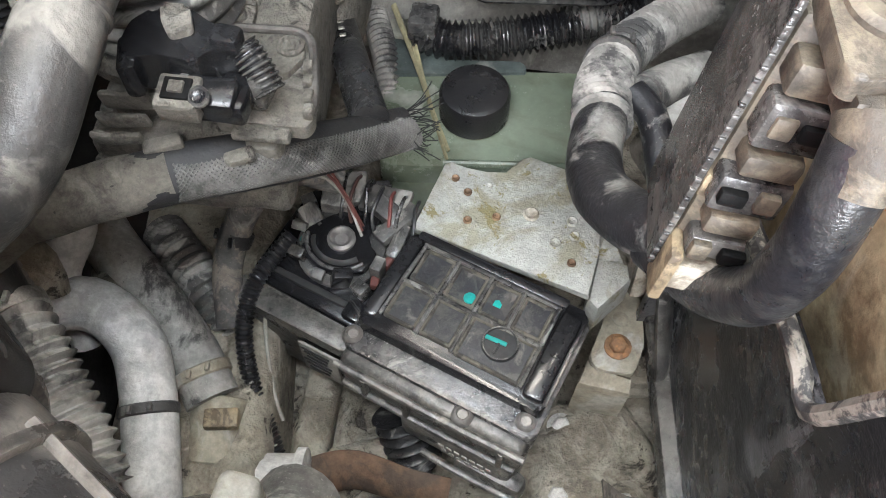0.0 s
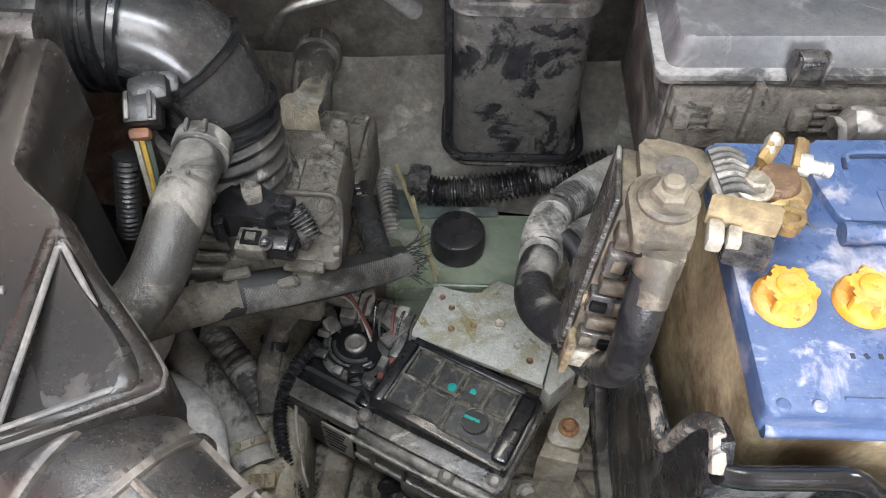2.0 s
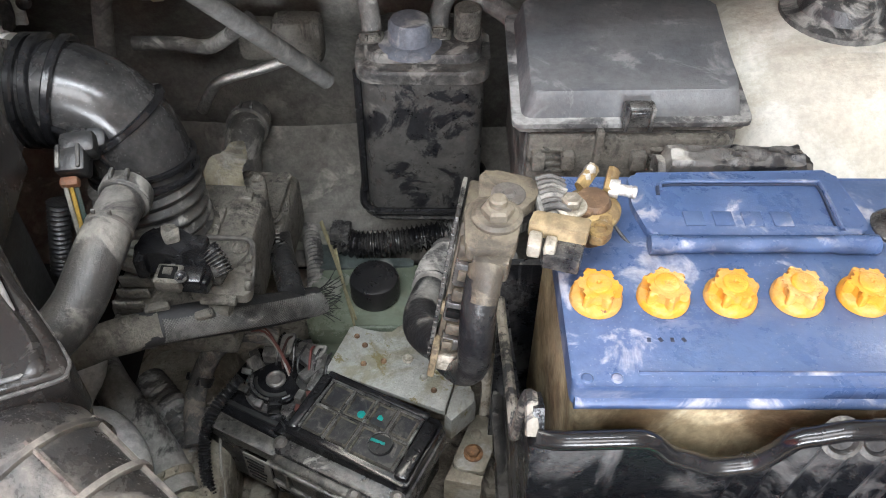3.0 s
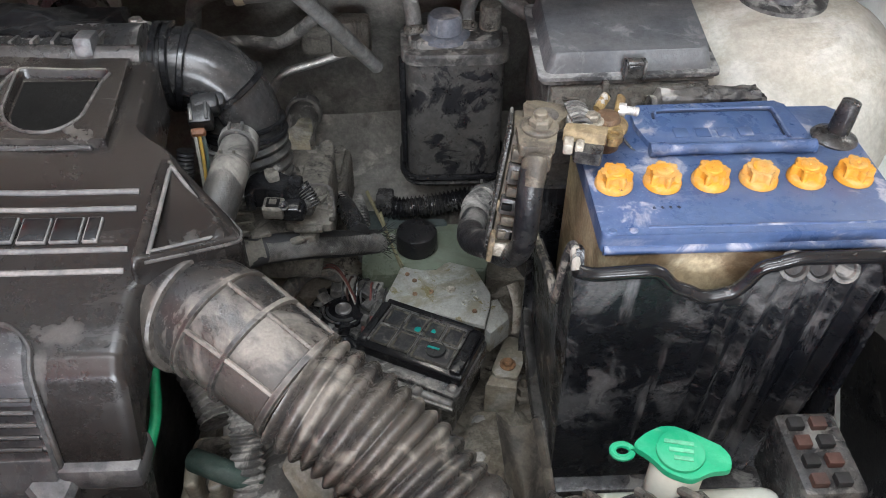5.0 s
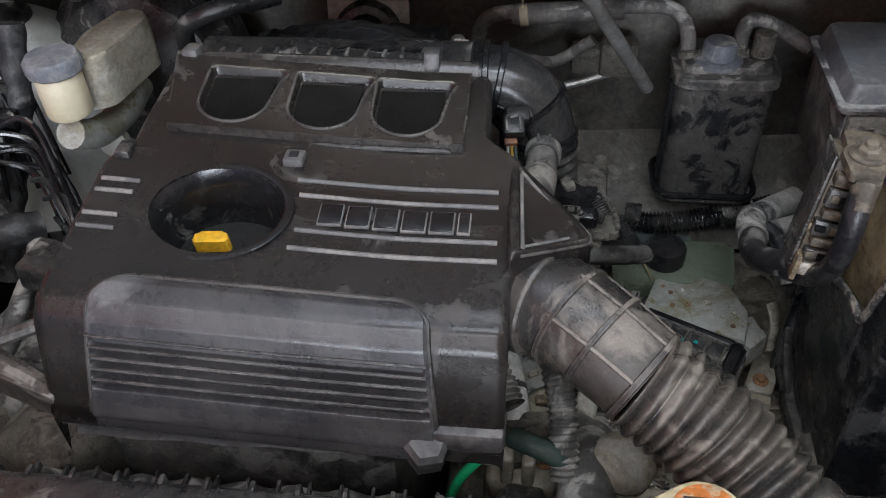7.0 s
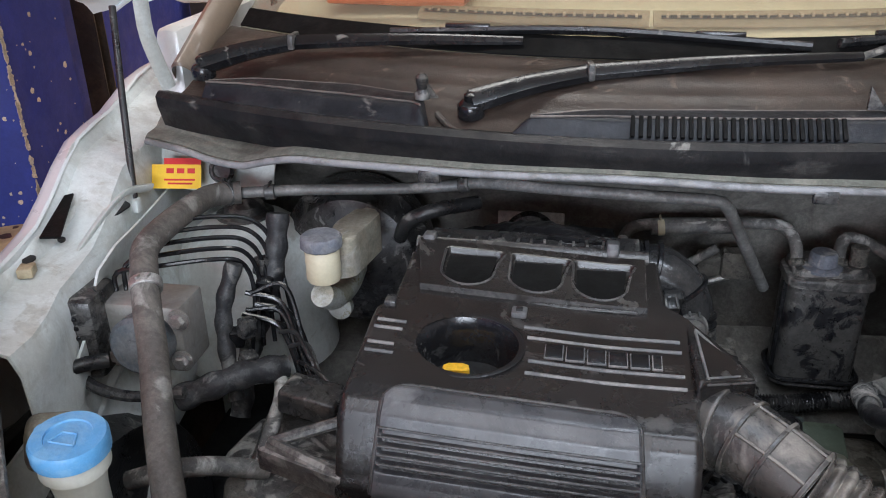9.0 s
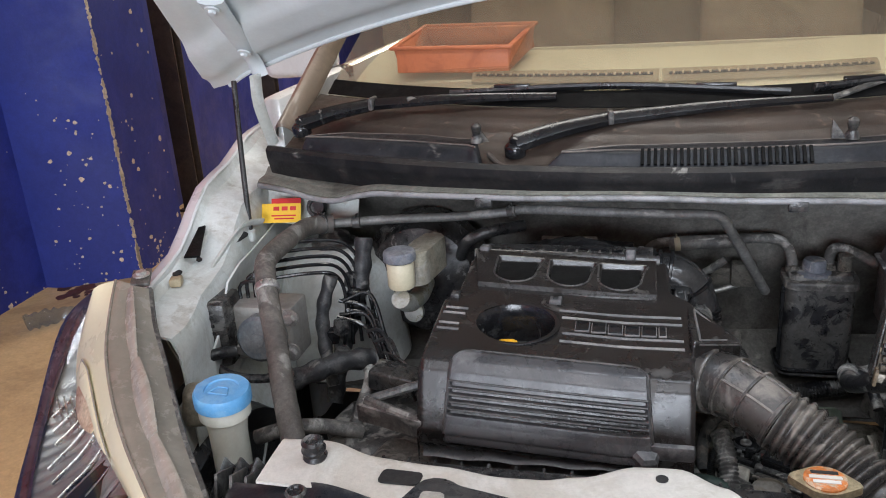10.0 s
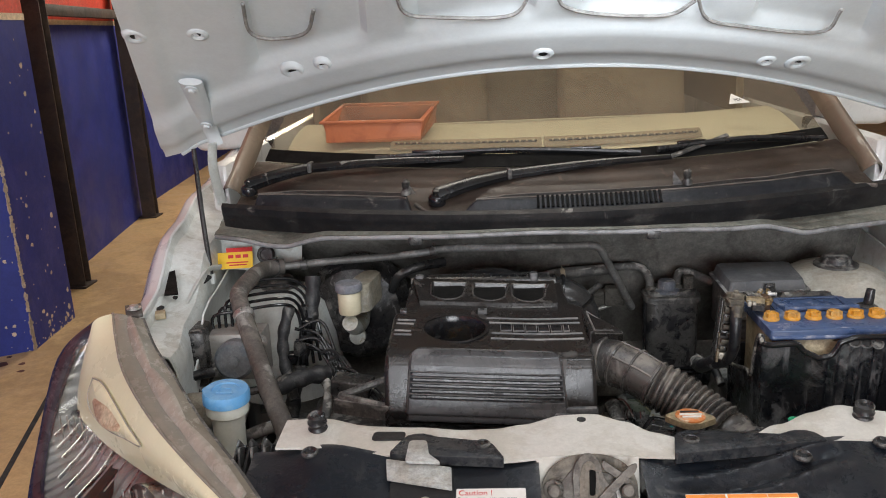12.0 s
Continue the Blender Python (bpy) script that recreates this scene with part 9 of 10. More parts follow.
        part("ribs", bm, chrome, bowl)
    for k in range(8):
        u = 0.20 + 0.055 * k
        p, q = through_points(C2, u).lerp(through_points(D2, u), 0.06), through_points(C2, u + 0.03).lerp(through_points(D2, u + 0.03), 0.72 - 0.05 * (k % 3))
        lift = V((-0.6, -0.7, 0.2)) * 0.012
        bm = B()
        sweep(bm, [mir(p + lift), mir(p.lerp(q, 0.5) + lift * 0.4), mir(q + lift)], 0.0042, 8, 0.01, 0.35)
        part("chrome_slat", bm, chrome, h, "bright chrome slat")
    def on_cream(u, v, up=0.0):
        p, q = through_points(G, u), through_points(C, u)
        return mir(p.lerp(q, v) + V((-0.6, -0.5, 0.55)).normalized() * (0.018 * math.sin(math.pi * v) + 0.003 + up))
    edge = [(0.30, 0.40), (0.33, 0.62), (0.39, 0.74), (0.48, 0.72), (0.57, 0.58), (0.64, 0.45), (0.56, 0.36), (0.46, 0.29), (0.37, 0.30)]
    def bubble(size, up):
        def f(u, v):
            a, b = through_points([(c[0], c[1], 0) for c in edge + edge[:1]], u)[:2]
            a, b = 0.45 + (a - 0.45) * size * v, 0.52 + (b - 0.52) * size * v
            return on_cream(a, b, up * math.sqrt(max(0.0, 1 - v ** 2.2)) - 0.001)
        return f
    bm = B()
    sheet(bm, bubble(1.0, 0.007), 40, 10, 0.002)
    side = part("side_lamp", bm, lamp_cream, h, "cream teardrop side lamp bulge")
    bm = B()
    sweep(bm, [on_cream(*edge[k % 9], 0.0008) for k in range(10)], 0.0011, 6, 0.004)
    part("bulge_rim", bm, guide_mat, side)
    bm = B()
    a0 = [on_cream(u, v, 0.0065) for u, v in ((0.395, 0.52), (0.475, 0.50), (0.55, 0.49))]
    sweep(bm, a0, lambda q, d: 0.018 * math.sin(math.pi * (0.06 + 0.88 * q)) + 0.001, 16, 0.004, 0.2, up=(-0.6, -0.5, 0.55))
    part("amber_lamp", bm, amber, side, "faded amber side lamp")
    bm = B()
    sweep(bm, [mir(through_points(I, k / 12)) + V((0.006 * -s * -1, 0.004, -0.008)) for k in range(13)], 0.011, 8, 0.012, 0.7)
    part("rear_rim", bm, plastic_dusty, h)
    for k in (0.25, 0.5, 0.72, 0.9):
        p = mir(through_points(I, k))
        bm = B()
        box(bm, p + V((s * -0.018 * -1, 0.010, -0.022)), (0.032, 0.018, 0.024), 0.004, (0, 0, 40 * s))
        part("fixing_tab", bm, plastic_dusty, h)
    # dark bumper and wing edge outside the lamp
    O = [(-0.885, 0.290, 0.810), (-0.962, 0.262, 0.740), (-0.972, 0.160, 0.600), (-0.945, 0.045, 0.520), (-0.86, -0.10, 0.46), (-0.70, -0.24, 0.43)]
    D3 = [V(p) + V((0.004, 0.006, 0.0)) for p in C[:1]] + [V(p) + V((0.004, 0.006, 0.0)) for p in D[:-1]]
    bm = B()
    def f(u, v):
        p, q = through_points(O, u), through_points(D3, u)
        return mir(p.lerp(q, v) + V((-0.5, -0.4, 0.5)) * 0.012 * math.sin(math.pi * v))
    sheet(bm, f, 30, 6, 0.003)
    part("dark_surround", bm, dark_gloss, h)


lamp_grey = surface("hazed_lens", rgb(0.29, 0.262, 0.215), rgb(0.22, 0.198, 0.16), 0.10, patch=11, coat=0.6, bump=0.0, tone=0.05, sharp=0.2)
guide_mat = surface("pale_light_guide", rgb(0.40, 0.37, 0.315), rgb(0.30, 0.275, 0.23), 0.12, patch=16, coat=0.5, bump=0.0, tone=0.05, sharp=0.2)
lamp_inner = surface("lamp_inner", rgb(0.42, 0.42, 0.43), rgb(0.22, 0.22, 0.225), 0.25, rough2=0.40, metal=0.5, patch=4, bump=0.0, tone=0.05, sharp=0.2)
amber = surface("faded_amber", rgb(0.40, 0.25, 0.15), rgb(0.58, 0.46, 0.31), 0.25, patch=20, coat=0.5, bump=0.0)
dark_gloss = surface("dark_gloss", rgb(0.03, 0.026, 0.035), rgb(0.05, 0.04, 0.05), 0.15, coat=0.5, bump=0.0)
build_headlamp(-1)
build_headlamp(1)


def build_washer():
    w = thing("washer_filler", "milky washer bottle neck with a blue cap", "washer bottle", (-0.584, 0.105, 0.50))
    bm = B()
    lathe(bm, [(0.026, -0.19), (0.027, -0.06), (0.030, -0.035), (0.036, -0.03), (0.036, -0.012), (0.033, -0.008)], pose(-0.586, 0.105, 0.733, 4, 3, 0), 32)
    part("neck", bm, washer_tank, w)
    bm = B()
    lathe(bm, [(0.036, -0.012), (0.0395, -0.010), (0.0395, 0.006), (0.037, 0.010), (0.024, 0.0105), (0.0235, 0.008), (0.010, 0.0085)], pose(-0.586, 0.105, 0.733, 4, 3, 0), 40)
    cap = part("cap", bm, blue_cap, w, "sky-blue snap cap")
    bm = B()
    m = pose(-0.586, 0.105, 0.733, 4, 3, 0)
    for a, b in (((-0.014, -0.012), (0.014, -0.012)), ((-0.014, -0.012), (-0.008, 0.004)), ((0.014, -0.012), (0.008, 0.004)), ((-0.008, 0.004), (0.008, 0.004))):
        sweep(bm, [m @ V((*a, 0.0095)), m @ V((*b, 0.0095))], 0.0012, 6, 0.01)
    part("embossed_mark", bm, blue_cap, cap)
    bm = B()
    box(bm, (-0.62, 0.115, 0.735), (0.02, 0.012, 0.012), 0.003)
    part("hinge", bm, blue_cap, w)


build_washer()


def build_brakes():
    a = thing("brake_unit", "alloy brake control block with a round motor", "brake unit", (-0.66, 0.40, 0.60))
    bm = B()
    box(bm, (-0.655, 0.405, 0.690), (0.115, 0.07, 0.10), 0.006)
    part("block", bm, brake_alloy, a)
    bm = B()
    lathe(bm, [(0.040, 0), (0.040, 0.03), (0.034, 0.036), (0.012, 0.037), (0.012, 0.041), (0.004, 0.042)], axis_pose((-0.648, 0.372, 0.692), (-0.648, 0.30, 0.700)), 32)
    part("motor", bm, motor_mat, a, "round grey pump motor")
    bm = B()
    box(bm, (-0.728, 0.372, 0.700), (0.050, 0.080, 0.120), 0.012, (0, 0, 6))
    part("plug", bm, plastic, a)
    for i in range(6):
        bm = B()
        box(bm, (-0.738, 0.334, 0.665 + 0.014 * i), (0.034, 0.012, 0.006), 0.002, (0, 0, 6))
        part("plug_rib", bm, plastic_clean, a)
    bm = B()
    sweep(bm, [(-0.735, 0.34, 0.745), (-0.735, 0.325, 0.70), (-0.72, 0.32, 0.65), (-0.66, 0.315, 0.635), (-0.58, 0.32, 0.645)], 0.008, 8, 0.01)
    part("frame", bm, plastic, a)
    for x, z in ((-0.695, 0.665), (-0.602, 0.662), (-0.598, 0.725)):
        bolt(a, (x, 0.368, z), 0.010, 0.012, steel, (90, 0, 0))
    for i in range(5):
        y = 0.40 + 0.014 * i
        z = 0.765 + 0.010 * i
        hose([(-0.705 + 0.012 * i, 0.405 + 0.004 * i, 0.735), (-0.703 + 0.012 * i, 0.41 + 0.006 * i, z), (-0.66, y + 0.02, z + 0.006), (-0.585 - 0.004 * i, y + 0.06, z + 0.004), (-0.555, y + 0.085, z - 0.012), (-0.545 + 0.004 * i, y + 0.09, z - 0.06), (-0.55 + 0.012 * i, y + 0.07, 0.62)], 0.0034, plastic_clean, "thin black brake pipe bent over the brake unit", "pipe", "brake_pipe", 8, group="brake pipes")
    l = thing("wiring_loom", "dark taped wiring loom beside the brake unit", "loom", (-0.53, 0.52, 0.55))
    for pts, r in (([(-0.525, 0.56, 0.80), (-0.528, 0.54, 0.74), (-0.54, 0.52, 0.68), (-0.565, 0.49, 0.60), (-0.57, 0.44, 0.52)], 0.016), ([(-0.56, 0.47, 0.76), (-0.575, 0.45, 0.70), (-0.57, 0.43, 0.64), (-0.55, 0.40, 0.58)], 0.012), ([(-0.60, 0.34, 0.62), (-0.56, 0.35, 0.635), (-0.52, 0.38, 0.64), (-0.48, 0.42, 0.63)], 0.018)):
        bm = B()
        sweep(bm, pts, lambda q, d, r=r: r * (1 + 0.1 * math.sin(d * 160)), 12, 0.006)
        part("loom_branch", bm, taped_black, l)
    for i in range(7):
        rng = random.Random(i)
        p = V((-0.56 + 0.02 * rng.random(), 0.46 + 0.03 * rng.random(), 0.66 + 0.06 * rng.random()))
        hose([p, p + V((0.05, 0.01, -0.03 + 0.04 * rng.random())), p + V((0.09, -0.03, -0.08)), p + V((0.10 + 0.05 * rng.random(), -0.06, -0.13))], 0.0038, plastic_clean, "thin black wire hanging from the loom", "wire", "loose_wire", 8, group="loose wires")
    for i in range(5):
        rng = random.Random(20 + i)
        bm = B()
        c = (-0.565 + 0.03 * rng.random(), 0.425 + 0.03 * i * rng.random(), 0.63 + 0.025 * i)
        box(bm, c, (0.024, 0.02, 0.028), 0.004, (20 * rng.random(), 10, 60 * rng.random()))
        solo("loom_plug", bm, plastic_clean if i % 2 else plastic, "black plug clipped in the wiring", "plug", c, group="loom plugs")
    m = thing("master_cylinder", "brake master cylinder with a cream fluid tank", "master cylinder", (-0.43, 0.52, 0.64))
    bm = B()
    lathe(bm, [(0.022, 0), (0.024, 0.004), (0.024, 0.045), (0.022, 0.05)], pose(-0.432, 0.475, 0.742), 28)
    part("filler_tank", bm, cream_tank, m, "cream translucent fluid tank")
    bm = B()
    lathe(bm, [(0.027, 0), (0.029, 0.002), (0.029, 0.014), (0.026, 0.018), (0.010, 0.019)], pose(-0.432, 0.475, 0.791), 12)
    part("cap", bm, grey_cap, m, "grey-blue ribbed cap")
    bm = B()
    prism(bm, round_poly([(-0.43, 0.485), (-0.395, 0.50), (-0.378, 0.60), (-0.415, 0.615), (-0.435, 0.55)], 0.012), 0.735, 0.795, None, 0.006)
    part("rear_tank", bm, mount_mat, m)
    bm = B()
    sweep(bm, [(-0.432, 0.46, 0.725), (-0.428, 0.50, 0.70), (-0.425, 0.56, 0.69), (-0.43, 0.62, 0.69)], 0.017, 16, 0.01)
    part("cylinder", bm, alloy, m)
    bm = B()
    lathe(bm, [(0.018, 0), (0.018, 0.012), (0.012, 0.014)], axis_pose((-0.430, 0.535, 0.668), (-0.430, 0.50, 0.672)), 20)
    part("port_cap", bm, alloy, m)
    b = thing("brake_booster", "large black brake booster drum on the firewall", "booster", (-0.47, 0.70, 0.55))
    bm = B()
    lathe(bm, [(0.125, 0), (0.128, 0.02), (0.128, 0.05), (0.118, 0.06), (0.105, 0.085), (0.05, 0.10), (0.03, 0.10)], axis_pose((-0.455, 0.76, 0.67), (-0.455, 0.60, 0.675)), 48)
    part("drum", bm, plastic, b)
    bm = B()
    sweep(bm, [(-0.36, 0.63, 0.74), (-0.34, 0.60, 0.78), (-0.30, 0.60, 0.80), (-0.24, 0.64, 0.80)], 0.011, 12, 0.01)
    part("vacuum_hose", bm, rubber, b)
    h = hose([(-0.600, 0.606, 0.811), (-0.628, 0.590, 0.813), (-0.640, 0.55, 0.817), (-0.642, 0.46, 0.820), (-0.640, 0.395, 0.817), (-0.628, 0.36, 0.806), (-0.600, 0.305, 0.772), (-0.572, 0.256, 0.737), (-0.535, 0.185, 0.698), (-0.495, 0.116, 0.660), (-0.475, 0.08, 0.62)], 0.0175, hose_brown, "thick grey-brown air conditioning hose", "hose", "air_con_hose", 18)
    clamp(h, (-0.615, 0.335, 0.791), (-0.600, 0.305, 0.772), 0.0205, steel, 0.014)
    clamp(h, (-0.618, 0.598, 0.812), (-0.64, 0.55, 0.817), 0.0195, plastic, 0.012)
    # caution label and grommet on the plenum side
    lb = thing("warning_sticker", "yellow sticker with a red heading on the bay's rear panel", "sticker", (-0.72, 0.655, 0.80))
    m2 = pose(-0.722, 0.640, 0.824, 66, 0, 6)
    bm = B()
    prism(bm, round_poly([(-0.042, -0.024), (0.042, -0.024), (0.042, 0.014), (-0.042, 0.014)], 0.003), 0, 0.0012, m2)
    part("yellow_field", bm, label_yellow, lb)
    bm = B()
    prism(bm, [(-0.018, 0.014), (0.042, 0.014), (0.042, 0.024), (-0.018, 0.024)], 0, 0.0012, m2)
    part("red_heading", bm, red_ink, lb)
    for k, (x, y, w_, hh) in enumerate(((-0.014, 0.004, 0.012, 0.008), (0.003, 0.004, 0.012, 0.008), (0.02, 0.004, 0.012, 0.008), (-0.018, -0.010, 0.05, 0.003), (-0.012, -0.016, 0.04, 0.003))):
        bm = B()
        prism(bm, [(x, y - hh / 2), (x + w_, y - hh / 2), (x + w_, y + hh / 2), (x, y + hh / 2)], 0.0012, 0.0016, m2)
        part("print_bar", bm, red_ink, lb)
    bm = B()
    lathe(bm, [(0.021, 0), (0.021, 0.004), (0.017, 0.009), (0.013, 0.009), (0.012, 0.005), (0.004, 0.005)], axis_pose((-0.653, 0.662, 0.825), (-0.653, 0.60, 0.845)), 24)
    solo("grommet", bm, rubber, "round black rubber grommet", "grommet", (-0.653, 0.662, 0.81))
    # rear panel that carries them
    p = thing("side_panel", "dusty white stamped panel in the bay's corner", "panel", (-0.74, 0.6, 0.70))
    bm = B()
    sheet(bm, lambda u, v: (-0.775 + 0.20 * u, 0.650 + 0.02 * u + 0.035 * v, 0.79 + 0.068 * v + 0.004 * math.sin(u * 9)), 16, 8, V((0, 0.004, 0)))
    part("rear_face", bm, bay_white, p)
    bm = B()
    def crumple(u, v):
        x = -0.80 + 0.075 * u
        y = 0.27 + 0.33 * v
        return (x, y, 0.795 - 0.20 * u + 0.05 * v - 0.02 * math.sin(v * 9) * u + 0.012 * noise.noise(V((u * 4, v * 7, 1))))
    sheet(bm, crumple, 20, 30, V((0.004, 0, -0.003)))
    part("flange", bm, bay_white, p)
    # dark plates laid on the panel paint the shade of cut-outs
    for c, s_, r in (((-0.772, 0.50, 0.800), (0.05, 0.085, 0.004), -18), ((-0.79, 0.36, 0.79), (0.012, 0.018, 0.004), -10), ((-0.782, 0.42, 0.792), (0.010, 0.010, 0.004), -10)):
        bm = B()
        prism(bm, round_poly([(-s_[0] / 2, -s_[1] / 2), (s_[0] / 2, -s_[1] / 2), (s_[0] / 2.6, s_[1] / 2), (-s_[0] / 3, s_[1] / 2.2)], 0.006), 0, 0.003, pose(c[0], c[1], c[2] + 0.012, 8, 20, r))
        part("opening", bm, dark, p, "dark plate standing in for a cut-out in the panel")
    bm = B()
    sweep(bm, [(-0.745, 0.60, 0.815), (-0.755, 0.54, 0.825), (-0.76, 0.45, 0.80), (-0.765, 0.38, 0.76), (-0.76, 0.34, 0.70)], 0.009, 10, 0.01, 0.5)
    part("stiffener", bm, bay_white, p)
    bm = B()
    box(bm, (-0.785, 0.345, 0.795), (0.02, 0.024, 0.014), 0.003, (0, 0, 20))
    part("cream_clip", bm, cream_case, p)
    bm = B()
    box(bm, (-0.812, 0.292, 0.822), (0.03, 0.05, 0.008), 0.002, (8, 0, 25))
    part("lamp_bracket", bm, alloy_dark, p)
    bolt(p, (-0.812, 0.294, 0.826), 0.009, 0.008, steel)
    # black plate paints the dark gap between wing and panel
    for pts, z in (([(-0.792, 0.391), (-0.818, 0.495), (-0.808, 0.502), (-0.764, 0.395)], 0.842),):
        bm = B()
        lo = [bm.verts.new((x, y, 0.800 + 0.17 * (y - 0.39) + 0.018)) for x, y in pts]
        hi = [bm.verts.new((v.co.x, v.co.y, v.co.z + 0.003)) for v in lo]
        bm.faces.new(lo[::-1])
        bm.faces.new(hi)
        for i in range(4):
            bm.faces.new((lo[i], lo[(i + 1) % 4], hi[(i + 1) % 4], hi[i]))
        part("wing_cutout", bm, void_black, p, "black triangular plate standing in for a gap in the wing flange")
    for x, y, z in ((-0.758, 0.33, 0.745), (-0.752, 0.42, 0.735), (-0.748, 0.53, 0.76)):
        bm = B()
        lathe(bm, [(0.008, 0), (0.008, 0.002), (0.005, 0.0025)], axis_pose((x, y, z), (x + 0.03, y, z + 0.012)), 16)
        part("panel_hole", bm, void_black, p)
    # stub hose with a rusty end
    hs = thing("stub_hose", "short black hose with a rusty end", "hose", (-0.73, 0.27, 0.66))
    bm = B()
    sweep(bm, [(-0.69, 0.335, 0.675), (-0.72, 0.31, 0.678), (-0.745, 0.29, 0.665)], 0.010, 12, 0.008)
    part("hose", bm, rubber, hs)
    bm = B()
    rod(bm, (-0.742, 0.293, 0.667), (-0.752, 0.284, 0.655), 0.011)
    part("end", bm, rust, hs)
    # dust-tan bracket and ribbed duct behind the lamp
    bm = B()
    box(bm, (-0.665, 0.175, 0.67), (0.06, 0.05, 0.06), 0.015, (0, 10, 30), 3)
    solo("tan_boot", bm, mount_mat, "dusty tan rubber boot behind the lamp", "boot", (-0.665, 0.175, 0.64))
    ch = thing("intake_chute", "black ribbed plastic chute beside the radiator support", "chute", (-0.50, -0.01, 0.62))
    bm = B()
    sheet(bm, lambda u, v: (-0.545 + 0.085 * u, 0.02 - 0.10 * v + 0.01 * u, 0.688 - 0.05 * v + 0.006 * math.cos(u * 25)), 30, 10, 0.006)
    part("shell", bm, plastic, ch)
    for i in range(4):
        bm = B()
        box(bm, (-0.53 + 0.02 * i, -0.015, 0.682), (0.004, 0.06, 0.03), 0.001, (-26, 0, 10))
        part("fin", bm, plastic_dusty, ch)


brake_alloy = surface("dull_brake_alloy", rgb(0.40, 0.39, 0.37), rgb(0.31, 0.30, 0.275), 0.34, metal=0.5, patch=12, tone=0.2, bump=0.06, dust=rgb(0.36, 0.33, 0.27), dusty=0.25, edge=0.5)
motor_mat = surface("grey_motor", rgb(0.11, 0.125, 0.14), rgb(0.15, 0.155, 0.16), 0.4, patch=16, dust=DUST, dusty=0.3)
taped_black = surface("black_tape", rgb(0.018, 0.018, 0.02), rgb(0.05, 0.05, 0.05), 0.45, patch=40, dust=DUST, dusty=0.25)
hose_brown = surface("grey_brown_hose", rgb(0.085, 0.075, 0.066), rgb(0.13, 0.115, 0.10), 0.6, patch=10, dust=DUST, dusty=0.35)
build_brakes()


# ---- front of the bay ----
def build_front():
    l = thing("bonnet_latch", "dusty steel bonnet latch bolted to the support", "latch", (0.0, -0.09, 0.60))
    M = pose(0.0, -0.112, 0.668, 70, 0, 0)
    def lp(name, pts, z0, z1, mat, b=0.001, r=0.004):
        bm = B()
        prism(bm, round_poly(pts, r), z0, z1, M, b)
        return part(name, bm, mat, l)
    # dusty plate, darkened to stand for the shaded recess under the arch
    lp("recess", [(-0.070, -0.10), (0.066, -0.10), (0.066, 0.020), (0.050, 0.044), (0.020, 0.056), (-0.025, 0.056), (-0.055, 0.040), (-0.070, 0.016)], -0.003, 0.002, latch_back, 0.001, 0.016)
    lp("base_plate", [(-0.045, -0.060), (0.040, -0.060), (0.046, 0.004), (0.030, 0.028), (-0.022, 0.040), (-0.048, 0.010)], 0.0, 0.006, latch_mat)
    lp("arch_plate", [(-0.024, -0.055), (-0.026, 0.034), (-0.017, 0.056), (0.000, 0.060), (0.012, 0.050), (0.016, 0.026), (0.034, 0.004), (0.038, -0.050)], 0.007, 0.016, latch_mat, 0.003, 0.010)
    lp("arch_face", [(-0.016, -0.048), (-0.017, 0.030), (-0.011, 0.046), (0.000, 0.050), (0.006, 0.042), (0.008, 0.020), (0.024, -0.002), (0.028, -0.046)], 0.016, 0.0175, latch_back, 0.0006, 0.006)
    lp("slot", [(-0.004, 0.002), (0.004, 0.002), (0.006, 0.036), (-0.003, 0.038)], 0.0172, 0.0186, void_black, 0, 0.003)
    lp("slot_edge", [(0.005, 0.004), (0.009, 0.006), (0.010, 0.034), (0.006, 0.034)], 0.0172, 0.0195, latch_mat, 0.0008, 0.002)
    lp("claw", [(0.004, -0.022), (0.040, 0.016), (0.060, 0.034), (0.064, 0.046), (0.054, 0.044), (0.026, 0.018), (-0.002, -0.010)], 0.018, 0.023, latch_mat, 0.0015)
    lp("lever", [(0.016, 0.050), (0.046, 0.030), (0.054, 0.020), (0.048, 0.016), (0.014, 0.040)], 0.012, 0.019, latch_mat, 0.0015)
    lp("lower_web", [(-0.040, -0.060), (0.044, -0.062), (0.044, -0.075), (-0.042, -0.074)], 0.004, 0.014, latch_mat, 0.002)
    bm = B()
    sweep(bm, [M @ V((-0.046 + 0.0055 * math.cos(1.1 * k), -0.020 + 0.0016 * k, 0.012 + 0.0055 * math.sin(1.1 * k))) for k in range(30)], 0.0011, 6, 0.002)
    part("spring", bm, latch_mat, l, "coiled return spring")
    for x, y in ((-0.053, 0.008), (0.050, 0.008), (0.004, -0.030)):
        bm = B()
        lathe(bm, [(0.0145, 0.002), (0.0145, 0.006), (0.0100, 0.009), (0.0095, 0.018), (0.007, 0.020)], M @ pose(x, y, 0.003 if abs(x) > 0.01 else 0.012), 14)
        part("bolt", bm, latch_mat, l, smooth=25)
    bm = B()
    sweep(bm, [M @ V((0.034, 0.01, 0.016)), M @ V((0.042, -0.03, 0.02)), M @ V((0.046, -0.08, 0.022))], 0.0035, 8, 0.01)
    part("release_rod", bm, steel, l)
    bm = B()
    box(bm, (0.0, -0.165, 0.575), (0.14, 0.06, 0.02), 0.004, (10, 0, 0))
    part("lower_rail", bm, tarmac_black, l)
    # radiator cap
    r = thing("pressure_filler", "pressed steel coolant filler cap with an orange and white label", "radiator filler", (0.185, 0.088, 0.642))
    bm = B()
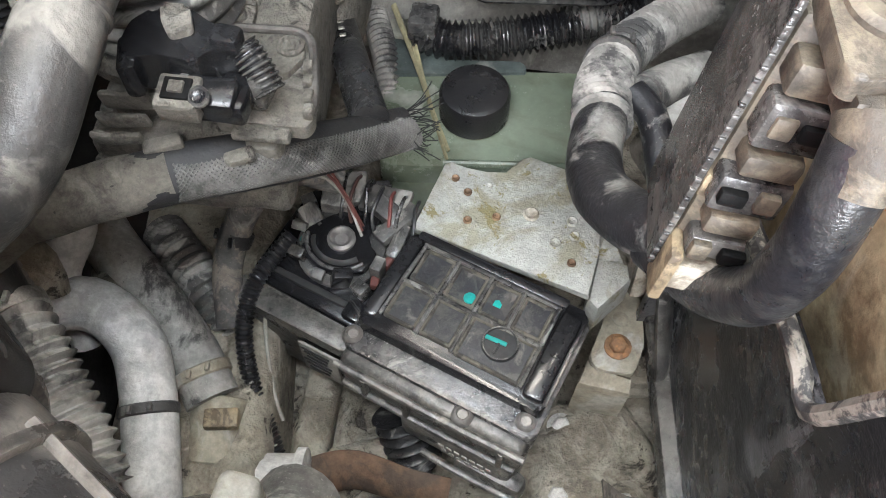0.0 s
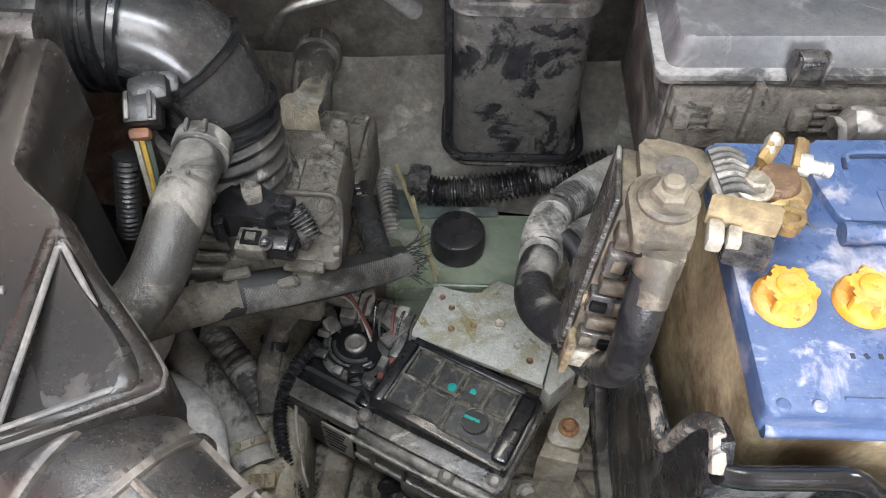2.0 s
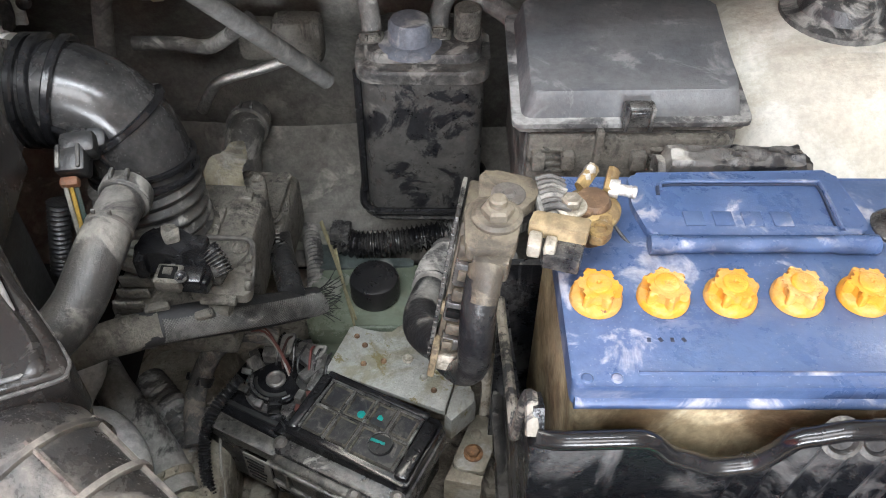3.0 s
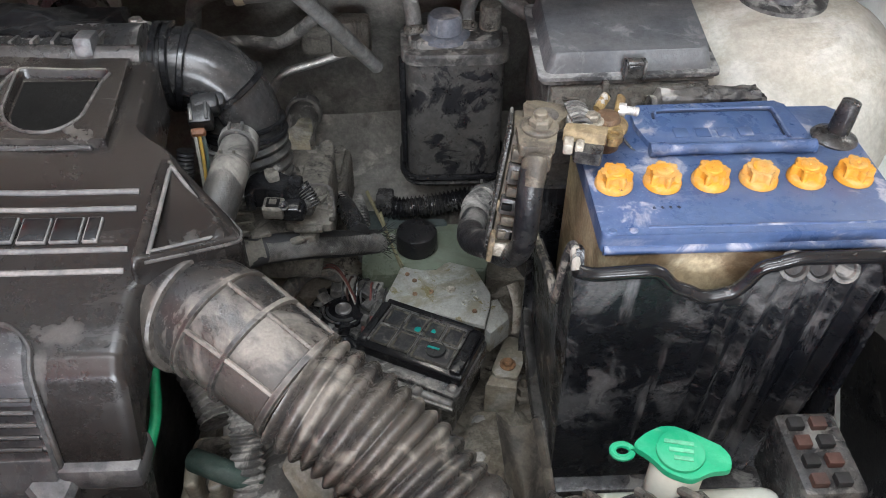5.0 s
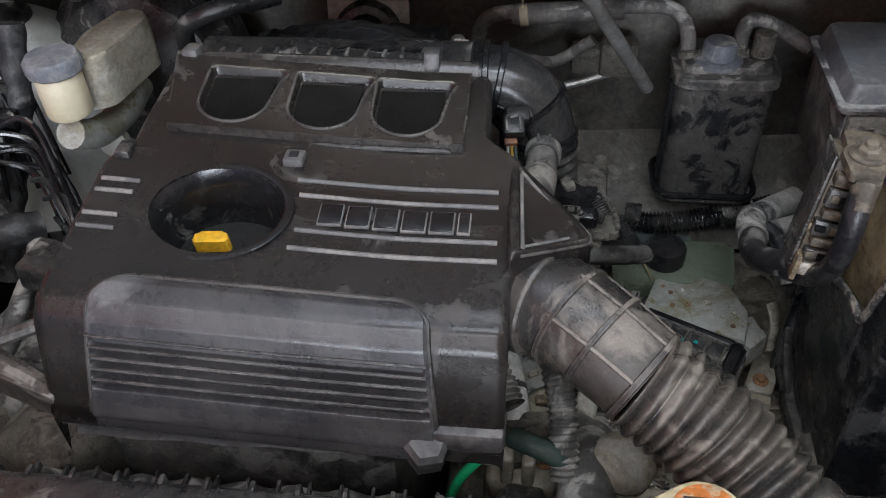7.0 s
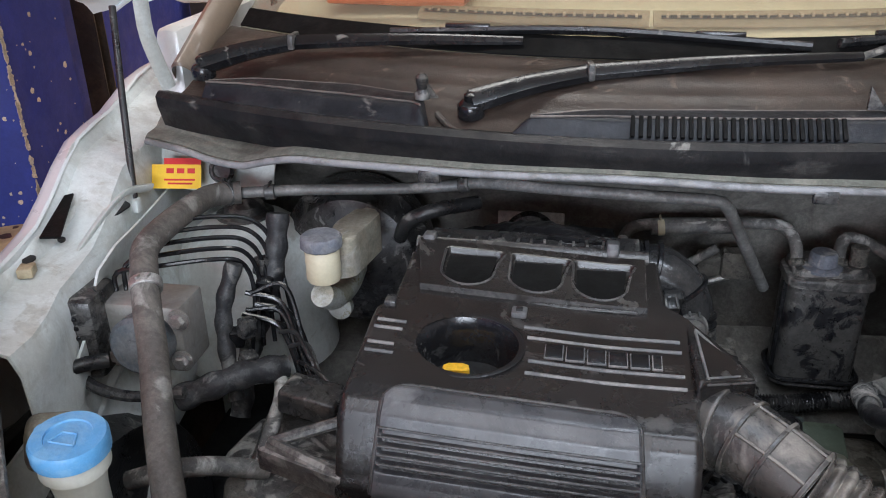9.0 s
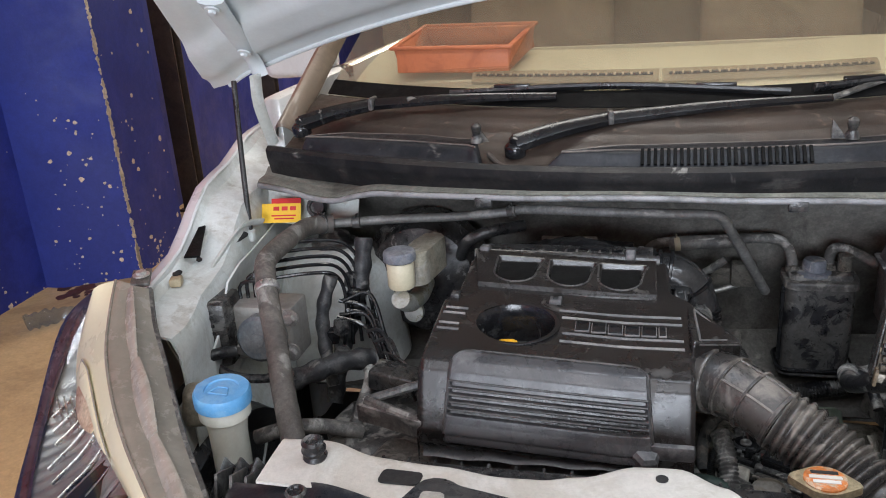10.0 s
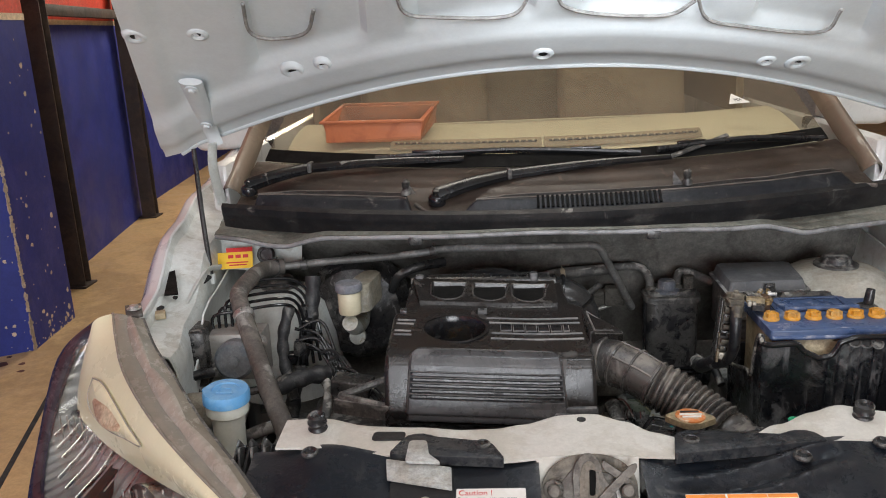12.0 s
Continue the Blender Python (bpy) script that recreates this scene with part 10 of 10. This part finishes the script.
    prism(bm, round_poly([(-0.043, 0.0), (-0.028, 0.013), (-0.01, 0.027), (0.01, 0.027), (0.028, 0.013), (0.043, 0.0), (0.028, -0.013), (0.01, -0.027), (-0.01, -0.027), (-0.028, -0.013)], 0.008), 0, 0.010, pose(0.185, 0.088, 0.674, 0, 0, -8), 0.002)
    part("cap", bm, cap_zinc, r)
    bm = B()
    lathe(bm, [(0.024, 0), (0.024, 0.004), (0.022, 0.0055), (0.005, 0.006)], pose(0.185, 0.088, 0.682), 32)
    part("raised_top", bm, orange_worn, r, "faded orange label disc")
    for i in range(3):
        bm = B()
        box(bm, (0.185, 0.084 + 0.009 * i - 0.005, 0.6883), (0.036 - 0.006 * abs(i - 1), 0.0058, 0.0008), 0.0002)
        part("print_bar", bm, (label_white, label_white, black_ink)[i], r)
    bm = B()
    lathe(bm, [(0.024, 0), (0.024, 0.03), (0.027, 0.034)], pose(0.185, 0.088, 0.642), 24)
    part("neck", bm, plastic, r)
    t = thing("radiator", "black radiator tank behind the support panel", "radiator", (0, 0.06, 0.30))
    bm = B()
    box(bm, (-0.02, 0.075, 0.635), (0.72, 0.055, 0.045), 0.012, segs=3)
    part("top_tank", bm, plastic, t)
    bm = B()
    box(bm, (-0.02, 0.06, 0.45), (0.72, 0.03, 0.34), 0.004)
    part("core", bm, dark, t)
    for i in range(20):
        bm = B()
        box(bm, (-0.36 + 0.036 * i, 0.101, 0.64), (0.004, 0.012, 0.03), 0.001)
        part("tank_rib", bm, plastic, t)
    f = thing("fan_shroud", "dusty black radiator fan shroud", "fan shroud", (-0.1, 0.12, 0.40))
    bm = B()
    sheet(bm, lambda u, v: (-0.36 + 0.42 * u, 0.105 + 0.035 * v, 0.615 - 0.02 * v + 0.004 * math.sin(u * 60)), 60, 6, 0.02)
    part("shroud", bm, plastic_dusty, f)
    for i in range(16):
        bm = B()
        box(bm, (-0.345 + 0.026 * i, 0.118, 0.613), (0.003, 0.03, 0.008), 0.001)
        part("rib", bm, plastic, f)
    # recess in the near shroud with its pale plate and bolt
    w = thing("shroud_window", "round opening in the shroud with a pale plate and bolt", "opening", (-0.248, -0.10, 0.65))
    sh = [(-0.284, -0.092), (-0.194, -0.097), (-0.192, -0.150), (-0.205, -0.185), (-0.235, -0.200), (-0.268, -0.185), (-0.282, -0.150)]
    # dark plate on the shroud paints the depth of the opening
    bm = B()
    prism(bm, round_poly(sh, 0.012), 0.0, 0.0015, Matrix(((1, 0, 0, 0), (0, 1, 0, 0), (0, 0.27, 1, 0.7275), (0, 0, 0, 1))))
    part("dark_opening", bm, dark, w)
    bm = B()
    prism(bm, round_poly([(-0.293, -0.082), (-0.197, -0.100), (-0.195, -0.140), (-0.288, -0.120)], 0.002), 0.0, 0.003, Matrix(((1, 0, 0, 0), (0, 1, 0, 0), (0, 0.27, 1, 0.7315), (0, 0, 0, 1))), 0.0008)
    part("pale_plate", bm, plate_pale, w)
    bm = B()
    prism(bm, round_poly([(-0.261, -0.050), (-0.235, -0.050), (-0.230, -0.080), (-0.212, -0.098), (-0.264, -0.094)], 0.004), 0.0, 0.004, Matrix(((1, 0, 0, 0), (0, 1, 0, 0), (0, 0.2, 1, 0.7300), (0, 0, 0, 1))), 0.001)
    part("pale_tab", bm, plate_pale, w)
    bm = B()
    lathe(bm, [(0.012, 0), (0.012, 0.006), (0.0095, 0.008), (0.0095, 0.022), (0.008, 0.024)], pose(-0.230, -0.172, 0.678, 10, 0, 0), 20)
    part("pale_bolt", bm, pale_lug, w)
    for x, y, z in ((-0.41, -0.060, 0.711), (0.42, -0.060, 0.711), (0.30, -0.085, 0.706)):
        bm = B()
        lathe(bm, [(0.013, 0), (0.013, 0.003), (0.010, 0.006), (0.008, 0.005), (0.006, 0.003), (0.002, 0.003)], pose(x, y, z, 6, 0, 0), 20)
        solo("push_clip", bm, plastic, "round black push clip on the shroud", "clip", (x, y, z), group="push clips")


latch_back = surface("dusty_shaded_recess_paint", rgb(0.17, 0.15, 0.12), rgb(0.09, 0.078, 0.062), 0.55, patch=22, dust=rgb(0.27, 0.24, 0.19), dusty=0.35, spots=rgb(0.05, 0.035, 0.025), spotty=0.3)
latch_mat = surface("dusty_latch_steel", rgb(0.17, 0.155, 0.135), rgb(0.10, 0.09, 0.08), 0.5, metal=0.4, patch=25, dust=DUST, dusty=0.4, spots=rgb(0.10, 0.06, 0.04), spotty=0.3)
orange_worn = surface("worn_orange_label", rgb(0.62, 0.20, 0.04), rgb(0.60, 0.45, 0.30), 0.4, patch=60, mix=0.4)
cap_zinc = surface("gold_zinc_cap", rgb(0.52, 0.44, 0.28), rgb(0.40, 0.32, 0.20), 0.35, metal=0.7, patch=30)
build_front()


def build_right_front():
    g = thing("coolant_bottle", "coolant bottle with a bright green lid", "bottle", (0.43, 0.17, 0.50))
    bm = B()
    prism(bm, round_poly([(-0.036, 0.002), (-0.024, 0.016), (-0.008, 0.026), (0.012, 0.020), (0.036, 0.010), (0.038, -0.008), (0.022, -0.012), (0.008, -0.022), (-0.010, -0.018), (-0.022, -0.006)], 0.006), 0.0, 0.006, pose(0.428, 0.174, 0.624, 0, 0, -12), 0.0015)
    part("lid", bm, green, g, "bright green lid with a pull tab")
    bm = B()
    lathe(bm, [(0.018, 0), (0.018, 0.004), (0.016, 0.005)], pose(0.428, 0.175, 0.629), 24)
    part("lid_top", bm, green, g)
    for i in range(3):
        bm = B()
        box(bm, (0.428, 0.181 - 0.007 * i, 0.6345), (0.022 - 0.004 * i, 0.0035, 0.001), 0.0003, (0, 0, -12))
        part("embossed_bar", bm, green_pale, g)
    bm = B()
    lathe(bm, [(0.020, 0), (0.020, 0.05), (0.016, 0.055)], pose(0.428, 0.172, 0.57), 24)
    part("neck", bm, washer_tank, g)
    bm = B()
    ring = [V((0.386 + 0.0075 * math.cos(t), 0.180 + 0.006 * math.sin(t), 0.627)) for t in [0.5 * k for k in range(13)]]
    sweep(bm, ring, 0.0028, 8, 0.003)
    part("pull_ring", bm, green, g)
    bm = B()
    box(bm, (0.44, 0.14, 0.50), (0.16, 0.08, 0.16), 0.015, segs=3)
    part("bottle", bm, washer_tank, g)
    d = thing("air_scoop", "grey-black plastic air scoop by the radiator", "scoop", (0.37, 0.11, 0.56))
    bm = B()
    sheet(bm, lambda u, v: (0.30 + 0.14 * u, 0.15 - 0.06 * v, 0.612 + 0.018 * math.sin(math.pi * v) + 0.006 * math.cos(u * 19)), 30, 10, 0.012)
    part("shell", bm, duct_mat, d)
    for x in (0.335, 0.362, 0.40, 0.432):
        bm = B()
        sweep(bm, [(x - 0.006, 0.152, 0.616), (x, 0.125, 0.636), (x + 0.008, 0.088, 0.622)], 0.004, 8, 0.006)
        part("rib", bm, duct_mat, d)
    bm = B()
    cyl(bm, (0.38, 0.120, 0.628), 0.012, 0.006)
    part("pin", bm, duct_mat, d)
    e = thing("relay_box", "small black relay box with brown fuses", "relay box", (0.545, 0.18, 0.54))
    bm = B()
    box(bm, (0.545, 0.185, 0.575), (0.05, 0.075, 0.07), 0.005)
    part("box", bm, plastic, e)
    for i in range(4):
        for j in range(2):
            bm = B()
            box(bm, (0.533 + 0.018 * j, 0.158 + 0.017 * i, 0.612), (0.012, 0.010, 0.008), 0.001)
            part("fuse", bm, dark if (i + j) % 2 else red_fuse, e)
    # flap and bracket by the tray's foot
    mf = thing("mud_flap", "dusty brown-grey rubber flap by the battery tray", "flap", (0.335, 0.28, 0.45))
    bm = B()
    sheet(bm, lambda u, v: (0.312 + 0.040 * u + 0.010 * v, 0.335 - 0.085 * v - 0.010 * u, 0.470 - 0.045 * v - 0.020 * math.sin(math.pi * u) + 0.006 * noise.noise(V((u * 3, v * 4, 5)))), 14, 20, 0.004)
    part("sheet", bm, flap_mat, mf)
    bm = B()
    sweep(bm, [(0.352, 0.325, 0.470), (0.358, 0.290, 0.452), (0.362, 0.250, 0.428)], 0.006, 8, 0.008, 0.6)
    part("folded_edge", bm, flap_mat, mf)
    st = thing("tray_support", "dusty steel strut below the battery tray", "strut", (0.35, 0.40, 0.38))
    bm = B()
    sweep(bm, [(0.362, 0.475, 0.50), (0.360, 0.45, 0.47), (0.365, 0.42, 0.43), (0.372, 0.40, 0.38)], 0.012, 8, 0.01, 0.4)
    part("strut", bm, plastic_dusty, st)
    bm = B()
    sweep(bm, [(0.345, 0.50, 0.49), (0.352, 0.485, 0.47), (0.35, 0.47, 0.44)], 0.010, 8, 0.008, 0.5)
    part("ear", bm, pale_lug, st)
    # engine-side clutter under the duct
    al = thing("starter_housing", "dust-coated round starter housing below the duct", "housing", (0.155, 0.205, 0.45))
    bm = B()
    lathe(bm, [(0.027, -0.14), (0.027, -0.012), (0.0285, -0.010), (0.0285, -0.004), (0.025, 0.0), (0.016, 0.004), (0.005, 0.005)], pose(0.150, 0.205, 0.572, 22, 8, 0), 28)
    part("shell", bm, mount_mat, al)
    bm = B()
    lathe(bm, [(0.0300, -0.022), (0.0300, -0.016), (0.0285, -0.015)], pose(0.150, 0.205, 0.572, 22, 8, 0), 28)
    part("rim", bm, pale_lug, al, "pale rolled rim")
    bm = B()
    sweep(bm, [(0.172, 0.196, 0.560), (0.184, 0.190, 0.558), (0.188, 0.196, 0.552), (0.174, 0.203, 0.548)], 0.0016, 6, 0.003)
    part("wire_clip", bm, alloy_dark, al)
    eb = thing("engine_bracket", "dust-coated cast bracket on the engine's front", "bracket", (0.10, 0.26, 0.42))
    for nm, c, sz, b_, tn in (("web", (0.112, 0.275, 0.490), (0.022, 0.085, 0.10), 0.006, (0, 6, -12)), ("foot", (0.062, 0.245, 0.500), (0.070, 0.070, 0.05), 0.010, (12, 0, -6)), ("rib", (0.045, 0.222, 0.535), (0.012, 0.030, 0.060), 0.004, (8, 0, 4)), ("rib", (0.066, 0.222, 0.530), (0.012, 0.030, 0.060), 0.004, (8, 0, -4))):
        bm = B()
        box(bm, c, sz, b_, tn, 3)
        part(nm, bm, mount_mat, eb)
    for x, y, z in ((0.058, 0.262, 0.527), (0.080, 0.232, 0.524)):
        bolt(eb, (x, y, z), 0.0065, 0.006, rust_orange)
    hose([(0.115, 0.16, 0.545), (0.118, 0.20, 0.55), (0.122, 0.24, 0.53), (0.13, 0.28, 0.49), (0.14, 0.32, 0.45)], 0.026, rubber_grey, "thick dusty radiator hose under the duct", "hose", "radiator_hose", 20)
    hose([(0.085, 0.27, 0.62), (0.092, 0.24, 0.605), (0.095, 0.215, 0.585), (0.098, 0.19, 0.56)], ribbed(0.014, 0.006, 0.0025), rubber_grey, "dusty ribbed hose beside the engine cover", "hose", "ribbed_hose", 16, 0.001)
    hose([(0.034, 0.245, 0.670), (0.0345, 0.235, 0.6635), (0.036, 0.215, 0.645), (0.034, 0.188, 0.636), (0.028, 0.167, 0.626), (0.008, 0.165, 0.590), (-0.004, 0.165, 0.552), (-0.020, 0.168, 0.510)], 0.0044, green_dark, "thin green vacuum hose under the cover", "hose", "vacuum_hose", 10)
    hose([(0.05, 0.22, 0.575), (0.075, 0.205, 0.582), (0.10, 0.20, 0.57), (0.115, 0.205, 0.54)], 0.010, green_rubber, "dark green-black hose bend", "hose", "small_hose", 12)
    rng = random.Random(8)
    for i in range(9):
        bm = B()
        c = (0.06 + 0.09 * rng.random(), 0.14 + 0.16 * rng.random(), 0.48 + 0.06 * rng.random())
        box(bm, c, (0.03 + 0.03 * rng.random(), 0.03 + 0.02 * rng.random(), 0.03), 0.006, (20 * rng.random(), 20 * rng.random(), 90 * rng.random()))
        solo("bracket_lump", bm, (dust_plastic, cast, plastic_dusty)[i % 3], "dusty bracket on the engine's flank", "bracket", c, group="engine brackets")


green_pale = surface("pale_green", rgb(0.15, 0.5, 0.30), rgb(0.12, 0.45, 0.27), 0.5)
green_dark = surface("vacuum_green", rgb(0.02, 0.38, 0.15), rgb(0.03, 0.30, 0.12), 0.4)
red_fuse = surface("brown_fuse", rgb(0.075, 0.035, 0.026), rgb(0.05, 0.03, 0.025), 0.5)
flap_mat = surface("dusty_rubber_flap", rgb(0.10, 0.088, 0.07), rgb(0.045, 0.04, 0.034), 0.6, patch=20, dust=rgb(0.22, 0.19, 0.15), dusty=0.4)
build_right_front()


def build_engine_flank():
    f = thing("engine_flank", "dusty black engine flank beside the cover", "engine part", (-0.42, 0.30, 0.40))
    for nm, c, sz, b, t, mat in (("casing", (-0.42, 0.33, 0.50), (0.15, 0.22, 0.16), 0.02, (0, 0, 8), plastic_dusty), ("plug_box", (-0.415, 0.345, 0.635), (0.080, 0.050, 0.035), 0.006, (0, 6, -8), plastic), ("flange", (-0.46, 0.24, 0.55), (0.08, 0.06, 0.05), 0.012, (0, 10, 25), dust_plastic), ("flange", (-0.50, 0.36, 0.52), (0.07, 0.09, 0.06), 0.014, (8, 0, -20), plastic_dusty), ("pump_body", (-0.37, 0.20, 0.53), (0.10, 0.10, 0.12), 0.02, (0, 0, -15), dust_plastic)):
        bm = B()
        box(bm, c, sz, b, t, 3)
        part(nm, bm, mat, f)
    bm = B()
    lathe(bm, [(0.050, 0), (0.050, 0.012), (0.040, 0.018), (0.020, 0.020), (0.018, 0.030), (0.006, 0.031)], axis_pose((-0.45, 0.255, 0.50), (-0.45, 0.10, 0.53)), 28)
    part("pulley", bm, alloy_dark, f)
    hose([(-0.49, 0.42, 0.62), (-0.47, 0.37, 0.615), (-0.465, 0.31, 0.60), (-0.468, 0.25, 0.56), (-0.47, 0.20, 0.50)], 0.010, rubber_grey, "dusty grey hose hanging beside the engine", "hose", "vacuum_hose", 14)
    hose([(-0.60, 0.20, 0.60), (-0.55, 0.21, 0.615), (-0.50, 0.23, 0.61), (-0.45, 0.26, 0.585)], 0.012, rubber_grey, "dusty grey hose running across to the engine", "hose", "coolant_hose", 14)
    for i in range(6):
        rng = random.Random(50 + i)
        p = V((-0.50 + 0.02 * i, 0.46 - 0.02 * i, 0.66 - 0.01 * i))
        hose([p, p + V((0.03, -0.03 * rng.random(), 0.01)), p + V((0.06, -0.05, -0.02 * rng.random())), p + V((0.09 + 0.03 * rng.random(), -0.09, -0.06))], 0.0032, rubber, "thin black wire across the engine flank", "wire", "loose_wire", 8, group="flank wires")


build_engine_flank()
